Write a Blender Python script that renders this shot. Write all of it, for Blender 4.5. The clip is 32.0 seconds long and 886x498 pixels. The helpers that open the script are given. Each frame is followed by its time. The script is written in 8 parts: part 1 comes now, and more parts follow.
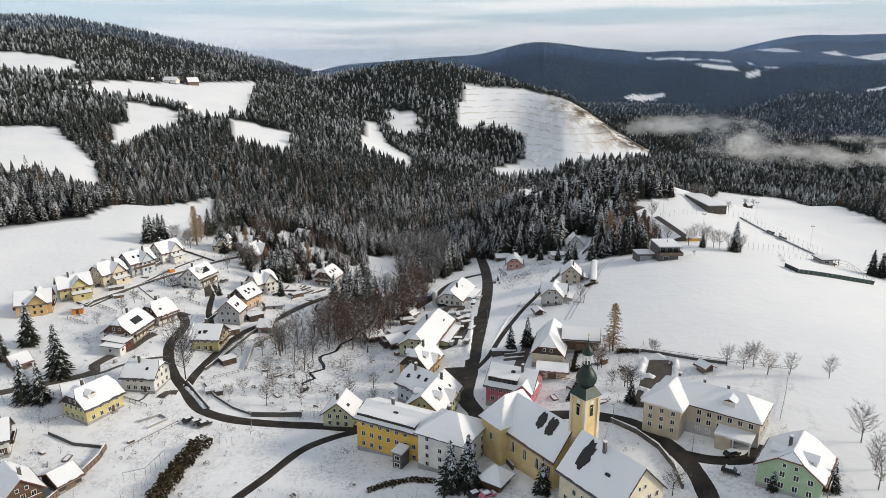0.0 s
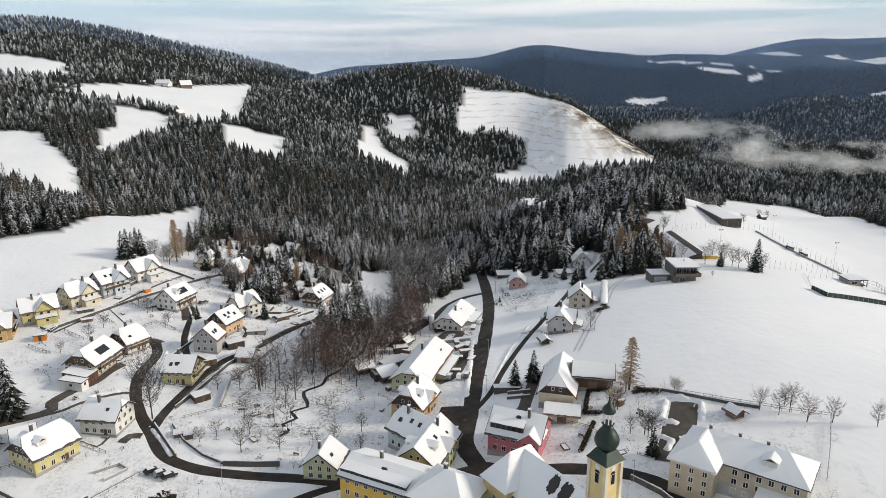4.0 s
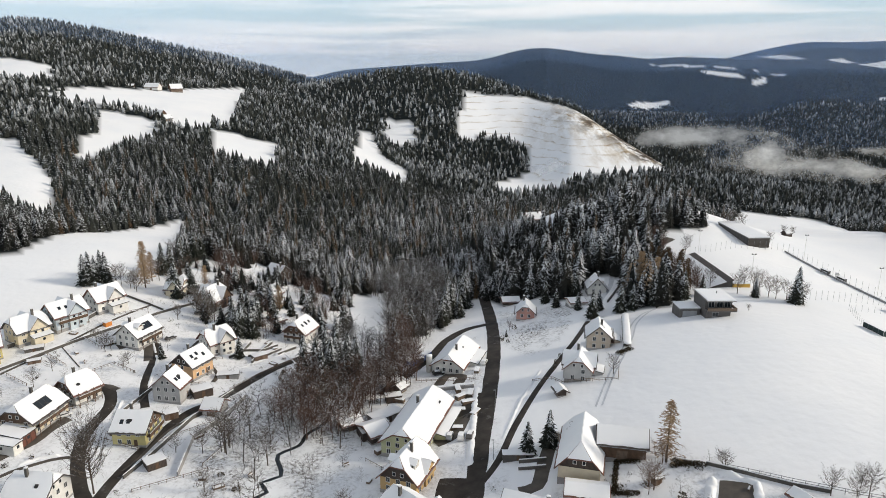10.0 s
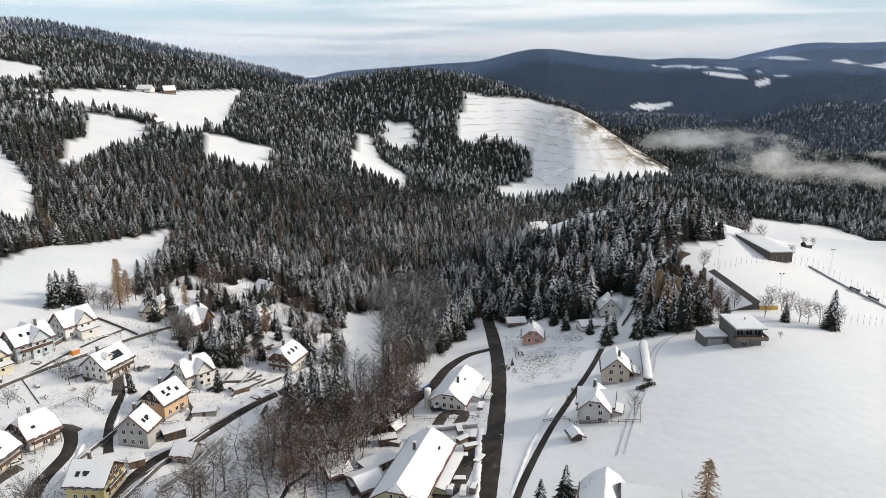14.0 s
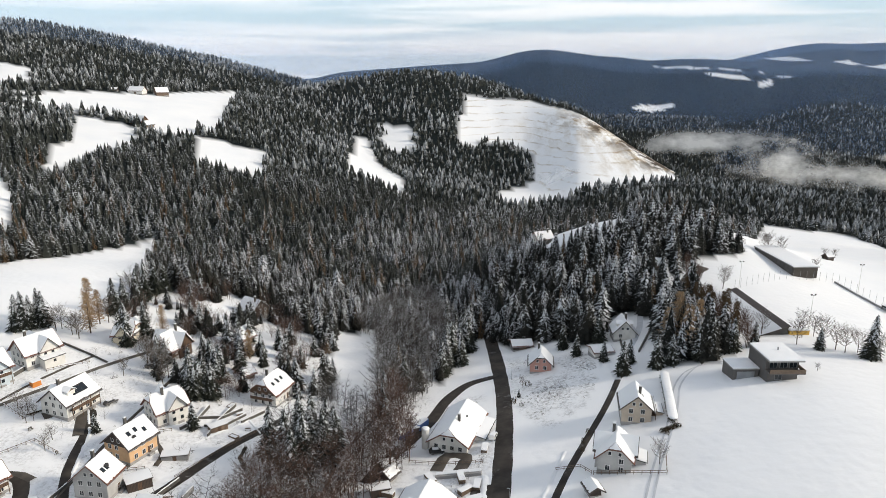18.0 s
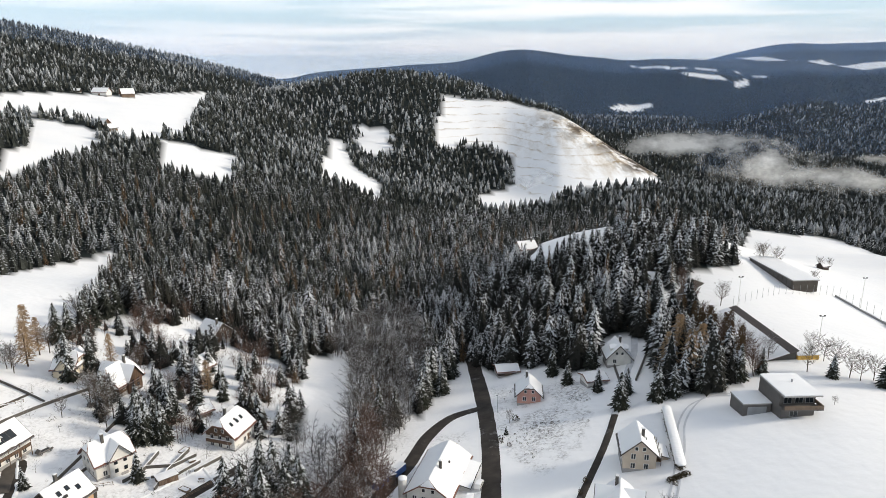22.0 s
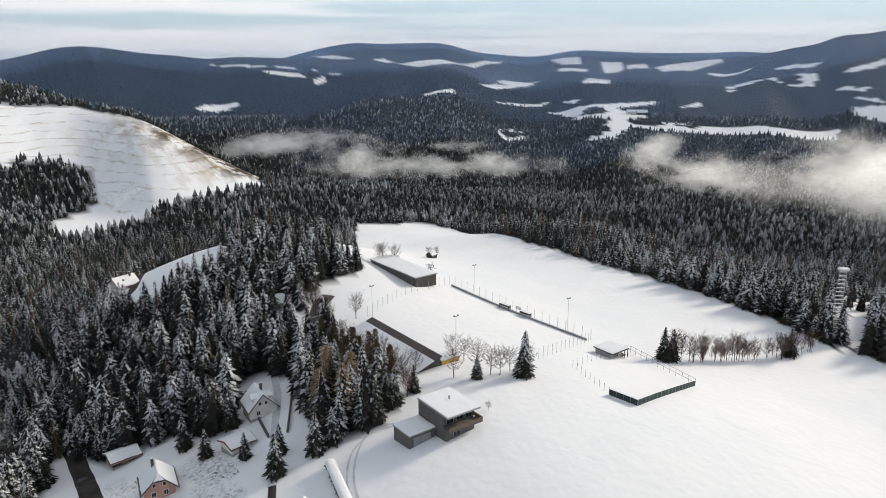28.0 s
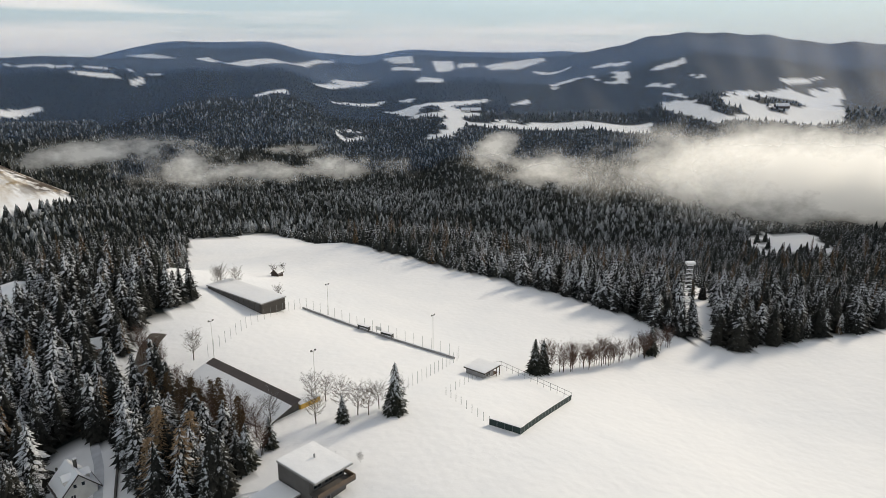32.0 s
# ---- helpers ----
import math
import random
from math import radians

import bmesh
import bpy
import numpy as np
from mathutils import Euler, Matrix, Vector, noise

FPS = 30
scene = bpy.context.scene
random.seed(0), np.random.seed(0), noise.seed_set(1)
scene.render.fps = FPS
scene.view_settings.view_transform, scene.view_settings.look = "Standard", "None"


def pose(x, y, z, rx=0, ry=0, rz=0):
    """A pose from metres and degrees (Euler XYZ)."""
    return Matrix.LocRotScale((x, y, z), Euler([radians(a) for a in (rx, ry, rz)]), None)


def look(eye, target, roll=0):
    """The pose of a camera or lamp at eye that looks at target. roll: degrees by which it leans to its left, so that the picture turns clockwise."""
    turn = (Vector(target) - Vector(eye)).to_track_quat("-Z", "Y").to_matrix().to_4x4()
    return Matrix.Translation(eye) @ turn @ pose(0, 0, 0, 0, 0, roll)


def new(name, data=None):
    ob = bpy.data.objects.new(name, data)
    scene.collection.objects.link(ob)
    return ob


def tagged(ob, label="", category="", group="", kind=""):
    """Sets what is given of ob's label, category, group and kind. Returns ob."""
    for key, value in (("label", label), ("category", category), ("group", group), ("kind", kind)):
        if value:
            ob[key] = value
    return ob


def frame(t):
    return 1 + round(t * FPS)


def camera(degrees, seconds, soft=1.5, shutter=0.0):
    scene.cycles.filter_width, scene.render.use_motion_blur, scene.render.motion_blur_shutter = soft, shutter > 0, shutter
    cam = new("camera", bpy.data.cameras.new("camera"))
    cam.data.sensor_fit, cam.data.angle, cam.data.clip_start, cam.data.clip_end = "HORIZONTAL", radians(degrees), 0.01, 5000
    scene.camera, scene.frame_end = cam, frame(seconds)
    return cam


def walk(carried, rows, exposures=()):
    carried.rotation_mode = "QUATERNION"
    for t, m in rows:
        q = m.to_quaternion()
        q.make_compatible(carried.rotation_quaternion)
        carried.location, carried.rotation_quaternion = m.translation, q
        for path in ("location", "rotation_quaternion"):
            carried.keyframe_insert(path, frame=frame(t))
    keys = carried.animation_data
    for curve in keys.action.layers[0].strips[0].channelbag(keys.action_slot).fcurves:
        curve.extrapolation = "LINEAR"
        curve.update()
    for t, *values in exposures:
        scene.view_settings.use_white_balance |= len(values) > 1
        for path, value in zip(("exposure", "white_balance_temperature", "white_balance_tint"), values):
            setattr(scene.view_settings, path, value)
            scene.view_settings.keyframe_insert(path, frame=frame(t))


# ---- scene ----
cam = camera(65.36, 32.0, soft=0.75)
PATH = [
    (0, pose(0.00, 0.00, 115.00, 74.240, 0, -0.000) @ pose(0, 0, 0, 0, 0, -0.208)),
    (3, pose(0.67, 18.86, 115.31, 74.391, 0, -0.022) @ pose(0, 0, 0, 0, 0, -0.108)),
    (6, pose(0.86, 36.63, 115.25, 74.565, 0, -0.120) @ pose(0, 0, 0, 0, 0, -0.027)),
    (9, pose(0.90, 54.54, 115.44, 74.651, 0, -0.099) @ pose(0, 0, 0, 0, 0, 0.017)),
    (13, pose(0.96, 79.02, 115.96, 74.720, 0, -0.086) @ pose(0, 0, 0, 0, 0, 0.030)),
    (14, pose(1.01, 85.07, 116.03, 74.729, 0, -0.074) @ pose(0, 0, 0, 0, 0, 0.010)),
    (17, pose(1.07, 102.92, 116.09, 74.793, 0, -0.093) @ pose(0, 0, 0, 0, 0, 0.032)),
    (19, pose(1.17, 114.43, 116.17, 74.805, 0, -0.094) @ pose(0, 0, 0, 0, 0, -0.013)),
    (21, pose(1.32, 126.04, 116.46, 74.795, 0, -0.116) @ pose(0, 0, 0, 0, 0, 0.005)),
    (21.5, pose(1.40, 128.96, 116.57, 74.788, 0, -0.320) @ pose(0, 0, 0, 0, 0, 0.012)),
    (22, pose(1.50, 131.92, 116.71, 74.780, 0, -1.920) @ pose(0, 0, 0, 0, 0, 0.018)),
    (22.5, pose(1.62, 134.88, 116.86, 74.781, 0, -4.649) @ pose(0, 0, 0, 0, 0, 0.025)),
    (23, pose(1.77, 137.83, 117.00, 74.769, 0, -8.354) @ pose(0, 0, 0, 0, 0, 0.040)),
    (23.5, pose(1.96, 140.77, 117.14, 74.752, 0, -12.033) @ pose(0, 0, 0, 0, 0, 0.055)),
    (24, pose(2.22, 143.70, 117.26, 74.705, 0, -15.736) @ pose(0, 0, 0, 0, 0, 0.070)),
    (24.5, pose(2.54, 146.63, 117.36, 74.691, 0, -19.246) @ pose(0, 0, 0, 0, 0, 0.069)),
    (25, pose(3.00, 149.57, 117.42, 74.682, 0, -22.142) @ pose(0, 0, 0, 0, 0, 0.061)),
    (25.5, pose(3.65, 152.52, 117.45, 74.666, 0, -24.434) @ pose(0, 0, 0, 0, 0, 0.053)),
    (27.5, pose(7.01, 164.31, 117.42, 74.645, 0, -32.796) @ pose(0, 0, 0, 0, 0, 0.007)),
    (28, pose(8.08, 167.18, 117.42, 74.639, 0, -34.749) @ pose(0, 0, 0, 0, 0, -0.007)),
    (29, pose(10.68, 172.70, 117.44, 74.607, 0, -38.537) @ pose(0, 0, 0, 0, 0, -0.039)),
    (30, pose(13.64, 178.01, 117.48, 74.590, 0, -42.237) @ pose(0, 0, 0, 0, 0, -0.060)),
    (31, pose(16.83, 183.09, 117.53, 74.564, 0, -45.522) @ pose(0, 0, 0, 0, 0, -0.043)),
    (32, pose(20.14, 188.07, 117.58, 74.566, 0, -48.158) @ pose(0, 0, 0, 0, 0, -0.019)),
]
walk(cam, PATH, ((0, -0.06, 6650, 10), (9, 0.0, 6650, 10), (17, 0.13, 6650, 10), (22, 0.22, 6650, 10), (25, 0.10, 6600, 10), (28, 0.02, 6650, 10), (32, -0.14, 7000, 10)))


# ---- sky, sun, exposure ----
SUN_AZ, SUN_EL = 92.0, 25.0
world = bpy.data.worlds.new("sky")
scene.world = world
world.use_nodes = True
wt = world.node_tree
wt.nodes.clear()
w_out = wt.nodes.new("ShaderNodeOutputWorld")
w_bg = wt.nodes.new("ShaderNodeBackground")
w_sky = wt.nodes.new("ShaderNodeTexSky")
w_sky.sky_type, w_sky.sun_disc = "NISHITA", False
w_sky.sun_elevation, w_sky.sun_rotation = radians(SUN_EL), radians(SUN_AZ)
w_sky.altitude, w_sky.air_density, w_sky.dust_density = 900, 1.2, 0.3
w_bg.inputs["Strength"].default_value = 0.094
# thin high cloud in long streaks, thicker towards the horizon
w_co = wt.nodes.new("ShaderNodeTexCoord")
w_map = wt.nodes.new("ShaderNodeMapping")
w_map.inputs["Scale"].default_value = (1.3, 1.3, 34.0)
w_map.inputs["Rotation"].default_value = (0.03, 0.02, 0.4)
w_noise = wt.nodes.new("ShaderNodeTexNoise")
w_noise.inputs["Scale"].default_value, w_noise.inputs["Detail"].default_value, w_noise.inputs["Roughness"].default_value = 1.3, 7, 0.55
w_range, w_low = wt.nodes.new("ShaderNodeMapRange"), wt.nodes.new("ShaderNodeMapRange")
for k, v in (("From Min", 0.47), ("From Max", 0.60), ("To Min", 0.0), ("To Max", 0.75)):
    w_range.inputs[k].default_value = v
for k, v in (("From Min", 0.0), ("From Max", 0.06), ("To Min", 0.5), ("To Max", 0.05)):
    w_low.inputs[k].default_value = v
w_sep, w_add = wt.nodes.new("ShaderNodeSeparateXYZ"), wt.nodes.new("ShaderNodeMath")
w_add.use_clamp = True
w_mix = wt.nodes.new("ShaderNodeMix")
w_mix.data_type = "RGBA"
w_mix.inputs[7].default_value = (12.8, 12.8, 12.6, 1)
wt.links.new(w_co.outputs["Generated"], w_map.inputs[0])
wt.links.new(w_co.outputs["Generated"], w_sep.inputs[0])
wt.links.new(w_map.outputs[0], w_noise.inputs["Vector"])
wt.links.new(w_noise.outputs["Fac"], w_range.inputs["Value"])
wt.links.new(w_sep.outputs["Z"], w_low.inputs["Value"])
wt.links.new(w_range.outputs[0], w_add.inputs[0])
wt.links.new(w_low.outputs[0], w_add.inputs[1])
wt.links.new(w_add.outputs[0], w_mix.inputs[0])
# clear pale blue air low over the hills
w_air, w_blue = wt.nodes.new("ShaderNodeMapRange"), wt.nodes.new("ShaderNodeMix")
for k, v in (("From Min", 0.0), ("From Max", 0.5), ("To Min", 0.72), ("To Max", 0.0)):
    w_air.inputs[k].default_value = v
w_blue.data_type = "RGBA"
w_blue.inputs[7].default_value = (7.7, 10.2, 12.2, 1)
wt.links.new(w_sep.outputs["Z"], w_air.inputs["Value"])
wt.links.new(w_air.outputs[0], w_blue.inputs[0])
wt.links.new(w_sky.outputs[0], w_blue.inputs[6])
wt.links.new(w_blue.outputs[2], w_mix.inputs[6])
wt.links.new(w_mix.outputs[2], w_bg.inputs[0])
wt.links.new(w_bg.outputs[0], w_out.inputs[0])

sun = new("sun", bpy.data.lights.new("sun", "SUN"))
sun.data.energy, sun.data.angle, sun.data.color = 3.05, radians(11.0), (1.0, 0.91, 0.77)
sun_dir = Vector((math.sin(radians(SUN_AZ)) * math.cos(radians(SUN_EL)), math.cos(radians(SUN_AZ)) * math.cos(radians(SUN_EL)), math.sin(radians(SUN_EL))))
sun.matrix_world = look(sun_dir * 400, (0, 0, 0))


# ---- materials ----
class Nodes:
    """Short hand for a node material."""

    def __init__(self, name, rough=0.7, metal=0.0):
        self.m = bpy.data.materials.new(name)
        self.m.use_nodes = True
        self.t = self.m.node_tree
        self.b = self.t.nodes["Principled BSDF"]
        self.b.inputs["Roughness"].default_value, self.b.inputs["Metallic"].default_value = rough, metal
        self.coord = None

    def add(self, kind, **inputs):
        n = self.t.nodes.new(kind)
        for k, v in inputs.items():
            self.put(n.inputs[k.replace("_", " ")], v)
        return n

    def put(self, socket, v):
        if isinstance(v, bpy.types.NodeSocket):
            self.t.links.new(v, socket)
        else:
            socket.default_value = v

    def where(self):
        if self.coord is None:
            self.coord = self.t.nodes.new("ShaderNodeNewGeometry").outputs["Position"]
        return self.coord

    def noise(self, scale, detail=4, rough=0.55, stretch=None):
        v = self.where()
        if stretch:
            mp = self.add("ShaderNodeMapping", Vector=v, Scale=stretch)
            v = mp.outputs[0]
        return self.add("ShaderNodeTexNoise", Vector=v, Scale=scale, Detail=detail, Roughness=rough).outputs["Fac"]

    def ramp(self, fac, a, b, ca, cb):
        n = self.t.nodes.new("ShaderNodeMapRange")
        self.put(n.inputs["Value"], fac)
        n.inputs["From Min"].default_value, n.inputs["From Max"].default_value = a, b
        return self.mix(n.outputs[0], ca, cb)

    def span(self, fac, a, b, lo=0.0, hi=1.0):
        n = self.t.nodes.new("ShaderNodeMapRange")
        self.put(n.inputs["Value"], fac)
        for k, v in zip(("From Min", "From Max", "To Min", "To Max"), (a, b, lo, hi)):
            n.inputs[k].default_value = v
        return n.outputs[0]

    def mix(self, fac, ca, cb):
        n = self.t.nodes.new("ShaderNodeMix")
        n.data_type = "RGBA"
        self.put(n.inputs[0], fac)
        for i, c in ((6, ca), (7, cb)):
            self.put(n.inputs[i], (*c, 1) if isinstance(c, tuple) else c)
        return n.outputs[2]

    def math(self, op, a, b=0.0):
        n = self.t.nodes.new("ShaderNodeMath")
        n.operation = op
        self.put(n.inputs[0], a)
        self.put(n.inputs[1], b)
        return n.outputs[0]

    def colour(self, c):
        self.put(self.b.inputs["Base Color"], (*c, 1) if isinstance(c, tuple) else c)
        return self

    def bump(self, h, strength=0.3, distance=0.05):
        n = self.add("ShaderNodeBump", Height=h, Strength=strength, Distance=distance)
        self.t.links.new(n.outputs[0], self.b.inputs["Normal"])
        return self


def plain(name, c, rough=0.7, metal=0.0, grain=2.0, vary=0.18, bump=0.2):
    """A painted or raw surface with fine grain and larger stains."""
    n = Nodes(name, rough, metal)
    dark = tuple(v * (1 - vary) for v in c)
    lite = tuple(min(1, v * (1 + vary * 0.6)) for v in c)
    big = n.ramp(n.noise(0.35, 3), 0.35, 0.7, dark, lite)
    n.colour(n.mix(n.span(n.noise(grain * 6, 5), 0.3, 0.7, 0, 0.5), big, tuple(v * (1 - vary * 0.7) for v in c)))
    if bump:
        n.bump(n.noise(grain * 8, 4), bump, 0.02)
    return n.m


def snow_material():
    n = Nodes("snow", 0.55)
    n.colour(n.ramp(n.noise(0.05, 5), 0.3, 0.7, (0.78, 0.795, 0.82), (0.86, 0.86, 0.865)))
    n.bump(n.math("ADD", n.noise(0.5, 6), n.math("MULTIPLY", n.noise(0.07, 3), 4.0)), 0.35, 0.25)
    return n.m


def ground_material():
    """Snow; near-black under the woods for the shade between trees; broken stone on the quarry face."""
    n = Nodes("snowy_ground", 0.75)
    n.b.inputs["Specular IOR Level"].default_value = 0.06
    wood = n.add("ShaderNodeAttribute")
    wood.attribute_name = "wood"
    pit = n.add("ShaderNodeAttribute")
    pit.attribute_name = "pit"
    gully = n.add("ShaderNodeAttribute")
    gully.attribute_name = "gully"
    snow = n.ramp(n.noise(0.02, 6), 0.3, 0.7, (0.80, 0.815, 0.84), (0.88, 0.88, 0.885))
    scrub = n.ramp(n.noise(0.9, 5, 0.7), 0.42, 0.6, (0.07, 0.055, 0.04), (0.6, 0.62, 0.66))
    # wood floor painted near-black: shade between the trees put into the colour
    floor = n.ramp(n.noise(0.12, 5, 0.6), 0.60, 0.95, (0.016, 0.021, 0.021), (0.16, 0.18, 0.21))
    stone = n.ramp(n.noise(0.03, 6, 0.7, (1, 1, 4)), 0.35, 0.65, (0.30, 0.22, 0.13), (0.50, 0.42, 0.30))
    # snow on the cut benches of the quarry; bare stone and dark gullies towards its eastern rim
    at = n.t.nodes.new("ShaderNodeSeparateXYZ")
    n.t.links.new(n.where(), at.inputs[0])
    rim = n.math("ADD", n.math("MULTIPLY", at.outputs["X"], 0.917), n.math("MULTIPLY", at.outputs["Y"], 0.40))
    east = n.math("MULTIPLY", n.span(n.math("ADD", rim, n.math("MULTIPLY", n.noise(0.02, 5), 90.0)), 540, 625), n.span(at.outputs["Y"], 1130, 1000))
    steps = n.math("ADD", at.outputs["Z"], n.math("MULTIPLY", n.noise(0.012, 4), 16.0))
    edge = n.math("FRACT", n.math("DIVIDE", steps, 7.5))
    edge = n.math("MULTIPLY", n.span(edge, 0.80, 0.92), n.span(n.noise(0.05, 6, 0.7), 0.42, 0.66))
    streak = n.noise(0.045, 7, 0.72, (1.6, 0.5, 0.25))
    bench = n.math("ADD", n.math("MULTIPLY", edge, 0.8), n.math("ADD", n.span(streak, 0.60, 0.74, 0, 0.30), n.math("MULTIPLY", east, n.span(streak, 0.42, 0.58, 0, 0.85))))
    bench = n.math("MULTIPLY", pit.outputs["Fac"], bench)
    slide = n.noise(0.05, 6, 0.7, (1.0, 0.55, 0.15))
    rill = n.math("MULTIPLY", n.span(n.math("ADD", rim, n.math("MULTIPLY", n.noise(0.03, 4), 50.0)), 570, 606), n.span(slide, 0.44, 0.54))
    rill = n.math("MULTIPLY", rill, n.span(at.outputs["Y"], 1090, 990))
    c = n.mix(n.math("MULTIPLY", pit.outputs["Fac"], rill), n.mix(bench, snow, stone), (0.075, 0.058, 0.045))
    bare = n.math("MULTIPLY", gully.outputs["Fac"], n.span(n.noise(0.09, 6, 0.65), 0.42, 0.56))
    c = n.mix(n.math("MULTIPLY", bare, n.span(n.noise(1.1, 4, 0.7), 0.40, 0.62)), c, scrub)
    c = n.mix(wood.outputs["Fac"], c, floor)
    # beyond the woods that stand as trees: forested slopes with small angular snow fields in clusters
    away = n.t.nodes.new("ShaderNodeVectorMath")
    away.operation = "LENGTH"
    n.t.links.new(n.where(), away.inputs[0])
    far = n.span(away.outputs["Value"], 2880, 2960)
    # forest tone tinted blue: the haze of distance put into the colour
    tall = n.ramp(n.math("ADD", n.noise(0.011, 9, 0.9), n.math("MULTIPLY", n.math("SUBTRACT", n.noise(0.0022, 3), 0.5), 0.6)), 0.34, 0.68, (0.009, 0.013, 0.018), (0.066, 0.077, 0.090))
    clearing = n.add("ShaderNodeAttribute")
    clearing.attribute_name = "clearing"
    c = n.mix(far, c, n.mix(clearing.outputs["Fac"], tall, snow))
    n.colour(c)
    # faint furrows of the ploughed field under the snow
    lay = n.add("ShaderNodeMapping", Vector=n.where(), Rotation=(0, 0, 0.5))
    furrow = n.add("ShaderNodeTexWave", Vector=lay.outputs[0], Scale=0.11, Distortion=3.0, Detail=3.0, Detail_Scale=0.6)
    furrow = n.math("MULTIPLY", furrow.outputs["Fac"], n.span(n.noise(0.012, 4), 0.48, 0.62, 0, 0.05))
    rough = n.math("ADD", n.noise(0.4, 6), n.math("MULTIPLY", n.noise(0.05, 3), 5.0))
    n.bump(n.math("ADD", rough, furrow), 0.4, 0.3)
    return n.m


def foliage_material(name, dark, lite, snow_at=0.62, amount=0.9, scale=0.55, soft=0.07, patch=0.30):
    """Needles with snow lying on what faces up, more on some sprays and in some stands than in others."""
    n = Nodes(name, 0.85)
    n.b.inputs["Specular IOR Level"].default_value = 0.15
    geo = n.t.nodes.new("ShaderNodeNewGeometry")
    up = n.t.nodes.new("ShaderNodeSeparateXYZ")
    n.t.links.new(geo.outputs["Normal"], up.inputs[0])
    green = n.mix(geo.outputs["Random Per Island"], dark, lite)
    # some stands are browner, some greener
    green = n.mix(n.span(n.noise(0.03, 4, 0.6), 0.48, 0.66, 0, 0.5), green, tuple(v * k for v, k in zip(lite, (1.08, 1.0, 0.90))))
    lie = n.math("ADD", n.math("MULTIPLY", n.math("ABSOLUTE", up.outputs["Z"]), 0.35), n.noise(scale, 5, 0.75))
    lie = n.math("ADD", lie, n.math("MULTIPLY", n.math("SUBTRACT", geo.outputs["Random Per Island"], 0.5), 0.22))
    lie = n.math("ADD", lie, n.math("MULTIPLY", n.math("SUBTRACT", n.noise(0.011, 3), 0.5), patch))
    # snow thins down the crown, canopy shade put into the colour; its amount varies by tree
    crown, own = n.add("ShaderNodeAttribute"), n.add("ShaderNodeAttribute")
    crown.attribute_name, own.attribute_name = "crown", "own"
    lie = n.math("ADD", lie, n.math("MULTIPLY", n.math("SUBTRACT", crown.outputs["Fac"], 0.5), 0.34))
    lie = n.math("ADD", lie, n.math("MULTIPLY", n.math("SUBTRACT", own.outputs["Fac"], 0.5), 0.26))
    n.colour(n.mix(n.span(lie, snow_at, snow_at + soft, 0, amount), green, (0.72, 0.745, 0.78)))
    return n.m


def asphalt_material():
    n = Nodes("wet_asphalt", 0.8)
    n.b.inputs["Specular IOR Level"].default_value = 0.2
    c = n.ramp(n.noise(0.25, 5), 0.35, 0.7, (0.026, 0.022, 0.019), (0.060, 0.051, 0.044))
    slush = n.span(n.noise(0.16, 7, 0.7), 0.60, 0.74, 0, 0.4)
    n.colour(n.mix(slush, c, (0.42, 0.42, 0.43)))
    n.bump(n.noise(6, 4), 0.3, 0.02)
    return n.m


def board_material(name, c, pitch=7.0):
    """Upright boards with dark joints."""
    n = Nodes(name, 0.75)
    w = n.add("ShaderNodeTexWave", Vector=n.where(), Scale=pitch * 0.16, Distortion=1.5, Detail=2.0)
    n.colour(n.mix(n.span(w.outputs["Fac"], 0.05, 0.25), tuple(v * 0.35 for v in c), n.ramp(n.noise(1.2, 5), 0.3, 0.7, tuple(v * 0.75 for v in c), c)))
    return n.m


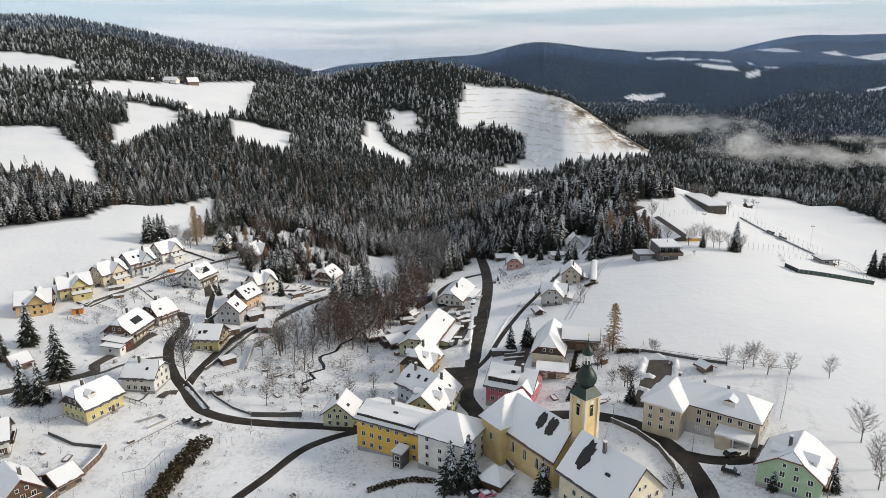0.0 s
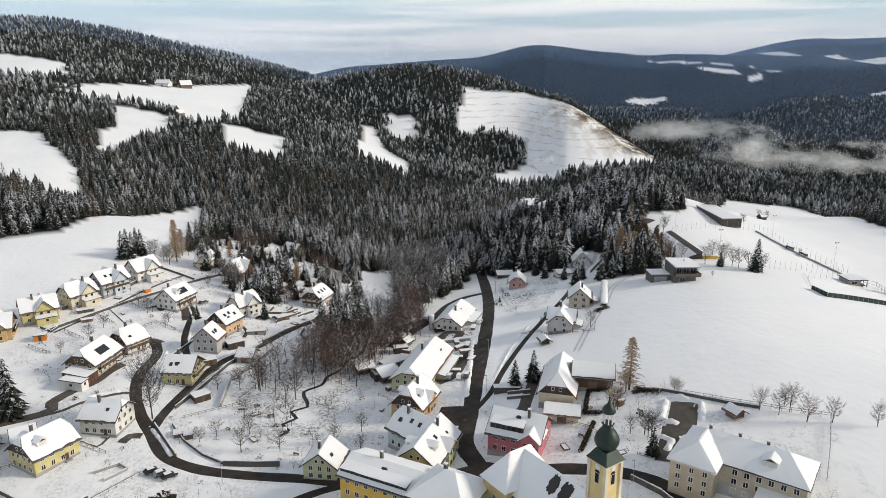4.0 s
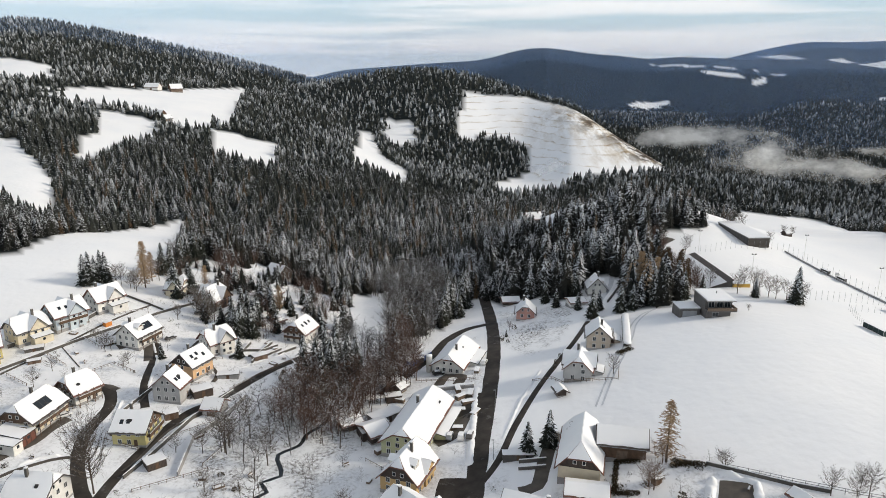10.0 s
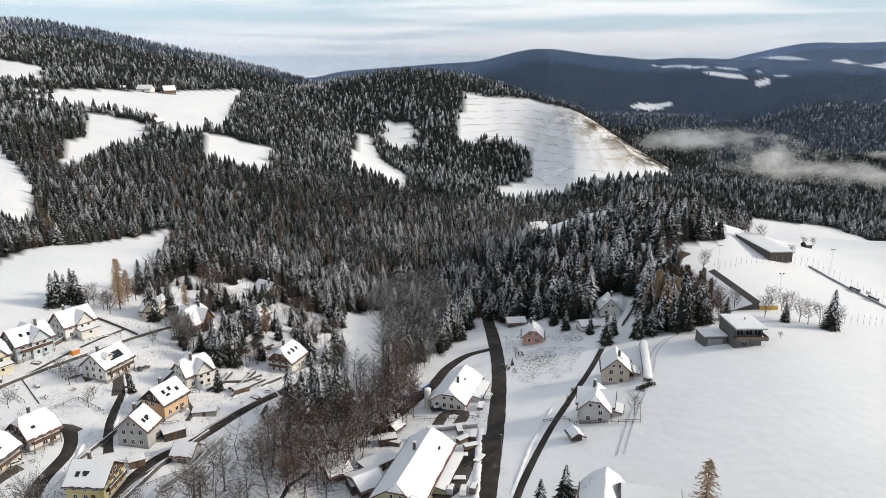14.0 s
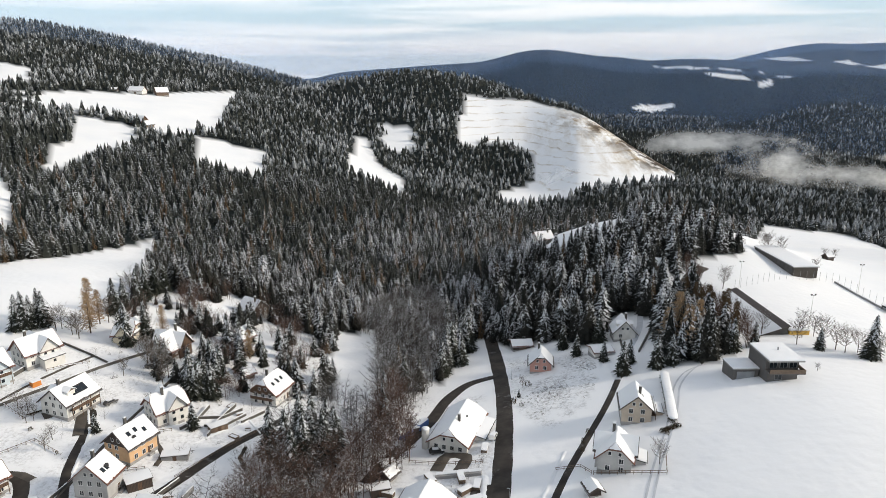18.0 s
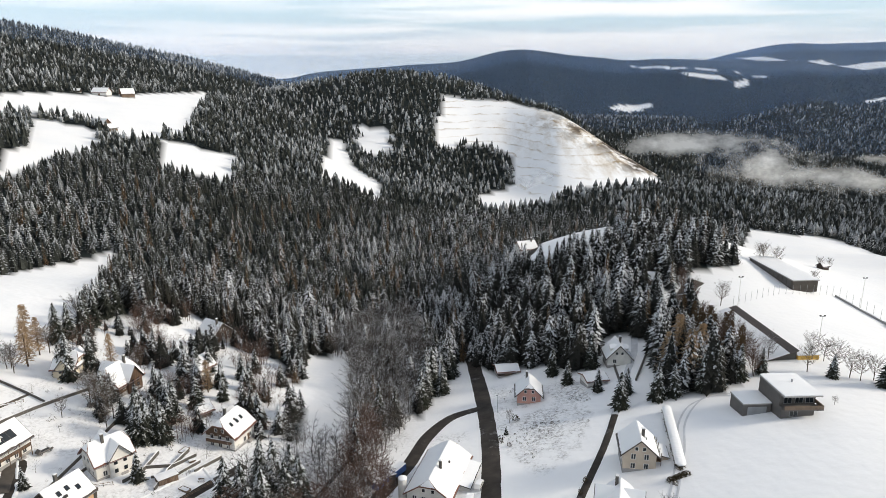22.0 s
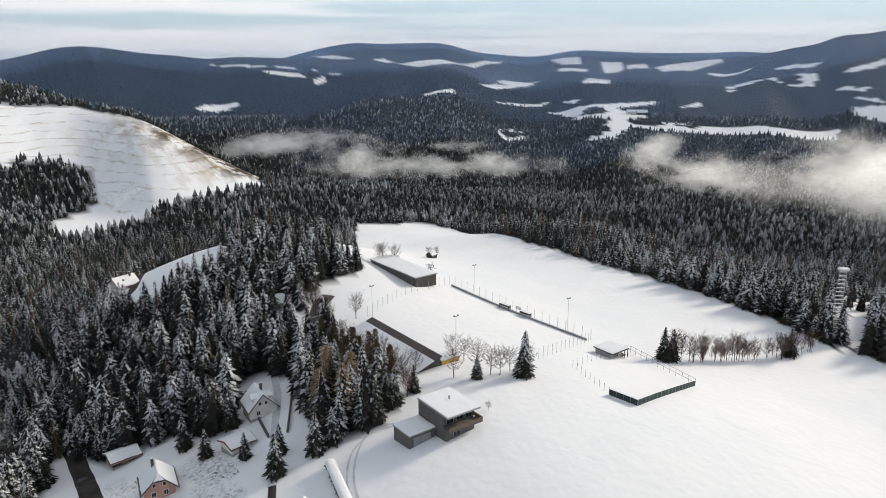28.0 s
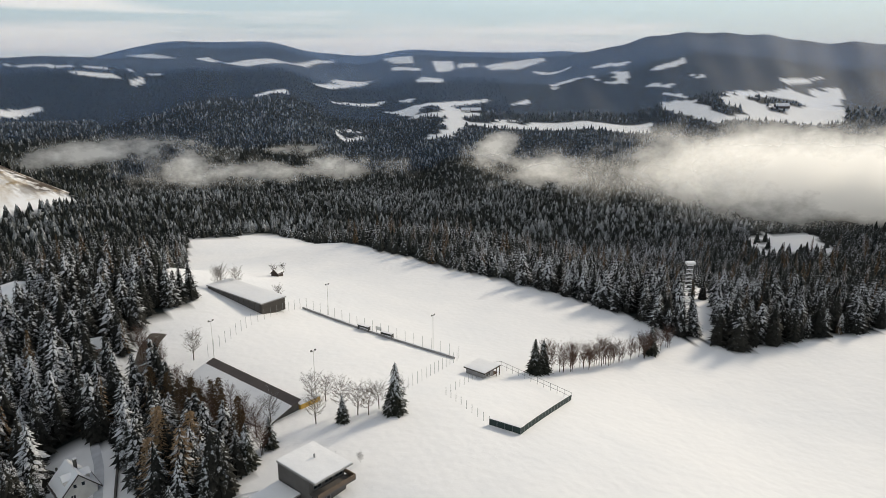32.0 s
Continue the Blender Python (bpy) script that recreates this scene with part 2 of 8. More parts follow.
M = {
    "snow": snow_material(), "ground": ground_material(), "asphalt": asphalt_material(),
    # spruce turns paler, then bluer with distance: aerial haze put into the needle colour
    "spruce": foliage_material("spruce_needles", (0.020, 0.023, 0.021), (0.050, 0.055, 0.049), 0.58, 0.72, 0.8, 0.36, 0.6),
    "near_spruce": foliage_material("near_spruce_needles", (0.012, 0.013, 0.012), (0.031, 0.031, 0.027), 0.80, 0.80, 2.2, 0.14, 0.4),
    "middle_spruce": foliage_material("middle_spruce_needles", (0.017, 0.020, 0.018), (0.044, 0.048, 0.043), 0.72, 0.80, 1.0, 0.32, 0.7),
    "far_spruce": foliage_material("far_spruce_haze_tint", (0.025, 0.030, 0.033), (0.056, 0.063, 0.068), 0.55, 0.62, 0.3, 0.42, 0.7),
    "mountain_spruce": foliage_material("mountain_spruce_haze_tint", (0.018, 0.023, 0.029), (0.036, 0.044, 0.053), 0.70, 0.25, 0.05, 0.5, 0.7),
    "larch": foliage_material("larch_needles", (0.065, 0.043, 0.026), (0.12, 0.080, 0.045), 0.84, 0.6, 1.2),
    "garden_spruce": foliage_material("garden_spruce_needles", (0.013, 0.015, 0.012), (0.034, 0.037, 0.028), 0.80, 0.85, 1.6, 0.12),
    "garden_larch": foliage_material("garden_larch_needles", (0.24, 0.165, 0.10), (0.42, 0.30, 0.19), 1.15, 0.5, 1.0),
    "bark": plain("bark", (0.085, 0.065, 0.05), 0.9, grain=3), "alder": foliage_material("frosted_alder_twigs", (0.036, 0.032, 0.030), (0.094, 0.085, 0.080), 0.88, 0.6, 0.8), "twig": foliage_material("frosted_twigs", (0.055, 0.045, 0.038), (0.14, 0.115, 0.095), 0.90, 0.6, 0.9), "russet": foliage_material("russet_twigs", (0.060, 0.038, 0.031), (0.135, 0.086, 0.068), 0.95, 0.5, 0.8),
    "white": plain("white_render", (0.72, 0.70, 0.66), 0.85), "cream": plain("cream_render", (0.66, 0.58, 0.44), 0.85),
    "ochre": plain("ochre_render", (0.55, 0.37, 0.17), 0.85), "yellow": plain("yellow_render", (0.58, 0.50, 0.23), 0.85),
    "gold": plain("golden_render", (0.68, 0.42, 0.09), 0.85), "lime": plain("pale_green_render", (0.50, 0.50, 0.31), 0.85),
    "mint": plain("mint_render", (0.33, 0.45, 0.30), 0.85), "pale_blue": plain("pale_blue_render", (0.52, 0.58, 0.62), 0.85),
    "grey": plain("grey_render", (0.45, 0.44, 0.43), 0.85), "peach": plain("peach_render", (0.66, 0.42, 0.24), 0.85),
    "pink": plain("raspberry_render", (0.50, 0.16, 0.20), 0.85), "rose": plain("rose_render", (0.55, 0.30, 0.25), 0.85),
    "beige": plain("beige_render", (0.55, 0.46, 0.37), 0.85), "church": plain("church_yellow_render", (0.68, 0.52, 0.25), 0.85),
    "school": plain("sand_render", (0.52, 0.45, 0.35), 0.85), "brown": board_material("brown_boards", (0.13, 0.075, 0.045)),
    "dark": board_material("dark_boards", (0.07, 0.05, 0.04)), "concrete": plain("concrete", (0.33, 0.32, 0.31), 0.85),
    "flat_grey": plain("grey_panel", (0.105, 0.097, 0.092), 0.7), "tile": plain("dark_roof_tile", (0.075, 0.06, 0.055), 0.7, grain=1.5),
    "red_tile": plain("red_brown_roof_tile", (0.16, 0.07, 0.05), 0.75, grain=1.5), "metal": plain("grey_metal", (0.35, 0.36, 0.37), 0.4, 0.8),
    "copper": plain("green_copper", (0.020, 0.038, 0.030), 0.45, 0.3, grain=1.0, vary=0.35), "gilt": plain("gilt_metal", (0.7, 0.5, 0.15), 0.3, 0.9),
    "frame": plain("white_window_frame", (0.75, 0.74, 0.72), 0.5), "wood": board_material("weathered_boards", (0.20, 0.14, 0.10)),
    "green_net": plain("green_windbreak_net", (0.022, 0.042, 0.040), 0.8), "orange": plain("orange_paint", (0.62, 0.22, 0.04), 0.6),
    "blue_tarp": plain("blue_tarpaulin", (0.06, 0.14, 0.38), 0.5), "rubber": plain("black_rubber", (0.02, 0.02, 0.02), 0.8),
    "hedge": foliage_material("hedge_leaves", (0.026, 0.021, 0.013), (0.062, 0.047, 0.027), 0.98, 0.8, 0.9),
    "beech": foliage_material("brown_leaves", (0.10, 0.055, 0.035), (0.17, 0.10, 0.06), 0.86, 0.6, 0.9),
}
M["red_boards"] = board_material("red_brown_boards", (0.15, 0.055, 0.035))
M["yard"] = plain("wet_brown_gravel", (0.088, 0.074, 0.061), 0.75, grain=0.8, vary=0.4)
M["packed_snow"] = plain("packed_snow", (0.60, 0.62, 0.66), 0.6, grain=1.0)
M["wet_tile"] = plain("wet_black_roof_tile", (0.020, 0.018, 0.018), 0.5, grain=1.5)
M["stone"] = plain("grey_stone", (0.105, 0.097, 0.088), 0.9, grain=1.0, vary=0.3)
gl = Nodes("window_glass", 0.08)
gl.colour((0.02, 0.025, 0.03))
gl.b.inputs["IOR"].default_value = 1.5
M["glass"] = gl.m


# ---- relief of the valley ----
NEAR = np.array([-13.9, -16.7, 8.1, -2.5, 19.0, -5.0, 0.5, -4.7, -6.9, 8.0, -5.1, 8.0, -24.5, 2.4, -9.1, 26.0, -3.6, 10.0,
                 16.8, 5.3, -12.5, 3.8, 6.8, 11.2, -23.8, 1.1, -23.4, 55.7, -11.3, 34.5])
SWELLS = ((-300, 700, 200, 9.2),
          (-100, 800, 160, 5.4),
          (80, 950, 160, -42.7),
          (280, 850, 160, 27.5),
          (-380, 1100, 220, 39.4),
          (-120, 1150, 200, 7.8),
          (0, 620, 120, -29.6),
          (200, 650, 140, -3.8),
          (500, 500, 250, -40.8),
          (800, 900, 350, -49.2),
          (-500, 450, 250, 7.4),
          (-650, 900, 250, 46.9),
          (-300, 200, 200, 23.9),
          (300, -50, 250, 3.2),
          (400, 1100, 250, -24.4))
# crests: bearings, heights, distances, slope towards the village, slope behind
RIDGES = (
    ((-70, -31, -28, -24.4, -20.7, -16.7, -12.6, -9.6, -5), (160, 190, 190, 170, 145, 121, 92, 68, 0), (1750, 1750, 1750, 1700, 1650, 1600, 1600, 1600, 1600), 0.15, 0.12),
    ((-18, -14.9, -11.8, -7.3, -2.8, 0.8, 3.9, 6.7, 9.9, 13.5, 17.7, 22), (-20, 44, 59, 81, 96, 93, 77, 57, 50, 17, -16, -80), (1350, 1340, 1340, 1340, 1340, 1330, 1320, 1230, 1080, 980, 900, 850), 0.29, 0.35),
    ((5, 14, 22, 30, 42, 61, 73, 90), (-60, -30, -18, -28, -50, -25, 20, 25), (2400,) * 8, 0.10, 0.06),
    ((-20, -10.5, -9.2, -7.9, -0.5, 3.0, 4.7, 6.2, 7.9, 10.0, 11.6, 14.1, 15.6, 17.3, 19.3, 21.6, 26.4, 30.4, 34.8, 41, 48), (0, 30, 48, 66, 98, 106, 128, 150, 158, 145, 130, 120, 108, 120, 124, 112, 86, 70, 40, 0, -90), (3100,) * 21, 0.20, 0.12),
    ((15, 19, 21.8, 24.5, 26.7, 29, 33, 34.2, 36.1, 39.5, 41, 43.8, 47, 53, 55.8, 58, 70, 90), (20, 80, 124, 174, 206, 197, 210, 196, 152, 126, 124, 160, 150, 140, 152, 138, 120, 120), (4450,) * 10 + (4300,) * 8, 0.085, 0.10),
    ((48, 52, 54.6, 56.8, 61, 64, 65.9, 68.5, 72, 74.2, 80, 95), (-60, 20, 88, 138, 192, 224, 226, 212, 182, 170, 165, 160), (3500,) * 12, 0.15, 0.10),
)


def relief(x, y):
    """Height of the ground at plan points, as arrays."""
    x, y = np.asarray(x, float), np.asarray(y, float)
    r, az = np.hypot(x, y), np.degrees(np.arctan2(x, y))
    step = lambda v, a, b: np.clip((v - a) / (b - a), 0, 1) ** 2 * (3 - 2 * np.clip((v - a) / (b - a), 0, 1))
    h = 10 - 70 * step(r, 900, 1500) * step(az, 4, 18)
    for k, a in enumerate(NEAR):
        h = h + a * np.exp(-((x + 220 - 110 * (k % 6)) ** 2 + (y - 60 - 110 * (k // 6)) ** 2) / 12800)
    for sx, sy, s, a in SWELLS:
        h = h + a * np.exp(-((x - sx) ** 2 + (y - sy) ** 2) / (2 * s * s))
    for bearing, crest, away, front, back in RIDGES:
        ease = lambda a, w=0.9: 0.5 * np.interp(az, bearing, a) + 0.25 * (np.interp(az - w, bearing, a) + np.interp(az + w, bearing, a))
        d = r - ease(away, 2.2)
        top = ease(crest) + (7 if away[0] > 2500 else 0) - np.where(d < 0, front, back) * (np.sqrt(d * d + 3600) - 60)
        top = np.where((az < bearing[0] - 8) | (az > bearing[-1] + 25), -300, top)
        h = np.maximum(h, top) + 6 * np.exp(-np.abs(h - top) / 12)
    # side valleys between the spurs of the far slopes, and small folds
    for bearing, crest, away, front, back in RIDGES[3:]:
        d = (np.interp(az, bearing, away) - r) / 1000
        spur = np.sin(az * 0.93 + 0.8 * np.sin(az * 0.41 + 1.7 * d)) + 0.6 * np.sin(az * 2.3 - 1.4 * d)
        h = h + 5 * spur * np.clip(d / 0.8, 0, 1) * np.clip((1.5 - d) / 0.5, 0, 1) * (np.interp(az, bearing, crest) > 60)
    folds = np.sin(x * 0.0051 + 1.3 * np.sin(y * 0.0037)) * np.sin(y * 0.0046 + 1.1 * np.sin(x * 0.0033)) * 3 + np.sin(x * 0.013 + np.sin(y * 0.011)) * np.sin(y * 0.0121) * 1.2
    return h + folds * step(r, 2300, 2900)


# treeless snow: the open land round the village, hill meadows, clearings on the far slopes
OPEN_LAND = ((-230, 349), (-197, 371), (-202, 500), (-186, 547), (-122, 369), (-94, 353), (-81, 313), (-63, 326), (-54, 364), (-41, 326), (-23, 274), (-7, 317), (18, 388), (27, 368), (38, 369), (49, 359), (55, 346), (60, 352), (67, 371), (80, 375), (83, 355), (75, 328), (77, 312), (90, 312), (94, 325), (96, 385), (96, 404), (110, 432), (138, 445), (279, 690), (345, 683), (356, 654), (290, 482), (288, 423), (299, 360), (294, 315), (284, 288), (288, 271),
             (520, 150), (520, -400), (-700, -400), (-700, 330))
QUARRY = ((41, 1198), (140, 1190), (190, 1060), (250, 960), (275, 880), (222, 855), (148, 831), (64, 802), (59, 853), (114, 899), (111, 1001), (64, 1022), (20, 1046))
UPPER_FIELD = ((-490, 826), (-459, 856), (-412, 953), (-364, 1008), (-327, 1259), (-250, 898), (-258, 849), (-310, 834), (-341, 864), (-401, 884))
SLOPE_FIELD = ((-361, 803), (-321, 809), (-287, 787), (-306, 737), (-306, 685), (-309, 651), (-324, 678), (-319, 712))
LOW_FIELD = ((-432, 633), (-356, 647), (-330, 611), (-296, 578), (-262, 526), (-265, 505), (-299, 538), (-326, 548), (-371, 536))
MID_FIELD = ((-242, 800), (-223, 803), (-169, 798), (-171, 755), (-211, 759), (-230, 758))
WEDGE_FIELD = ((-110, 1008), (-98, 1022), (-68, 889), (-30, 815), (-46, 822), (-101, 864))
SMALL_FIELD = ((-86, 1068), (-37, 1069), (-38, 1029), (-65, 1027))
TOP_FIELD = ((-689, 1062), (-599, 1050), (-511, 1020), (-518, 957), (-629, 966))
HOLLOW = ((56, 506), (60, 528), (72, 547), (104, 640), (113, 520), (106, 498), (84, 496), (68, 494))
GLADE = ((-47, 403), (-29, 400), (-25, 361), (-21, 316), (-31, 312), (-40.5, 350))
HILL_GARDENS = ((-116.8, 349.5), (-124.3, 386.8), (-108.7, 432.8), (-95.6, 421.2), (-76.7, 409.9), (-61.6, 393.3), (-51.3, 377.9), (-38.8, 349.7), (-42.2, 320.1), (-58.8, 309.3), (-72.7, 307.0), (-84.0, 308.1), (-102.7, 322.9))
BACK_FIELD = ((621, 379), (640, 383), (658, 373), (666, 350), (658, 328), (641, 324), (640, 349), (630, 370), (612, 369))
LATTICE_GAP = ((289.3, 294.4), (292.7, 291.5), (336.9, 309.3), (451.3, 356.8), (444.3, 358.3), (331.1, 312.9))
MEADOWS = (OPEN_LAND, BACK_FIELD, LATTICE_GAP, QUARRY, UPPER_FIELD, SLOPE_FIELD, LOW_FIELD, MID_FIELD, WEDGE_FIELD, SMALL_FIELD, TOP_FIELD, HOLLOW, GLADE, HILL_GARDENS)
FAR_FIELDS_1 = (
    ((1610, 3760), (1620, 3490), (1490, 2950), (1520, 3290)),
    ((930, 2620), (1110, 2570), (1140, 2540), (1070, 2430), (1030, 2420), (1070, 2500), (940, 2560)),
    ((800, 2830), (980, 2720), (960, 2680), (800, 2800)),
    ((1130, 2660), (1230, 2600), (1200, 2560), (1120, 2630)),
    ((1010, 2690), (1080, 2690), (1070, 2660), (1000, 2660)),
    ((1530, 2900), (1600, 2930), (1590, 2820), (1510, 2740)),
    ((1560, 2740), (1810, 2780), (1810, 2650), (2280, 3060), (2440, 3120), (1930, 2700), (1540, 2540)),
    ((1590, 2210), (1830, 2380), (1970, 2320), (1870, 2260), (1620, 2170)),)
FAR_FIELDS_2 = (
    ((2650, 2980), (2650, 2760), (2430, 2530), (2360, 2570)),
    ((2250, 2500), (2280, 2350), (2180, 2260), (2170, 2410)),
    ((2590, 2550), (2650, 2480), (2330, 2200), (2190, 2170)),
    ((1960, 2130), (2040, 2000), (1960, 1920), (1860, 1980)),
    ((2580, 2230), (2900, 2320), (3160, 2300), (2990, 2180), (2630, 2090), (2460, 2080)),
    ((2600, 1980), (2590, 1750), (2550, 1780), (2510, 1880)),
    ((2420, 1600), (2390, 1400), (2190, 1310), (2190, 1350), (2360, 1560)),
    ((2550, 1650), (2570, 1500), (2500, 1480), (2510, 1620)),)
FAR_FIELDS_3 = (
    ((2300, 1280), (2460, 1240), (2360, 1180), (2260, 1230)),
    ((2290, 1670), (2370, 1580), (2260, 1590), (2150, 1570)),
    ((1130, 1880), (1250, 1890), (1190, 1820), (1110, 1840)),
    ((2230, 840), (2520, 790), (2310, 790), (2160, 810)),
    ((2140, 1070), (2130, 1030), (2080, 1010), (2100, 1050)),
    ((2110, 1210), (2040, 1080), (2000, 1070), (2070, 1180)),
    ((1910, 880), (2000, 840), (1950, 820), (1880, 870)),
    ((2510, 2320), (2670, 2340), (2520, 2210), (2410, 2230)),)
PLATEAU_FIELDS = (
    ((580, 2270), (710, 2280), (700, 2220), (570, 2170)),
    ((1100, 1510), (1200, 1540), (1130, 1440), (1060, 1420)),
    ((1470, 1720), (1550, 1580), (1770, 1560), (1710, 1520), (1520, 1510), (1530, 1410), (1460, 1350), (1680, 970), (1600, 940), (1540, 1070), (1370, 1320), (1200, 1230), (1190, 1300), (1250, 1300), (1400, 1410), (1400, 1530)),
    ((1850, 1030), (1820, 870), (2380, 710), (1860, 580), (1620, 790), (1800, 990)),
    ((1720, 1440), (1860, 1480), (1800, 1420)),
    ((1950, 1090), (1900, 960), (1860, 960)),
    ((1430, 1930), (1620, 1880), (1570, 1820), (1420, 1900)),
    ((1630, 1840), (1610, 1730), (1560, 1700)),)
CLEARINGS = (*PLATEAU_FIELDS, *FAR_FIELDS_1, *FAR_FIELDS_2, *FAR_FIELDS_3)
RAVINE = ((-40, 392), (-30, 470), (-6, 480), (8, 400), (3, 360), (-3, 328), (-12, 300), (-20, 270), (-22, 248), (-34, 207), (-49, 204), (-66, 228), (-60, 250), (-50, 272), (-42, 300), (-34, 328))
GULLY = ((-40, 392), (-10, 400), (2, 360), (-6, 320), (-14, 290), (-20, 262), (-24, 230), (-34, 200), (-52, 200), (-68, 228), (-60, 252), (-48, 285), (-42, 320))
THICKETS = (((85.8, 431.4), (112.9, 464.6), (146.8, 430.6), (126.9, 423.0), (117.5, 418.7), (106.8, 404.9)), ((100.5, 387.2), (104.0, 376.0), (95.5, 349.8), (99.0, 324.6), (96.2, 316.5), (90.3, 314.3), (80.0, 314.5), (75.2, 323.2), (81.8, 345.2)), ((60, 1030), (110, 1000), (112, 905), (62, 860), (20, 960)),)
GARDENS = ((-165, 235), (-135, 325), (-95, 360), (-50, 330), (-20, 320), (15, 330), (18, 200), (60, 215), (100, 180), (90, 120), (-110, 120), (-170, 190))
TUFTS = ((25, 350), (57, 342), (51, 312), (40, 292), (31, 284), (25, 300))


def inside(x, y, poly):
    """Which plan points lie in a polygon."""
    p = np.array(poly, float)
    hit = np.zeros(np.shape(x), bool)
    for (x0, y0), (x1, y1) in zip(p, np.roll(p, -1, 0)):
        if y0 != y1:
            hit ^= ((y0 > y) != (y1 > y)) & (x < (x1 - x0) * (y - y0) / (y1 - y0) + x0)
    return hit


def treeless(x, y):
    """Open land and meadows; trees are also cleared towards the camera to keep each meadow in its view, and a belt
    stays behind.
    """
    plainly = inside(x, y, OPEN_LAND)
    reach, belt = np.zeros(np.shape(x), bool), np.zeros(np.shape(x), bool)
    r = np.maximum(np.hypot(x, y), 1)
    k = np.where(r < 1400, 1.07, np.where(r < 2080, 1.02, 1.0))
    # the far fields are broken by hedges and copses
    copse = np.sin(x * 0.013 + 2 * np.sin(y * 0.011)) * np.sin(y * 0.017 + 2 * np.sin(x * 0.009)) + 0.5 * np.sin(x * 0.041) * np.sin(y * 0.037)
    for poly in (*MEADOWS[1:], *CLEARINGS):
        hit = inside(x, y, poly)
        plainly |= hit & ((np.hypot(x, y) < 1500) | (copse > -0.62))
        if poly is QUARRY:
            reach |= inside(x * 1.035, y * 1.035, poly)
        elif poly is HILL_GARDENS or poly is GLADE:
            pass
        else:
            # stretch the clearing towards the camera so that trees don't hide the meadow
            for q in (0.5 + 0.5 * k, k):
                reach |= inside(x * q, y * q, poly)
            for d in (14, 32):
                belt |= inside(x * (1 - d / r), y * (1 - d / r), poly)
    out = plainly | (reach & ~belt)
    for poly in THICKETS:
        out &= ~inside(x, y, poly)
    return out


def mesh_from(name, verts, faces, mats, smooth=False):
    """A mesh of many faces in one go; faces is an array of triangles or quads."""
    me = bpy.data.meshes.new(name)
    n, k = len(faces), faces.shape[1]
    me.vertices.add(len(verts))
    me.vertices.foreach_set("co", np.asarray(verts, np.float32).ravel())
    me.loops.add(n * k)
    me.loops.foreach_set("vertex_index", np.asarray(faces, np.int32).ravel())
    me.polygons.add(n)
    me.polygons.foreach_set("loop_start", np.arange(0, n * k, k, dtype=np.int32))
    me.polygons.foreach_set("use_smooth", np.full(n, smooth))
    me.update(calc_edges=True)
    for m in mats:
        me.materials.append(m)
    return me


# ---- the ground: one sheet to the horizon ----
angles = np.radians(np.concatenate([np.arange(-54, 8, 0.5), np.arange(8, 96, 0.3), np.arange(96, 306, 3.0)]))
rings = np.concatenate([[0.02, 4.0], 12 * 1.0185 ** np.arange(0, 264), 1530 * 1.0115 ** np.arange(0, 99)])
rr, aa = np.meshgrid(rings, angles, indexing="ij")
gx, gy = rr * np.sin(aa), rr * np.cos(aa)
gz = relief(gx, gy)
verts = np.concatenate([np.stack([gx, gy, gz], -1).reshape(-1, 3), [[0, 0, float(relief(0, 0))]]])
na = len(angles)
i0 = (np.arange(len(rings) - 1)[:, None] * na + np.arange(na)[None, :]).ravel()
i1 = (np.arange(len(rings) - 1)[:, None] * na + (np.arange(na)[None, :] + 1) % na).ravel()
quads = np.stack([i0, i0 + na, i1 + na, i1], 1)[:, ::-1]
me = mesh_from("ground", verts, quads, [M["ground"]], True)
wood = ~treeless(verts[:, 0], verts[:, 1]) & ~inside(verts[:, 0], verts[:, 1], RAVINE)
pit = inside(verts[:, 0], verts[:, 1], QUARRY)
gully = ~inside(verts[:, 0], verts[:, 1], GLADE) * np.maximum(inside(verts[:, 0], verts[:, 1], GULLY) * 1.0, np.maximum(inside(verts[:, 0], verts[:, 1], GARDENS) * 0.38, inside(verts[:, 0], verts[:, 1], TUFTS) * 0.8))
clearing = np.zeros(len(verts), bool)
for poly in CLEARINGS:
    clearing |= inside(verts[:, 0], verts[:, 1], poly)
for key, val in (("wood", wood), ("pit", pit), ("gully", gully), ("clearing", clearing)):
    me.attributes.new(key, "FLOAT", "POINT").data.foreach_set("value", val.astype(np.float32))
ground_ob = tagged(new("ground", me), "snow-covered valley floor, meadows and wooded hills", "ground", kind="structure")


def gz_at(x, y):
    return float(relief(x, y))


# ---- woods ----
def conifer_shape(tiers, points, seed, trunk=True):
    """One far spruce, a metre high: ragged skirts of branches over a thin trunk."""
    rnd = random.Random(seed)
    v, f = [], []
    for i in range(tiers):
        u = i / tiers
        base, tip = 0.10 + 0.86 * u, min(1.0, 0.10 + 0.86 * u + 1.55 / tiers * (1.15 - 0.35 * u))
        reach = 0.20 * (1 - u) ** 0.8 + 0.012
        c = len(v)
        v.append((0, 0, tip))
        turn = rnd.random() * 6.28
        for k in range(points * 2):
            out = reach * (rnd.uniform(0.85, 1.2) if k % 2 == 0 else rnd.uniform(0.42, 0.6))
            a = turn + math.pi * k / points + rnd.uniform(-0.12, 0.12)
            v.append((out * math.cos(a), out * math.sin(a), base + (0 if k % 2 == 0 else 0.035) + rnd.uniform(-0.012, 0.012)))
        for k in range(points * 2):
            f.append((c, c + 1 + k, c + 1 + (k + 1) % (points * 2)))
    return np.array(v, float), np.array(f, int)


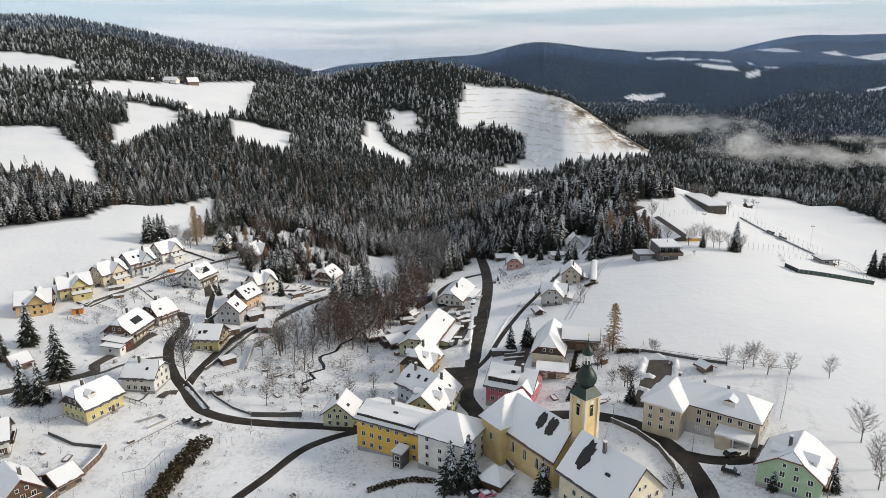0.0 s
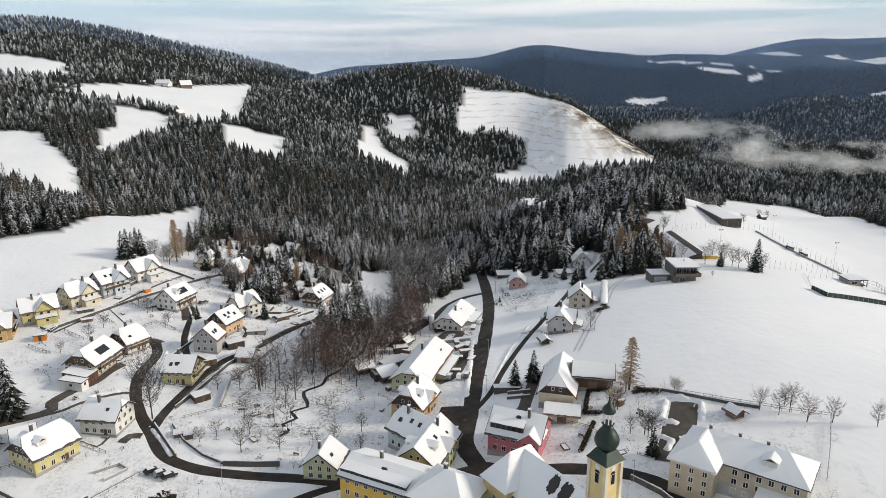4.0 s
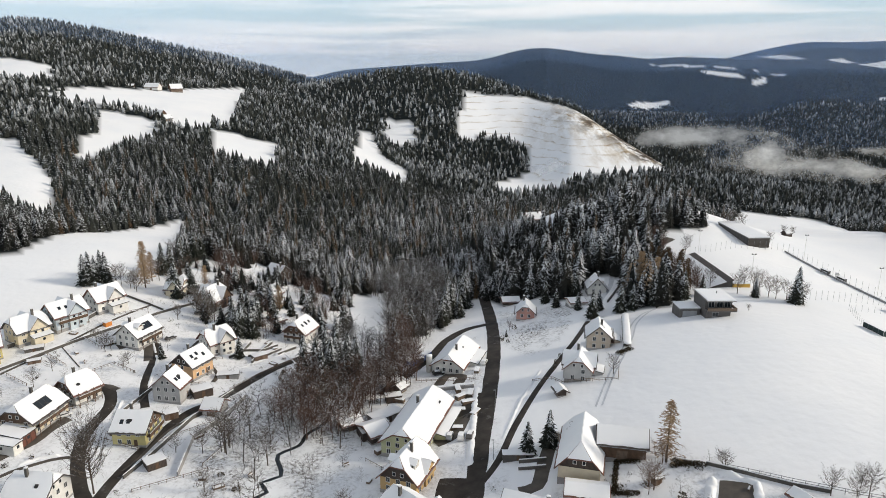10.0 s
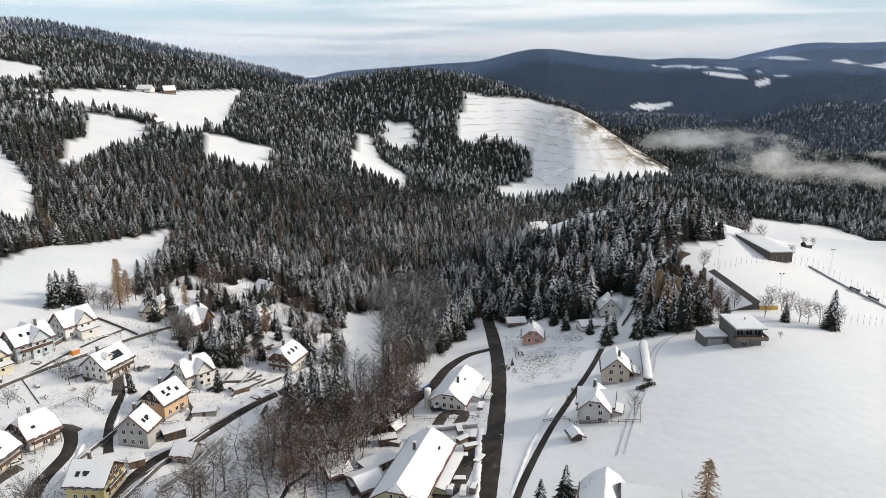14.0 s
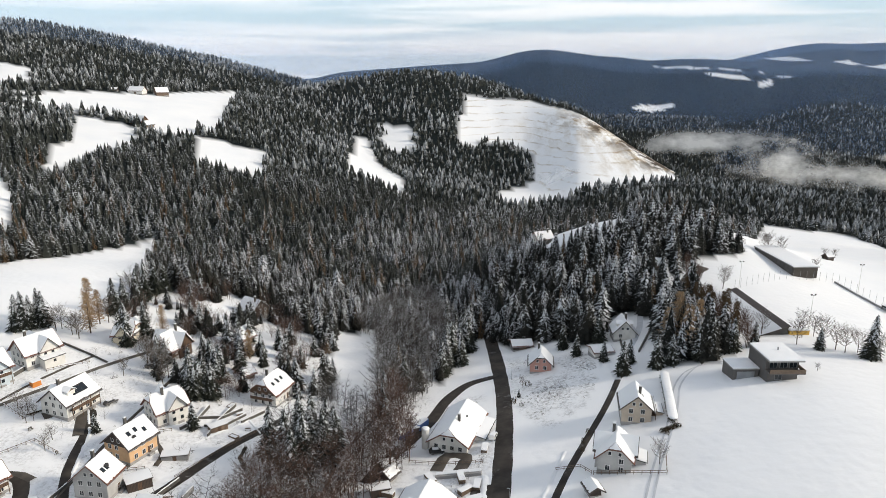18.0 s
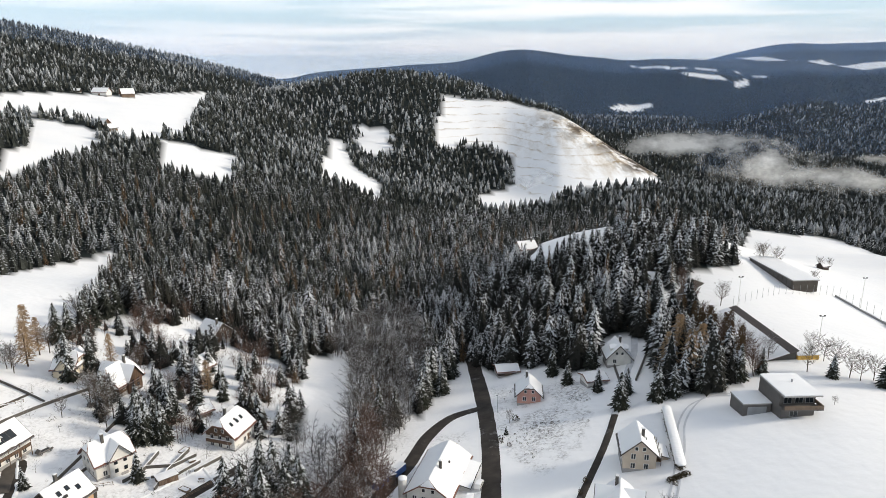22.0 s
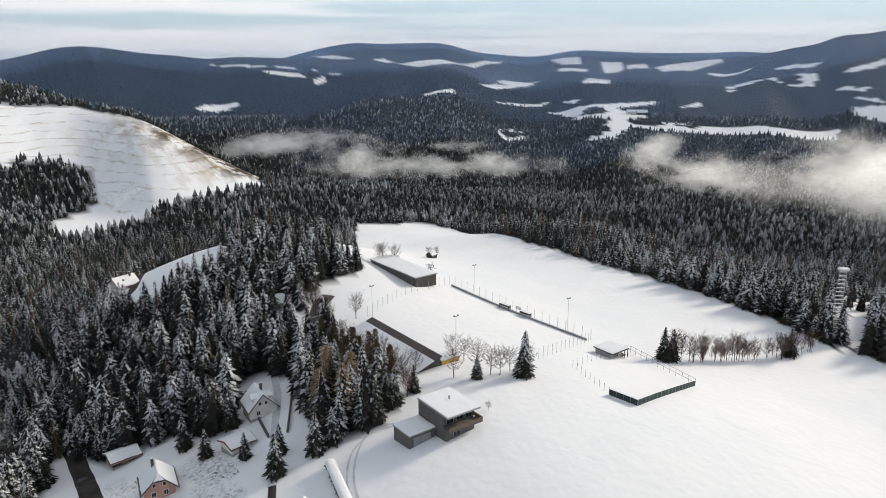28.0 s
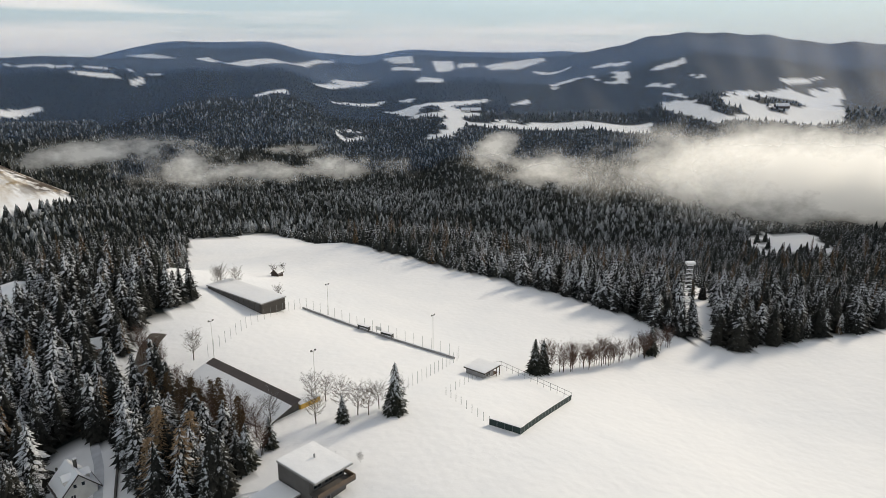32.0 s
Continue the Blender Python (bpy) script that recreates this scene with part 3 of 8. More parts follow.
def spruce_shape(tiers, points, seed, width=0.2, low=0.06, inner=True, fine=True, wide=0.15):
    """One near spruce, a metre high: single drooping sprays round a dark core."""
    rnd = random.Random(seed)
    v, f = [], []
    for i in range(tiers):
        u = i / tiers
        base = low + (0.96 - low) * u
        reach = width * (1 - u) ** 0.72 + 0.012
        n = max(4, int(points * (1 - 0.45 * u)))
        turn = rnd.random() * 6.28
        for k in range(n):
            a = turn + 6.283 * k / n + rnd.uniform(-0.25, 0.25)
            o = reach * rnd.uniform(0.62, 1.2)
            wd = (wide if fine else 0.17) * o + 0.006
            ca, sa = math.cos(a), math.sin(a)
            zi = base + 0.06 + rnd.uniform(-0.015, 0.015)
            zo = base - 0.035 * (1 - u) + rnd.uniform(-0.015, 0.015)
            zm = (zi + zo) / 2 + 0.012
            c = len(v)
            v += [(0.1 * o * ca, 0.1 * o * sa, zi), (0.6 * o * ca - wd * sa, 0.6 * o * sa + wd * ca, zm - 0.016), (o * ca, o * sa, zo), (0.6 * o * ca + wd * sa, 0.6 * o * sa - wd * ca, zm - 0.016), (0.55 * o * ca, 0.55 * o * sa, zm)]
            if fine:
                f += [(c, c + 1, c + 4), (c + 4, c + 1, c + 2), (c, c + 4, c + 3), (c + 4, c + 2, c + 3)]
            else:
                v.pop()
                f += [(c, c + 1, c + 2), (c, c + 2, c + 3)]
    if inner:
        c = len(v)
        v.append((0, 0, 0.97))
        for k in range(5):
            v.append((0.72 * width * math.cos(1.2566 * k), 0.72 * width * math.sin(1.2566 * k), 0.02))
        f += [(c, c + 1 + k, c + 1 + (k + 1) % 5) for k in range(5)]
    return np.array(v, float), np.array(f, int)


def bare_tree_shape(seed, limbs=12, twigs=9, broad=0.30, start=0.25):
    """One leafless tree, a metre high: a forked trunk, curved limbs and a haze of fine twigs."""
    rnd = random.Random(seed)
    v, f = [], []

    def stick(a, b, ra, rb):
        a, b = Vector(a), Vector(b)
        side = (b - a).cross(Vector((0.3, 0.8, 0.1))).normalized()
        up = (b - a).cross(side).normalized()
        c = len(v)
        for k in range(3):
            d = side * math.cos(2.09 * k) + up * math.sin(2.09 * k)
            v.extend([tuple(a + d * ra), tuple(b + d * rb)])
        for k in range(3):
            p, q = c + 2 * k, c + 2 * ((k + 1) % 3)
            f.extend([(p, q, q + 1), (p, q + 1, p + 1)])

    def twig(a, b, r):
        a, b = Vector(a), Vector(b)
        side = (b - a).cross(Vector((rnd.uniform(-1, 1), rnd.uniform(-1, 1), rnd.uniform(-1, 1)))).normalized() * r
        c = len(v)
        v.extend([tuple(a + side), tuple(a - side), tuple(b)])
        f.append((c, c + 1, c + 2))

    fork = Vector((rnd.uniform(-0.05, 0.05), rnd.uniform(-0.05, 0.05), rnd.uniform(0.4, 0.55)))
    top = fork + Vector((rnd.uniform(-0.08, 0.08), rnd.uniform(-0.08, 0.08), 0.40))
    stick((0, 0, -0.04), fork, 0.011, 0.008)
    stick(fork, top, 0.008, 0.002)
    for i in range(limbs):
        u = start + (0.97 - start) * (i + rnd.random()) / limbs
        a = i * 2.4 + rnd.uniform(-0.6, 0.6)
        n = broad * (math.sin(math.pi * min(1, 0.28 + 0.68 * (u - start) / (1 - start))) + 0.15) * rnd.uniform(0.7, 1.15)
        s = fork * (u / fork.z) if u < fork.z else fork.lerp(top, (u - fork.z) / (top.z - fork.z) * 0.97)
        rise = rnd.uniform(0.5, 1.5)
        m = s + Vector((n * 0.5 * math.cos(a), n * 0.5 * math.sin(a), n * 0.35 * rise))
        b = a + rnd.uniform(-0.5, 0.5)
        e = m + Vector((n * 0.5 * math.cos(b), n * 0.5 * math.sin(b), n * 0.75 * rise))
        stick(s, m, 0.0045, 0.003)
        stick(m, e, 0.003, 0.001)
        for k in range(twigs):
            w = rnd.uniform(0.2, 1.0)
            p = s.lerp(m, w * 2) if w < 0.5 else m.lerp(e, w * 2 - 1)
            d = a + rnd.uniform(-1.7, 1.7)
            q = (0.05 + 0.3 * n) * rnd.uniform(0.5, 1.2)
            t = p + Vector((q * 0.75 * math.cos(d), q * 0.75 * math.sin(d), q * rnd.uniform(-0.1, 0.9)))
            twig(p, t, 0.0034)
            g = p.lerp(t, 0.5)
            d += rnd.choice((-0.8, 0.8))
            twig(g, g + Vector((q * 0.5 * math.cos(d), q * 0.5 * math.sin(d), q * rnd.uniform(0.0, 0.5))), 0.0026)
    return np.array(v, float), np.array(f, int)


def plant(shapes, x, y, height, spread, rng):
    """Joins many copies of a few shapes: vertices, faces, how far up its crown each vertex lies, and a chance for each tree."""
    vs, fs, ups, owns, at = [], [], [], [], 0
    kind = rng.integers(0, len(shapes), len(x))
    z = relief(x, y)
    for k, (sv, sf) in enumerate(shapes):
        s = np.where(kind == k)[0]
        if not len(s):
            continue
        t = rng.random(len(s)) * 6.283
        h, w = height[s], height[s] * spread[s]
        c, d = np.cos(t), np.sin(t)
        lean = rng.normal(0, 0.02, (2, len(s)))
        px = sv[None, :, 0] * (w * c)[:, None] - sv[None, :, 1] * (w * d)[:, None] + sv[None, :, 2] * (h * lean[0])[:, None] + x[s][:, None]
        py = sv[None, :, 0] * (w * d)[:, None] + sv[None, :, 1] * (w * c)[:, None] + sv[None, :, 2] * (h * lean[1])[:, None] + y[s][:, None]
        pz = sv[None, :, 2] * h[:, None] + z[s][:, None]
        vs.append(np.stack([px, py, pz], -1).reshape(-1, 3))
        fs.append((sf[None] + (np.arange(len(s)) * len(sv))[:, None, None] + at).reshape(-1, 3))
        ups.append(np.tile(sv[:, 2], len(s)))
        owns.append(np.repeat(rng.random(len(s)), len(sv)))
        at += len(s) * len(sv)
    return np.concatenate(vs), np.concatenate(fs), np.concatenate(ups), np.concatenate(owns)


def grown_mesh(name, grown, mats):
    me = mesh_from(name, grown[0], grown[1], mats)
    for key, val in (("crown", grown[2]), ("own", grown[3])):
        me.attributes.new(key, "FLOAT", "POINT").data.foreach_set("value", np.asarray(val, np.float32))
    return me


def scatter(r0, r1, cell, a0, a1, rng):
    """Jittered points over a sector of the valley, cell metres apart (a share of the distance if below 1)."""
    xs, ys, r = [], [], r0
    while r < r1:
        c = cell if cell >= 1 else cell * r
        n = max(1, int(radians(a1 - a0) * r / c))
        a = np.radians(a0) + (np.arange(n) + rng.random(n)) * c / r
        q = r + (rng.random(n) - 0.2) * c * 1.3
        xs.append(q * np.sin(a))
        ys.append(q * np.cos(a))
        r += c
    return np.concatenate(xs), np.concatenate(ys)


rng = np.random.default_rng(7)


def wood_stuff(name, label, r0, r1, cell, shapes, material, low, high, spread, a0=-42, a1=96, keep=None):
    x, y = scatter(r0, r1, cell, a0, a1, rng)
    ok = ~treeless(x, y)
    if keep is not None:
        ok &= keep(x, y)
    x, y = x[ok], y[ok]
    h = low + (high - low) * rng.random(len(x)) ** 0.8
    h *= np.where(rng.random(len(x)) < 0.12, 0.6, 1.0) * np.where((x < 25) & (np.hypot(x, y) < 480), 0.74, 1.0)
    grown = plant(shapes, x, y, h, spread * (0.8 + 0.4 * rng.random(len(x))), rng)
    return tagged(new(name, grown_mesh(name, grown, [material])), label, "trees", kind="stuff")


not_ravine = lambda x, y: ~inside(x, y, RAVINE) | ((y > 300) & (rng.random(len(x)) < 0.13))
near_shapes = [spruce_shape(13, 11, s, 0.225 + 0.014 * (s % 3), wide=0.17) for s in range(7)]
middle_shapes = [spruce_shape(7, 6, s, 0.2, 0.06, True, False) for s in range(6)]
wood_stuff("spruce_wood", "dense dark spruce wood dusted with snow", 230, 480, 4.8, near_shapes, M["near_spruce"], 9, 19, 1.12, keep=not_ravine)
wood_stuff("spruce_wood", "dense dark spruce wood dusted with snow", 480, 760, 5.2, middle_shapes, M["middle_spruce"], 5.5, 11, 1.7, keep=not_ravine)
wood_stuff("larch_wood", "rust-brown larches scattered through the spruce wood", 240, 700, 21.0, [spruce_shape(16, 6, s, 0.17, inner=False, fine=False) for s in range(4)], M["larch"], 12, 19, 1.0, keep=not_ravine)
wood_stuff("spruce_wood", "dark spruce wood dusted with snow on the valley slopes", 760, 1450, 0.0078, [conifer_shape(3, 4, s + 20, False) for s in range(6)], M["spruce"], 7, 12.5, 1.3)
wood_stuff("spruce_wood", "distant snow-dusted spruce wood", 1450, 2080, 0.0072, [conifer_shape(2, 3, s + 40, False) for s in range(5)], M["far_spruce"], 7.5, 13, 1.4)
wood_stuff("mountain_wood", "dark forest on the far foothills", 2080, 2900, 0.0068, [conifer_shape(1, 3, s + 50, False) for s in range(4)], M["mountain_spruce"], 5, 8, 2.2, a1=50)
bare_shapes = [bare_tree_shape(s, 13, 10, 0.22 + 0.03 * (s % 4), 0.2 + 0.05 * (s % 3)) for s in range(8)]
bx, by = scatter(180, 560, 3.6, -16, 6, rng)
ok = inside(bx, by, RAVINE) & ~inside(bx, by, GLADE) & (rng.random(len(bx)) < np.clip((by - 225) / 70, 0.22, 1))
bx, by = bx[ok], by[ok]
grown = plant(bare_shapes, bx, by, 4 + 10 * rng.random(len(bx)) ** 1.6, 1.0 + 0.5 * rng.random(len(bx)), rng)
tagged(new("ravine_thicket", grown_mesh("ravine_thicket", grown, [M["alder"]])), "bare grey-brown alders and shrubs along the stream", "trees", kind="stuff")
bx, by = scatter(300, 560, 3.4, -16, 6, rng)
ok = inside(bx, by, RAVINE) & ~inside(bx, by, GLADE) & (by > 318)
bx, by = bx[ok], by[ok]
grown = plant(bare_shapes, bx, by, 5 + 7 * rng.random(len(bx)), 0.9 + 0.4 * rng.random(len(bx)), rng)
tagged(new("alder_stand", grown_mesh("alder_stand", grown, [M["alder"]])), "dense grey stand of bare alders in the ravine", "trees", kind="stuff")
# a russet stand of young trees on the bank below the spruces
RUSSET = ((-52.0, 251.4), (-48.0, 274.7), (-26.4, 275.8), (-14.7, 332.6), (-6.8, 278.7), (-15.1, 260.7), (-24.7, 241.7), (-38.1, 235.7))
bx, by = scatter(180, 420, 2.9, -16, 6, rng)
ok = inside(bx, by, RUSSET)
bx, by = bx[ok], by[ok]
russet_shapes = [bare_tree_shape(s + 30, 17, 13, 0.2, 0.25) for s in range(5)]
grown = plant(russet_shapes, bx, by, 6 + 7 * rng.random(len(bx)), 1.0 + 0.4 * rng.random(len(bx)), rng)
tagged(new("russet_thicket", grown_mesh("russet_thicket", grown, [M["russet"]])), "reddish-brown leafless thicket on the stream bank", "trees", kind="stuff")


# ---- building kit ----
MESHES = {}


def link_part(name, me, parent, label="", m=None):
    ob = new(name, me)
    ob.parent = parent
    if m is not None:
        ob.matrix_basis = m
    return tagged(ob, label)


def part(name, bm, material, parent, label="", m=None, smooth=False):
    me = bpy.data.meshes.new(name)
    bm.to_mesh(me)
    bm.free()
    me.materials.append(material)
    if smooth:
        for p in me.polygons:
            p.use_smooth = True
    return link_part(name, me, parent, label, m)


def thing(name, x, y, z, turn, label, category, group=""):
    ob = new(name)
    ob.empty_display_size = 0.5
    ob.matrix_basis = pose(x, y, z, 0, 0, turn)
    return tagged(ob, label, category, group)


def put_box(bm, x0, y0, z0, x1, y1, z1, bevel=0.0):
    """A box between two corners, added to bm."""
    r = bmesh.ops.create_cube(bm, size=1.0, matrix=Matrix.LocRotScale(((x0 + x1) / 2, (y0 + y1) / 2, (z0 + z1) / 2), None, (x1 - x0, y1 - y0, z1 - z0)))
    if bevel:
        edges = list({e for v in r["verts"] for e in v.link_edges})
        bmesh.ops.bevel(bm, geom=edges, offset=bevel, segments=1, affect="EDGES")
    return bm


def box(x0, y0, z0, x1, y1, z1, bevel=0.0):
    return put_box(bmesh.new(), x0, y0, z0, x1, y1, z1, bevel)


def solid(points, faces):
    bm = bmesh.new()
    vs = [bm.verts.new(p) for p in points]
    for f in faces:
        bm.faces.new([vs[i] for i in f])
    bmesh.ops.recalc_face_normals(bm, faces=bm.faces[:])
    return bm


def rod(bm, a, b, ra, rb, sides=6):
    a, b = Vector(a), Vector(b)
    q = (b - a).to_track_quat("Z", "Y").to_matrix().to_4x4()
    bmesh.ops.create_cone(bm, cap_ends=True, segments=sides, radius1=ra, radius2=rb, depth=(b - a).length, matrix=Matrix.Translation((a + b) / 2) @ q)
    return bm


def lathe(profile, sides=12):
    """A turned body from (radius, height) pairs."""
    bm = bmesh.new()
    rows = [[bm.verts.new((max(r, 0.003) * math.cos(6.2832 * k / sides), max(r, 0.003) * math.sin(6.2832 * k / sides), z)) for k in range(sides)] for r, z in profile]
    for a, b in zip(rows, rows[1:]):
        for k in range(sides):
            bm.faces.new((a[k], a[(k + 1) % sides], b[(k + 1) % sides], b[k]))
    bm.faces.new(rows[0][::-1])
    bm.faces.new(rows[-1])
    return bm


def snow_slab(p, q, r, s, thick, seed, ragged=0.25, nu=10, nv=6, clip=0.0, low_at=0.0):
    """Snow on a flat piece from p along q-p and down s-p: uneven top, crisp rims, a ragged lower edge.
    clip: share of the upper edge cut away at both ends, down to the share low_at of the slope."""
    p, q, r, s = map(Vector, (p, q, r, s))
    n = (q - p).cross(s - p).normalized()
    n = n if n.z > 0 else -n
    bm = bmesh.new()
    top, low = [], []
    for j in range(nv + 1):
        a, b = [], []
        v = j / nv
        c = clip * max(0.0, 1 - v / low_at) if low_at else 0.0
        for i in range(nu + 1):
            u = c + (1 - 2 * c) * i / nu
            w = v
            if j == nv:
                w += (noise.noise(Vector((i * 0.9, seed * 3.1, 0))) - 0.4) * ragged / max(0.5, (s - p).length)
            at = p.lerp(q, u).lerp(s.lerp(r, u), w)
            rim = i in (0, nu) or j == nv
            h = thick * (0.7 if rim else 1.0 + 0.35 * noise.noise(at * 0.7 + Vector((seed, 0, 0))))
            a.append(bm.verts.new(at + n * h))
            b.append(bm.verts.new(at))
        top.append(a)
        low.append(b)
    for j in range(nv):
        for i in range(nu):
            bm.faces.new((top[j][i], top[j][i + 1], top[j + 1][i + 1], top[j + 1][i]))
            bm.faces.new((low[j][i], low[j + 1][i], low[j + 1][i + 1], low[j][i + 1]))
    sides = []
    for j in range(nv):
        for i in (0, nu):
            sides.append(bm.faces.new((top[j][i], top[j + 1][i], low[j + 1][i], low[j][i])))
    for i in range(nu):
        for j in (0, nv):
            sides.append(bm.faces.new((top[j][i], top[j][i + 1], low[j][i + 1], low[j][i])))
    for face in sides:
        for e in face.edges:
            e.smooth = False
    bmesh.ops.recalc_face_normals(bm, faces=bm.faces[:])
    return bm


def window_mesh(w, h, style="frame"):
    """A window frame, its pane and its mullion, shared by all windows of that size."""
    key = ("window", w, h, style)
    if key not in MESHES:
        a, b, t = w / 2, h / 2, 0.1
        out = [(-a, -b), (a, -b), (a, b), (-a, b)]
        inn = [(-a + t, -b + t), (a - t, -b + t), (a - t, b - t), (-a + t, b - t)]
        pts = [(x, -0.09, z) for x, z in out + inn] + [(x, 0.03, z) for x, z in out + inn]
        faces = []
        for k in range(4):
            n = (k + 1) % 4
            faces += [(k, n, 4 + n, 4 + k), (8 + k, 12 + k, 12 + n, 8 + n), (k, 8 + k, 8 + n, n), (4 + k, 4 + n, 12 + n, 12 + k)]
        made = []
        for name, bm, mat in (("window", solid(pts, faces), style), ("pane", box(-a + t, -0.045, -b + t, a - t, -0.005, b - t), "glass"), ("mullion", box(-0.04, -0.08, -b + t, 0.04, -0.046, b - t), style)):
            me = bpy.data.meshes.new(name)
            bm.to_mesh(me)
            bm.free()
            me.materials.append(M[mat])
            made.append(me)
        MESHES[key] = tuple(made)
    return MESHES[key]


def add_window(parent, x, y, z, turn, w=1.1, h=1.3, style="frame"):
    a, g, mu = window_mesh(w, h, style)
    ob = link_part("window", a, parent, "", pose(x, y, z, 0, 0, turn))
    link_part("pane", g, ob, "dark window glass")
    if w > 1:
        link_part("mullion", mu, ob)


def add_shutters(parent, x, y, z, turn, w=1.1, h=1.3):
    for s in (-1, 1):
        m = pose(x, y, z, 0, 0, turn)
        part("shutter", box(s * (w / 2 + 0.28) - 0.24, -0.06, -h / 2, s * (w / 2 + 0.28) + 0.24, 0.0, h / 2), M["brown"], parent, "brown window shutter", m)


def chimney(parent, x, y, z, h=1.5, s=0.35):
    c = part("chimney", box(x - s, y - s, z - 1.2, x + s, y + s, z + h, 0.02), M["stone"], parent, "rendered chimney")
    part("chimney_cap", box(x - s - 0.1, y - s - 0.1, z + h, x + s + 0.1, y + s + 0.1, z + h + 0.12), M["concrete"], c)
    part("snow_cap", box(x - s - 0.06, y - s - 0.06, z + h + 0.12, x + s + 0.06, y + s + 0.06, z + h + 0.3, 0.06), M["snow"], c, "cap of snow")


def gable_roof(top, L, W, wall, roof, over, seed, tile="tile", ragged=0.3, cover=0.14, hip=0.0):
    """Two tiled slopes with their snow, ridge along x; hip: share of the roof's height cut back at the gables."""
    k = roof / (W / 2)
    ye, ze = W / 2 + over, wall - over * k
    xe, zr = L / 2, wall + roof
    hx = hip * roof * 0.75
    yc, zc = hip * roof / k, zr - hip * roof
    e = 0.16
    for s in (-1, 1):
        pts = [(-xe + hx, 0, zr), (xe - hx, 0, zr), (xe, s * yc, zc), (xe, s * ye, ze), (-xe, s * ye, ze), (-xe, s * yc, zc)] if hip else [(-xe, 0, zr), (xe, 0, zr), (xe, s * ye, ze), (-xe, s * ye, ze)]
        n = len(pts)
        low = [(a, b, c - 0.3) for a, b, c in pts]
        slope = part("roof_slope", solid(pts + low, [tuple(range(n)), tuple(range(2 * n - 1, n - 1, -1))] + [(m, n + m, n + (m + 1) % n, (m + 1) % n) for m in range(n)]), M[tile], top, "dark tiled roof slope")
        part("snow_cover", snow_slab((-xe + e, 0, zr + 0.01), (xe - e, 0, zr + 0.01), (xe - e, s * (ye - 0.22), ze + 0.22 * k + 0.01), (-xe + e, s * (ye - 0.22), ze + 0.22 * k + 0.01), cover, seed + s, ragged, 12, 8, hx / (2 * xe - 2 * e), round(8 * yc / ye) / 8 if hip else 0.0), M["snow"], slope, "uneven snow lying on the roof", smooth=True)
        part("gutter", rod(bmesh.new(), (-xe, s * (ye + 0.06), ze - 0.1), (xe, s * (ye + 0.06), ze - 0.1), 0.08, 0.08, 6), M["metal"], slope)
    if hip:
        for s in (-1, 1):
            pts = [(s * (xe - hx), 0, zr), (s * (xe + 0.02), -yc, zc), (s * (xe + 0.02), yc, zc)]
            low = [(a, b, c - 0.25) for a, b, c in pts]
            h = part("half_hip", solid(pts + low, [(0, 1, 2), (5, 4, 3), (0, 3, 4, 1), (1, 4, 5, 2), (2, 5, 3, 0)]), M[tile], top, "tiled half hip over the gable")
            part("snow_cover", snow_slab((s * (xe - hx), -0.05, zr + 0.02), (s * (xe - hx), 0.05, zr + 0.02), (s * (xe - 0.08), yc * 0.93, zc + 0.03), (s * (xe - 0.08), -yc * 0.93, zc + 0.03), cover, seed + 5 * s, 0.15, 6, 4), M["snow"], h, "snow on the half hip", smooth=True)


def hip_roof(top, L, W, wall, roof, over, seed, tile="tile", cover=0.14):
    xe, ye, ze = L / 2 + over, W / 2 + over, wall - 0.15
    ri = max(0.2, L / 2 - W / 2 * 0.85)
    zr = wall + roof
    for a, b, c, d in (((-ri, 0, zr), (ri, 0, zr), (xe, ye, ze), (-xe, ye, ze)), ((ri, 0, zr), (-ri, 0, zr), (-xe, -ye, ze), (xe, -ye, ze)),
                       ((ri, 0.01, zr), (ri, -0.01, zr), (xe, -ye, ze), (xe, ye, ze)), ((-ri, -0.01, zr), (-ri, 0.01, zr), (-xe, ye, ze), (-xe, -ye, ze))):
        pts = [a, b, c, d]
        low = [(p[0] * 0.985, p[1] * 0.985, p[2] - 0.22) for p in pts]
        slope = part("roof_slope", solid(pts + low, [(0, 1, 2, 3), (7, 6, 5, 4), (0, 4, 5, 1), (1, 5, 6, 2), (2, 6, 7, 3), (3, 7, 4, 0)]), M[tile], top, "dark tiled roof slope")
        up = lambda p: (p[0] * 0.99, p[1] * 0.99, p[2] + 0.012)
        part("snow_cover", snow_slab(up(a), up(b), up(c), up(d), cover, seed, 0.2), M["snow"], slope, "uneven snow lying on the roof", smooth=True)


def gable_walls(L, W, wall, roof, deep=1.5, hip=0.0):
    a, b = L / 2, W / 2
    if hip:
        y, z = b * hip, wall + roof * (1 - hip) - 0.25
        pts = [(-a, -b, -deep), (a, -b, -deep), (a, b, -deep), (-a, b, -deep), (-a, -b, wall), (a, -b, wall), (a, b, wall), (-a, b, wall), (-a, -y, z), (-a, y, z), (a, -y, z), (a, y, z)]
        return solid(pts, [(0, 3, 2, 1), (0, 1, 5, 4), (2, 3, 7, 6), (1, 2, 6, 11, 10, 5), (3, 0, 4, 8, 9, 7), (4, 5, 10, 8), (6, 7, 9, 11), (8, 10, 11, 9)])
    pts = [(-a, -b, -deep), (a, -b, -deep), (a, b, -deep), (-a, b, -deep), (-a, -b, wall), (a, -b, wall), (a, b, wall), (-a, b, wall), (-a, 0, wall + roof - 0.25), (a, 0, wall + roof - 0.25)]
    return solid(pts, [(0, 3, 2, 1), (0, 1, 5, 4), (2, 3, 7, 6), (1, 2, 6, 9, 5), (3, 0, 4, 8, 7), (4, 5, 9, 8), (6, 7, 8, 9)])


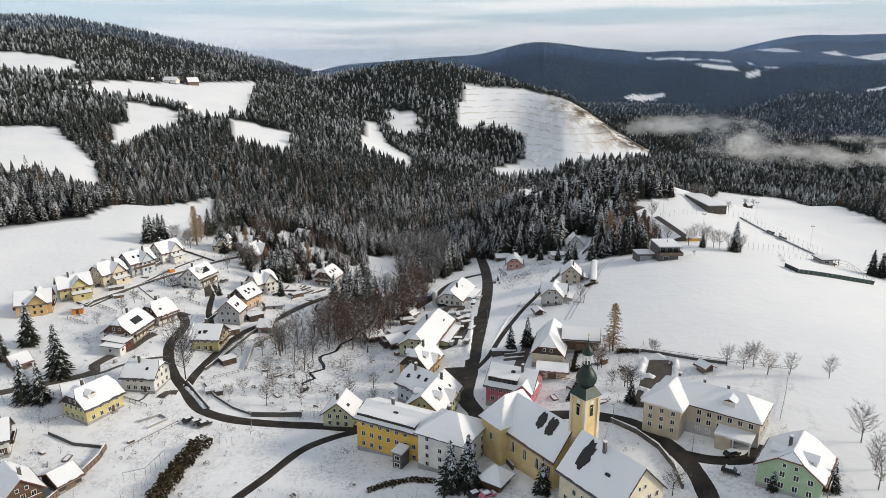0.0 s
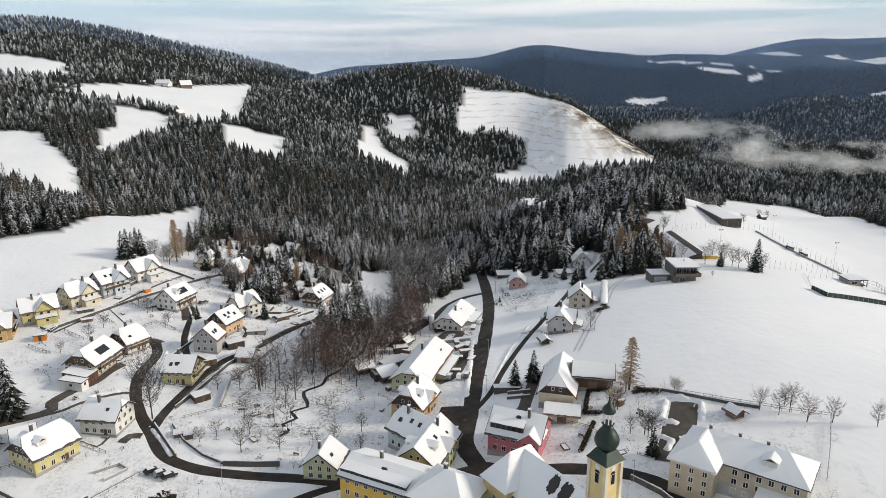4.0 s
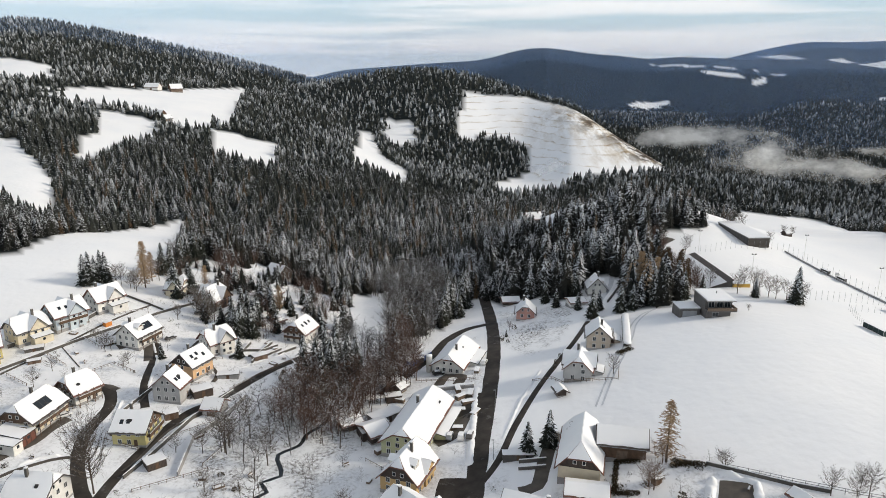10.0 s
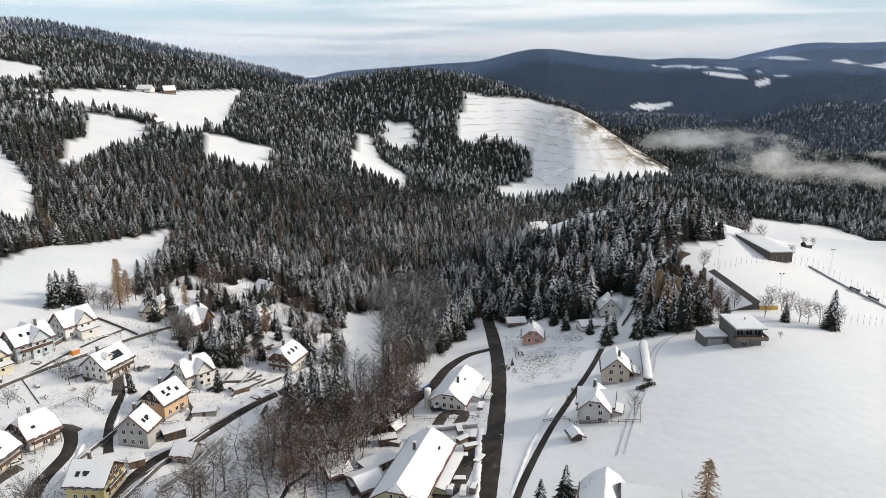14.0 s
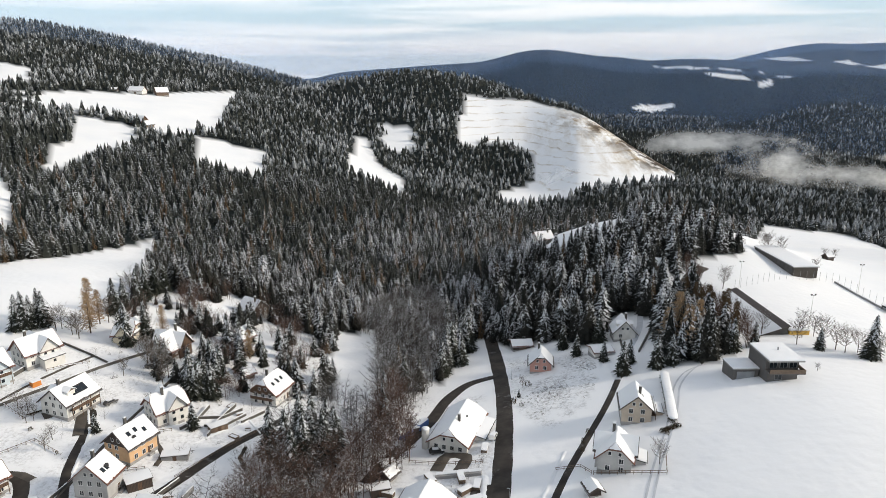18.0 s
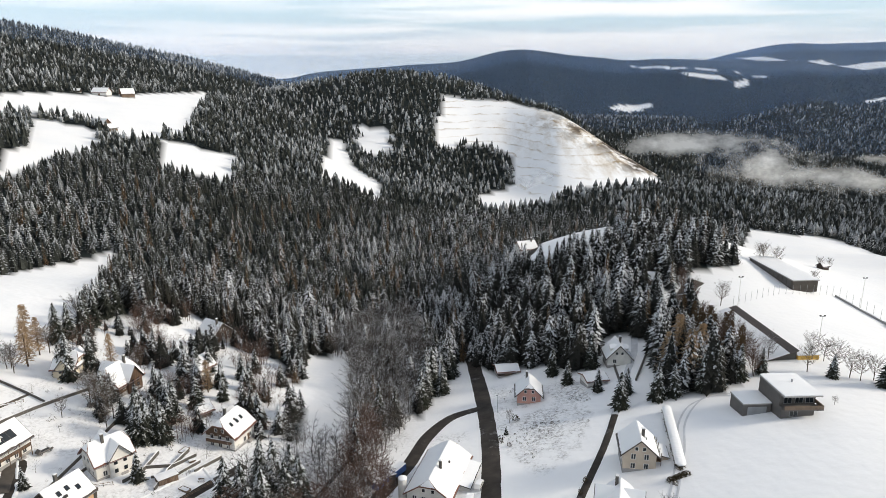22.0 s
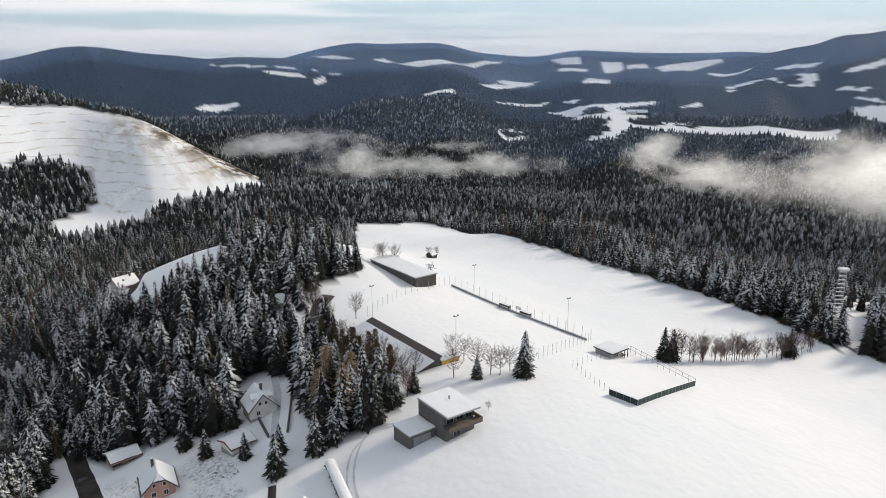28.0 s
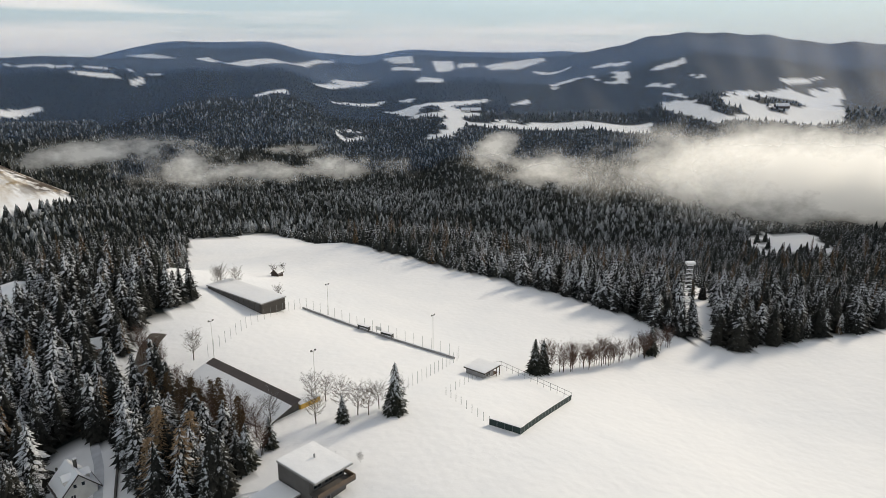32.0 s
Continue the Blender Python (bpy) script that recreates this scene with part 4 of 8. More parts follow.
def windows_round(top, L, W, wall, floors, style="frame", gable=True, shutters=False, gap=2.4, w=1.2, h=1.5, skip=0.1, roof=3.5, seed=0):
    rnd = random.Random(seed)
    per = wall / floors
    for fl in range(floors):
        z = per * fl + per * 0.55
        for side, length, off, turn in ((0, L, W / 2, 180), (1, L, W / 2, 0), (2, W, L / 2, 90), (3, W, L / 2, 270)):
            n = max(1, int((length - 1.2) / gap))
            for i in range(n):
                if rnd.random() < skip:
                    continue
                p = (i - (n - 1) / 2) * (length - 1.6) / max(n, 1)
                x, y = ((p, off) if side == 0 else (p, -off) if side == 1 else (off, p) if side == 2 else (-off, p))
                add_window(top, x, y, z, turn, w, h, style)
                if shutters and fl == 0:
                    add_shutters(top, x, y, z, turn, w, h)
    if gable and roof > 2.8:
        for x, turn in ((L / 2, 90), (-L / 2, 270)):
            for y in (-0.9, 0.9):
                add_window(top, x, y, wall + roof * 0.28, turn, 0.9, 1.1, style)


def balcony(top, L, W, z, end):
    """A wooden balcony across a gable end."""
    x = end * L / 2
    b = part("balcony", box(min(x, x + end * 1.2), -W * 0.42, z - 0.15, max(x, x + end * 1.2), W * 0.42, z), M["brown"], top, "brown wooden balcony")
    part("balustrade", box(x + end * 1.12 - 0.04, -W * 0.42, z, x + end * 1.12 + 0.04, W * 0.42, z + 0.95), M["brown"], b)
    part("handrail_snow", box(x + end * 1.12 - 0.09, -W * 0.42, z + 0.95, x + end * 1.12 + 0.09, W * 0.42, z + 1.07, 0.04), M["snow"], b, "snow on the handrail")


def dormer(top, x, side, W, wall, roof, width=2.6):
    """A small gabled dormer on one slope."""
    k = roof / (W / 2)
    y1 = side * W * 0.36
    z1 = wall + roof - abs(y1) * k
    hgt = 1.5
    d = part("dormer", box(x - width / 2, min(y1, side * 0.6), z1 - 0.6, x + width / 2, max(y1, side * 0.6), z1 + hgt), M["white"], top, "roof dormer")
    yf = y1 + side * 0.35
    for s in (-1, 1):
        part("dormer_snow", snow_slab((x, side * 0.2, z1 + hgt + 0.85), (x, yf, z1 + hgt + 0.85), (x + s * (width / 2 + 0.35), yf, z1 + hgt - 0.05), (x + s * (width / 2 + 0.35), side * 0.2, z1 + hgt - 0.05), 0.22, x, 0.1, 4, 3), M["snow"], d, "snow on the dormer roof", smooth=True)
    part("dormer_gable", solid([(x - width / 2, y1, z1 + hgt), (x + width / 2, y1, z1 + hgt), (x, y1, z1 + hgt + 0.8), (x - width / 2, y1 - side * 0.3, z1 + hgt), (x + width / 2, y1 - side * 0.3, z1 + hgt), (x, y1 - side * 0.3, z1 + hgt + 0.8)],
                               [(0, 1, 2), (5, 4, 3), (0, 3, 4, 1), (1, 4, 5, 2), (2, 5, 3, 0)]), M["brown"], d)
    a, g, mu = window_mesh(1.0, 1.0, "frame")
    ob = link_part("dormer_window", a, d, "", pose(x, y1 + side * 0.01, z1 + hgt * 0.5, 0, 0, 0 if side < 0 else 180))
    tagged(ob)


def bare_patch(top, px, py, rx, ry, W, wall, roof, name="bare_tiles", label="dark tiles where the snow has slid off"):
    """A ragged patch of uncovered tiles, lying on the slope at px, py."""
    k = math.copysign(roof / (W / 2), -py)
    bm = bmesh.new()
    rim = []
    for i in range(44):
        a = 6.2832 * i / 44
        c, d = math.cos(a), math.sin(a)
        q = (abs(c) ** 3.2 + abs(d) ** 3.2) ** (-1 / 3.2)
        r = q * (0.92 + 0.30 * noise.noise(Vector((c * 2.1 + px, d * 2.1 + py, 3))) + 0.22 * noise.noise(Vector((c * 7 + px, d * 7 + py, 9))))
        x, y = px + rx * r * c, py + ry * r * d
        rim.append((x, y, wall + roof + k * y + 0.36))
    up = [bm.verts.new(p) for p in rim]
    dn = [bm.verts.new((p[0], p[1], p[2] - 0.3)) for p in rim]
    bm.faces.new(up)
    bm.faces.new(dn[::-1])
    for i in range(44):
        bm.faces.new((up[i], dn[i], dn[(i + 1) % 44], up[(i + 1) % 44]))
    bmesh.ops.recalc_face_normals(bm, faces=bm.faces[:])
    part(name, bm, M["wet_tile"], top, label)


def gable_panel(top, e, l, W, wall, roof, hip, base, material, label):
    """Boards over the upper part of a gable wall."""
    a, b = e * (l / 2 + 0.07), e * (l / 2 - 0.1)
    half = lambda z: min(W / 2 - 0.1, W / 2 * (1 - (z - wall) / roof) - 0.1)
    if hip:
        z1 = wall + roof * (1 - hip) - 0.4
        rim = [(-half(max(base, wall)), base), (half(max(base, wall)), base), (half(z1), z1), (-half(z1), z1)]
    else:
        rim = [(-half(max(base, wall)), base), (half(max(base, wall)), base), (0, wall + roof - 0.4)]
    if base < wall:
        rim = [rim[0], rim[1], (half(wall), wall)] + rim[2:] + [(-half(wall), wall)]
    n = len(rim)
    pts = [(a, y, z) for y, z in rim] + [(b, y, z) for y, z in rim]
    part("gable_cladding", solid(pts, [tuple(range(n)), tuple(range(2 * n - 1, n - 1, -1))] + [(m, n + m, n + (m + 1) % n, (m + 1) % n) for m in range(n)]), M[material], top, label)
    for y in (-1.1, 1.1):
        add_window(top, a, y, max(base, wall) + min(1.0, roof * 0.3), 90 if e > 0 else 270, 0.9, 1.1)


def skylight(top, x, y, W, wall, roof, w=0.9, h=1.2, name="roof_window", label="dark roof window"):
    """A pane lying in the slope at x, y."""
    k = roof / (W / 2)
    tilt = math.degrees(math.atan(k))
    m = pose(x, y, wall + roof - abs(y) * k + 0.24, tilt if y < 0 else -tilt, 0, 0)
    b = part(name, box(-w / 2 - 0.08, -h / 2 - 0.08, -0.25, w / 2 + 0.08, h / 2 + 0.08, 0.0), M["flat_grey"], top, label, m)
    part("pane", box(-w / 2, -h / 2, 0.0, w / 2, h / 2, 0.02), M["glass"], b)


def eaves_balcony(top, l, W, z, side=-1):
    """A long boarded balcony under the eaves, on posts."""
    y0, y1 = side * W / 2, side * (W / 2 + 1.25)
    x0, x1 = -l * 0.42, l * 0.42
    b = part("balcony", box(x0, min(y0, y1), z - 0.15, x1, max(y0, y1), z), M["brown"], top, "long brown wooden balcony")
    part("balustrade", box(x0, y1 - 0.05, z, x1, y1 + 0.05, z + 0.95), M["brown"], b)
    part("handrail_snow", box(x0, y1 - 0.09, z + 0.95, x1, y1 + 0.09, z + 1.06, 0.03), M["snow"], b, "snow on the handrail")
    for i in range(4):
        x = x0 + (x1 - x0) * i / 3
        part("balcony_post", box(x - 0.07, y1 - 0.07, -0.5, x + 0.07, y1 + 0.07, z + 2.2), M["brown"], b)


def annex(top, x0, y0, x1, y1, h0, h1, material, seed, label="low annex under a snowy lean-to roof"):
    """A lean-to against the house: the roof falls from h0 at y0's side to h1 at y1's side."""
    a = part("annex", solid([(x0, y0, -1.2), (x1, y0, -1.2), (x1, y1, -1.2), (x0, y1, -1.2), (x0, y0, h0), (x1, y0, h0), (x1, y1, h1), (x0, y1, h1)],
                            [(0, 3, 2, 1), (0, 1, 5, 4), (1, 2, 6, 5), (2, 3, 7, 6), (3, 0, 4, 7), (4, 5, 6, 7)]), M[material], top, label)
    d = 0.4 if y1 > y0 else -0.4
    e = 0.4 if x1 > x0 else -0.4
    part("annex_roof", solid([(x0 - e, y0, h0 + 0.02), (x1 + e, y0, h0 + 0.02), (x1 + e, y1 + d, h1 - 0.08), (x0 - e, y1 + d, h1 - 0.08), (x0 - e, y0, h0 + 0.16), (x1 + e, y0, h0 + 0.16), (x1 + e, y1 + d, h1 + 0.06), (x0 - e, y1 + d, h1 + 0.06)],
                              [(0, 3, 2, 1), (0, 1, 5, 4), (1, 2, 6, 5), (2, 3, 7, 6), (3, 0, 4, 7), (4, 5, 6, 7)]), M["wet_tile"], a, "dark roof edge")
    part("snow_cover", snow_slab((x0 - e * 0.7, y0, h0 + 0.17), (x1 + e * 0.7, y0, h0 + 0.17), (x1 + e * 0.7, y1 + d * 0.7, h1 + 0.08), (x0 - e * 0.7, y1 + d * 0.7, h1 + 0.08), 0.16, seed, 0.2, 6, 4), M["snow"], a, "snow on the annex", smooth=True)
    xm, ym = (x0 + x1) / 2, (y0 + y1) / 2
    add = lambda x, y, t: link_part("annex_window", window_mesh(1.1, 1.1, "frame")[1], a, "dark window glass", pose(x, y, h1 * 0.55, 0, 0, t))
    add(xm, y1, 0 if y1 < y0 else 180)
    add(x1, ym, 90 if x1 > x0 else 270)


def house(name, x, y, turn, L, W, wall, roof, colour, opt, label):
    """A gabled or hipped house. opt: b balcony and boarded gables, c cross gable, d dormers, s plain, h hipped, k
    half-hipped, e eaves balcony, g dark gables, l annex at one end, a annex along the eaves, p panes for a dormer
    strip, v roof windows, n no windows."""
    z = gz_at(x, y)
    top = thing(name, x, y, z, turn, label, "house" if "n" not in opt else "building", "village houses")
    seed = x * 0.7 + y
    rnd = random.Random(int(seed * 10))
    over = 0.9
    l = L - 1.5
    hip = 0.62 if "n" in opt and "k" in opt else 0.4 if "k" in opt else 0.0
    if "h" in opt:
        part("outer_wall", box(-l / 2, -W / 2, -1.5, l / 2, W / 2, wall), M[colour], top)
        hip_roof(top, l, W, wall, roof, 0.7, seed)
    else:
        part("outer_wall", gable_walls(l, W, wall, roof, 1.5, hip), M[colour], top)
        gable_roof(top, L, W, wall, roof, over, seed, rnd.choice(("tile", "red_tile")), 0.35, 0.14, hip)
    part("plinth", box(-l / 2 - 0.06, -W / 2 - 0.06, -1.5, l / 2 + 0.06, W / 2 + 0.06, 0.45), M["concrete"], top, "grey plinth")
    floors = 3 if wall > 7.5 else 2 if wall > 3.9 else 1
    if "n" not in opt:
        windows_round(top, l, W, wall, floors, "frame", not set("hbgk") & set(opt), False, roof=roof, seed=int(seed))
    for e in (-1, 1):
        if "b" in opt:
            gable_panel(top, e, l, W, wall, roof, hip, wall * 0.82, "brown", "dark boarded gable")
            balcony(top, l, W, wall * 0.5 + 0.2, e)
        elif "g" in opt:
            gable_panel(top, e, l, W, wall, roof, hip, wall - 0.5, "dark", "dark brown boarded gable")
        elif "k" in opt and "n" not in opt:
            for yy in (-1.2, 1.2):
                add_window(top, e * l / 2, yy, wall + roof * 0.22, 90 if e > 0 else 270, 0.9, 1.1)
    if "e" in opt:
        eaves_balcony(top, l, W, wall * 0.5 + 0.1)
    if "l" in opt:
        annex(top, -l / 2 + 0.2, W * 0.25, -l / 2 - 5.5, -W * 0.55, 3.6, 2.6, "red_boards", seed)
        annex(top, -l / 2 - 5.6, W * 0.1, -l / 2 - 9.0, -W * 0.6, 2.8, 2.3, "white", seed + 2)
    if "a" in opt:
        annex(top, -l * 0.15, -W / 2 + 0.05, l * 0.42, -W / 2 - 3.4, 3.0, 2.4, colour, seed + 1)
    if "c" in opt:
        g = W * 0.62
        m = pose(l * 0.12, 0, 0, 0, 0, 90)
        sub = part("cross_wing", gable_walls(W + 1.6, g, wall, roof * 0.86), M[colour], top, "gabled cross wing", m)
        for s in (-1, 1):
            k2 = roof * 0.86 / (g / 2)
            h2, o = wall + roof * 0.86, W / 2 + 1.5
            pts = [(-o, 0, h2 + 0.08), (o, 0, h2 + 0.08), (o, s * (g / 2 + 0.6), wall - 0.6 * k2 + 0.08), (-o, s * (g / 2 + 0.6), wall - 0.6 * k2 + 0.08)]
            part("wing_roof", solid(pts + [(a, b, c - 0.2) for a, b, c in pts], [(0, 1, 2, 3), (7, 6, 5, 4), (0, 4, 5, 1), (1, 5, 6, 2), (2, 6, 7, 3), (3, 7, 4, 0)]), M["tile"], sub, "dark tiled wing roof")
            part("wing_snow", snow_slab((-o + 0.15, 0, h2 + 0.1), (o - 0.15, 0, h2 + 0.1), (o - 0.15, s * (g / 2 + 0.45), wall - 0.45 * k2 + 0.1), (-o + 0.15, s * (g / 2 + 0.45), wall - 0.45 * k2 + 0.1), 0.15, seed + 9 + s, 0.3, 8, 4), M["snow"], sub, "snow on the wing roof", smooth=True)
        for e, t in ((1, 90), (-1, 270)):
            for yy in (-1.2, 1.2):
                a, gm, mu = window_mesh(1.1, 1.3, "frame")
                link_part("wing_window", gm, sub, "dark window glass", pose(e * (W / 2 + 0.83), yy, wall * 0.72, 0, 0, t))
                link_part("wing_window", gm, sub, "dark window glass", pose(e * (W / 2 + 0.83), yy, wall * 0.25, 0, 0, t))
    if "d" in opt:
        for s in (-1, 1):
            dormer(top, -l * 0.2, s, W, wall, roof)
            if "dd" in opt:
                dormer(top, l * 0.22, s, W, wall, roof)
    if "p" in opt:
        # dark panes laid in the slope, standing in for a dormer's window strip
        for i in range(3):
            skylight(top, -l * 0.1 + i * 1.75, -W * 0.3, W, wall, roof, 1.65, 2.6, "dormer_strip_pane", "dark roof pane standing in for a dormer window strip")
    if "v" in opt:
        for i in range(rnd.choice((2, 3))):
            skylight(top, l * (-0.28 + 0.26 * i + rnd.uniform(-0.04, 0.04)), -W * rnd.uniform(0.2, 0.34), W, wall, roof)
    if "n" not in opt:
        chimney(top, l * rnd.uniform(-0.25, 0.3), W * 0.1 * rnd.choice((-1, 1)), wall + roof)
        dx = l * 0.2
        d = part("door", box(dx - 0.5, -W / 2 - 0.07, 0.1, dx + 0.5, -W / 2 + 0.02, 2.1, 0.01), M["brown"], top, "brown front door")
        part("door_step", box(dx - 0.9, -W / 2 - 1.0, -0.6, dx + 0.9, -W / 2 - 0.06, 0.1), M["concrete"], top)
        if "c" not in opt and rnd.random() < 0.75:
            bare_patch(top, l * rnd.uniform(-0.3, 0.3), -W * rnd.uniform(0.15, 0.4), rnd.uniform(0.3, 0.9), rnd.uniform(0.15, 0.4), W, wall, roof)
    else:
        part("barn_door", box(-1.3, -W / 2 - 0.08, 0.0, 1.3, -W / 2 + 0.02, min(2.6, wall * 0.85)), M["wood"], top, "boarded door")
    return top


ROAD_LINES = []


def strip(name, label, points, width, lift, material, soft=True, category="road", kind="structure"):
    """A band that follows the ground along a smooth line."""
    p = [Vector((*q, 0)) for q in points]
    line = []
    for i in range(len(p) - 1):
        a, b, c, d = p[max(i - 1, 0)], p[i], p[i + 1], p[min(i + 2, len(p) - 1)]
        n = max(2, int((c - b).length / 2.0))
        for k in range(n):
            u = k / n
            line.append(0.5 * ((2 * b) + (c - a) * u + (2 * a - 5 * b + 4 * c - d) * u * u + (3 * b - a - 3 * c + d) * u ** 3))
    line.append(p[-1])
    ROAD_LINES.extend((q.x, q.y, width) for q in line)
    rows = []
    n = 5
    for i, q in enumerate(line):
        t = (line[min(i + 1, len(line) - 1)] - line[max(i - 1, 0)]).normalized()
        s = Vector((-t.y, t.x, 0))
        w = width * (1 + (0.10 * noise.noise(q * 0.15) if soft else 0))
        for k in range(n):
            e = q + s * w * (k / (n - 1) - 0.5)
            rows.append((e.x, e.y))
    rows = np.array(rows)
    z = relief(rows[:, 0], rows[:, 1]) + lift
    edge = np.arange(len(rows)) % n
    z[(edge == 0) | (edge == n - 1)] -= lift * 1.6 if soft else 0.0
    v = np.column_stack([rows, z])
    i = (np.arange(len(line) - 1)[:, None] * n + np.arange(n - 1)[None]).ravel()
    f = np.stack([i, i + n, i + n + 1, i + 1], 1)
    return tagged(new(name, mesh_from(name, v, f, [material], True)), label, category, kind=kind)


# ---- roads and lanes ----
strip("road", "wet dark asphalt village road with slush at its edges", ((11, 172), (10, 183), (7, 194), (9, 211), (12, 233), (16, 261), (19, 286), (21, 309), (22, 338), (22, 368), (21, 395), (16, 432)), 6.2, 0.14, M["asphalt"])
strip("road", "wet asphalt side road to the sawmill", ((21, 336), (11, 332), (3, 319), (-3, 301), (-12, 283), (-19, 268)), 5.0, 0.17, M["asphalt"])
strip("road", "asphalt village loop road between snow banks", ((10, 182), (-4, 180), (-24, 181), (-38, 184), (-52, 186), (-66, 189), (-77, 195), (-85, 206), (-93, 217), (-99, 229), (-102, 240), (-102, 254), (-107, 264), (-113, 265)), 4.6, 0.16, M["asphalt"])
strip("road", "narrow asphalt lane climbing past the houses", ((-85, 206), (-85, 216), (-83, 231), (-78, 251), (-70, 263), (-60, 284), (-48, 303)), 3.8, 0.19, M["asphalt"])
strip("road", "asphalt lane curving up from below", ((-66, 128), (-54, 148), (-47, 159), (-40, 171), (-32, 177), (-24, 180)), 3.6, 0.18, M["asphalt"])
strip("road", "asphalt road past the church and school", ((10, 183), (19, 179), (31, 177), (43, 173), (52, 166), (58, 154), (60, 141), (58, 120)), 5.6, 0.2, M["asphalt"])
strip("road", "narrow lane between snowy fields", ((11, 213), (16, 222), (22, 238), (31, 258), (40, 275), (50, 294), (58, 312)), 2.4, 0.15, M["asphalt"])
strip("road", "snow-packed lane climbing into the wood", ((57, 310), (60, 316), (67, 334), (76, 354), (82, 372), (92, 392)), 2.8, 0.17, M["packed_snow"])
strip("yard", "bare brown earth bank behind the sports hall", ((120.4, 410.2), (112.3, 402.6), (104.3, 389.0), (100.8, 377.1)), 7.0, 0.25, M["yard"], category="bank")
strip("driveway", "dark cleared driveway", ((-91, 254), (-97, 268), (-101, 287), (-104, 296), (-109, 298)), 3.2, 0.2, M["asphalt"], category="driveway")
strip("driveway", "wet brown lane to the house with the boarded gable", ((-150, 196), (-121.0, 213.1), (-121.2, 219.9), (-118.6, 227.0), (-114.5, 233.7), (-113.0, 241.1), (-110.7, 246.3)), 4.6, 0.2, M["yard"], category="driveway")
strip("driveway", "narrow snowy wheel lane behind the white house", ((-119.9, 212.4), (-115.5, 215.6), (-112.4, 220.1), (-104.8, 226.0), (-99.0, 227.8)), 1.6, 0.2, M["yard"], category="driveway")
strip("driveway", "wet turning place below the white house", ((-101.7, 283.8), (-106.7, 295.9), (-111.0, 297.9), (-113.5, 294.4), (-116.2, 291.8)), 4.6, 0.22, M["yard"], category="driveway")
strip("driveway", "wet forecourt along the balcony house", ((-103.6, 263.6), (-109.4, 265.6), (-110.8, 260.1), (-113.0, 256.5), (-118.7, 258.5)), 3.4, 0.22, M["yard"], category="driveway")
strip("driveway", "bare grassy forecourt of the white house", ((-86.6, 204.0), (-90.0, 203.5), (-91.0, 200.2)), 3.4, 0.22, M["yard"], category="driveway")
strip("driveway", "wet path between the garden terraces", ((-87.4, 261.8), (-83.9, 268.9), (-81.7, 278.0), (-81.6, 288.3)), 1.8, 0.22, M["yard"], category="path")
strip("driveway", "curved wet drive past the orange house", ((-76.0, 272.6), (-76.2, 278.4), (-79.7, 283.2), (-82.0, 288.2)), 1.8, 0.22, M["yard"], category="path")
strip("driveway", "wet yard beside the barn", ((19.6, 207.1), (24.2, 208.3), (26.6, 215.2), (29.3, 223.3), (31.9, 229.9)), 4.5, 0.2, M["yard"], category="yard")
strip("driveway", "muddy yard of the sawmill", ((4.5, 267.6), (7.8, 277.3), (2.6, 279.3), (-0.5, 271.6)), 4.5, 0.2, M["yard"], category="yard")
strip("driveway", "muddy parking strip by the workshop", ((-1.2, 234.2), (4.1, 237.9), (6.9, 245.8), (11.2, 248.3)), 6.0, 0.2, M["yard"], category="yard")
strip("driveway", "wet lane behind the row of houses", ((-146.5, 268.8), (-136.1, 290.5), (-127.5, 311.0), (-118.1, 329.1)), 1.3, 0.2, M["yard"], category="path")
strip("driveway", "wet path beside the climbing lane wall", ((-94.1, 256.7), (-92.8, 283.5), (-90.0, 308.6), (-88.2, 336.0)), 1.3, 0.24, M["yard"], category="path")
strip("path", "trodden path through the gardens", ((-84.2, 222.2), (-82.3, 228.2), (-79.1, 243.2), (-71.5, 254.0)), 1.1, 0.2, M["yard"], category="path")
strip("path", "trodden path through the snow", ((-102.4, 200.1), (-96.9, 197.9), (-95.8, 201.5), (-95.1, 206.2)), 0.8, 0.2, M["yard"], category="path")
strip("path", "trodden path through the snow", ((-136.6, 291.5), (-122.3, 276.7)), 0.5, 0.2, M["yard"], category="path")
strip("driveway", "dark cleared yard entrance by the school", ((57, 153), (65, 148), (74, 147), (79, 152)), 4.5, 0.22, M["asphalt"], category="driveway")
strip("parking_area", "dark cleared gravel yard", ((68.4, 198.9), (65.0, 190.8), (61.7, 183.2)), 9.0, 0.2, M["yard"], category="yard")
strip("parking_area", "dark cleared gravel yard", ((61.6, 188.4), (58.6, 181.5), (55.4, 174.5)), 6.0, 0.21, M["yard"], category="yard")
strip("parking_area", "dark gravel yard of the workshop", ((8, 246), (12, 262)), 8.0, 0.2, M["asphalt"], category="yard")
strip("parking_area", "dark yard between the houses", ((2, 205), (4, 216)), 9.0, 0.17, M["asphalt"], category="yard")
strip("road", "asphalt road through the hollow in the wood", ((16, 430), (34, 462), (50, 491), (58, 499), (67, 515), (84, 580), (98, 639), (120, 704)), 5.5, 0.2, M["asphalt"])


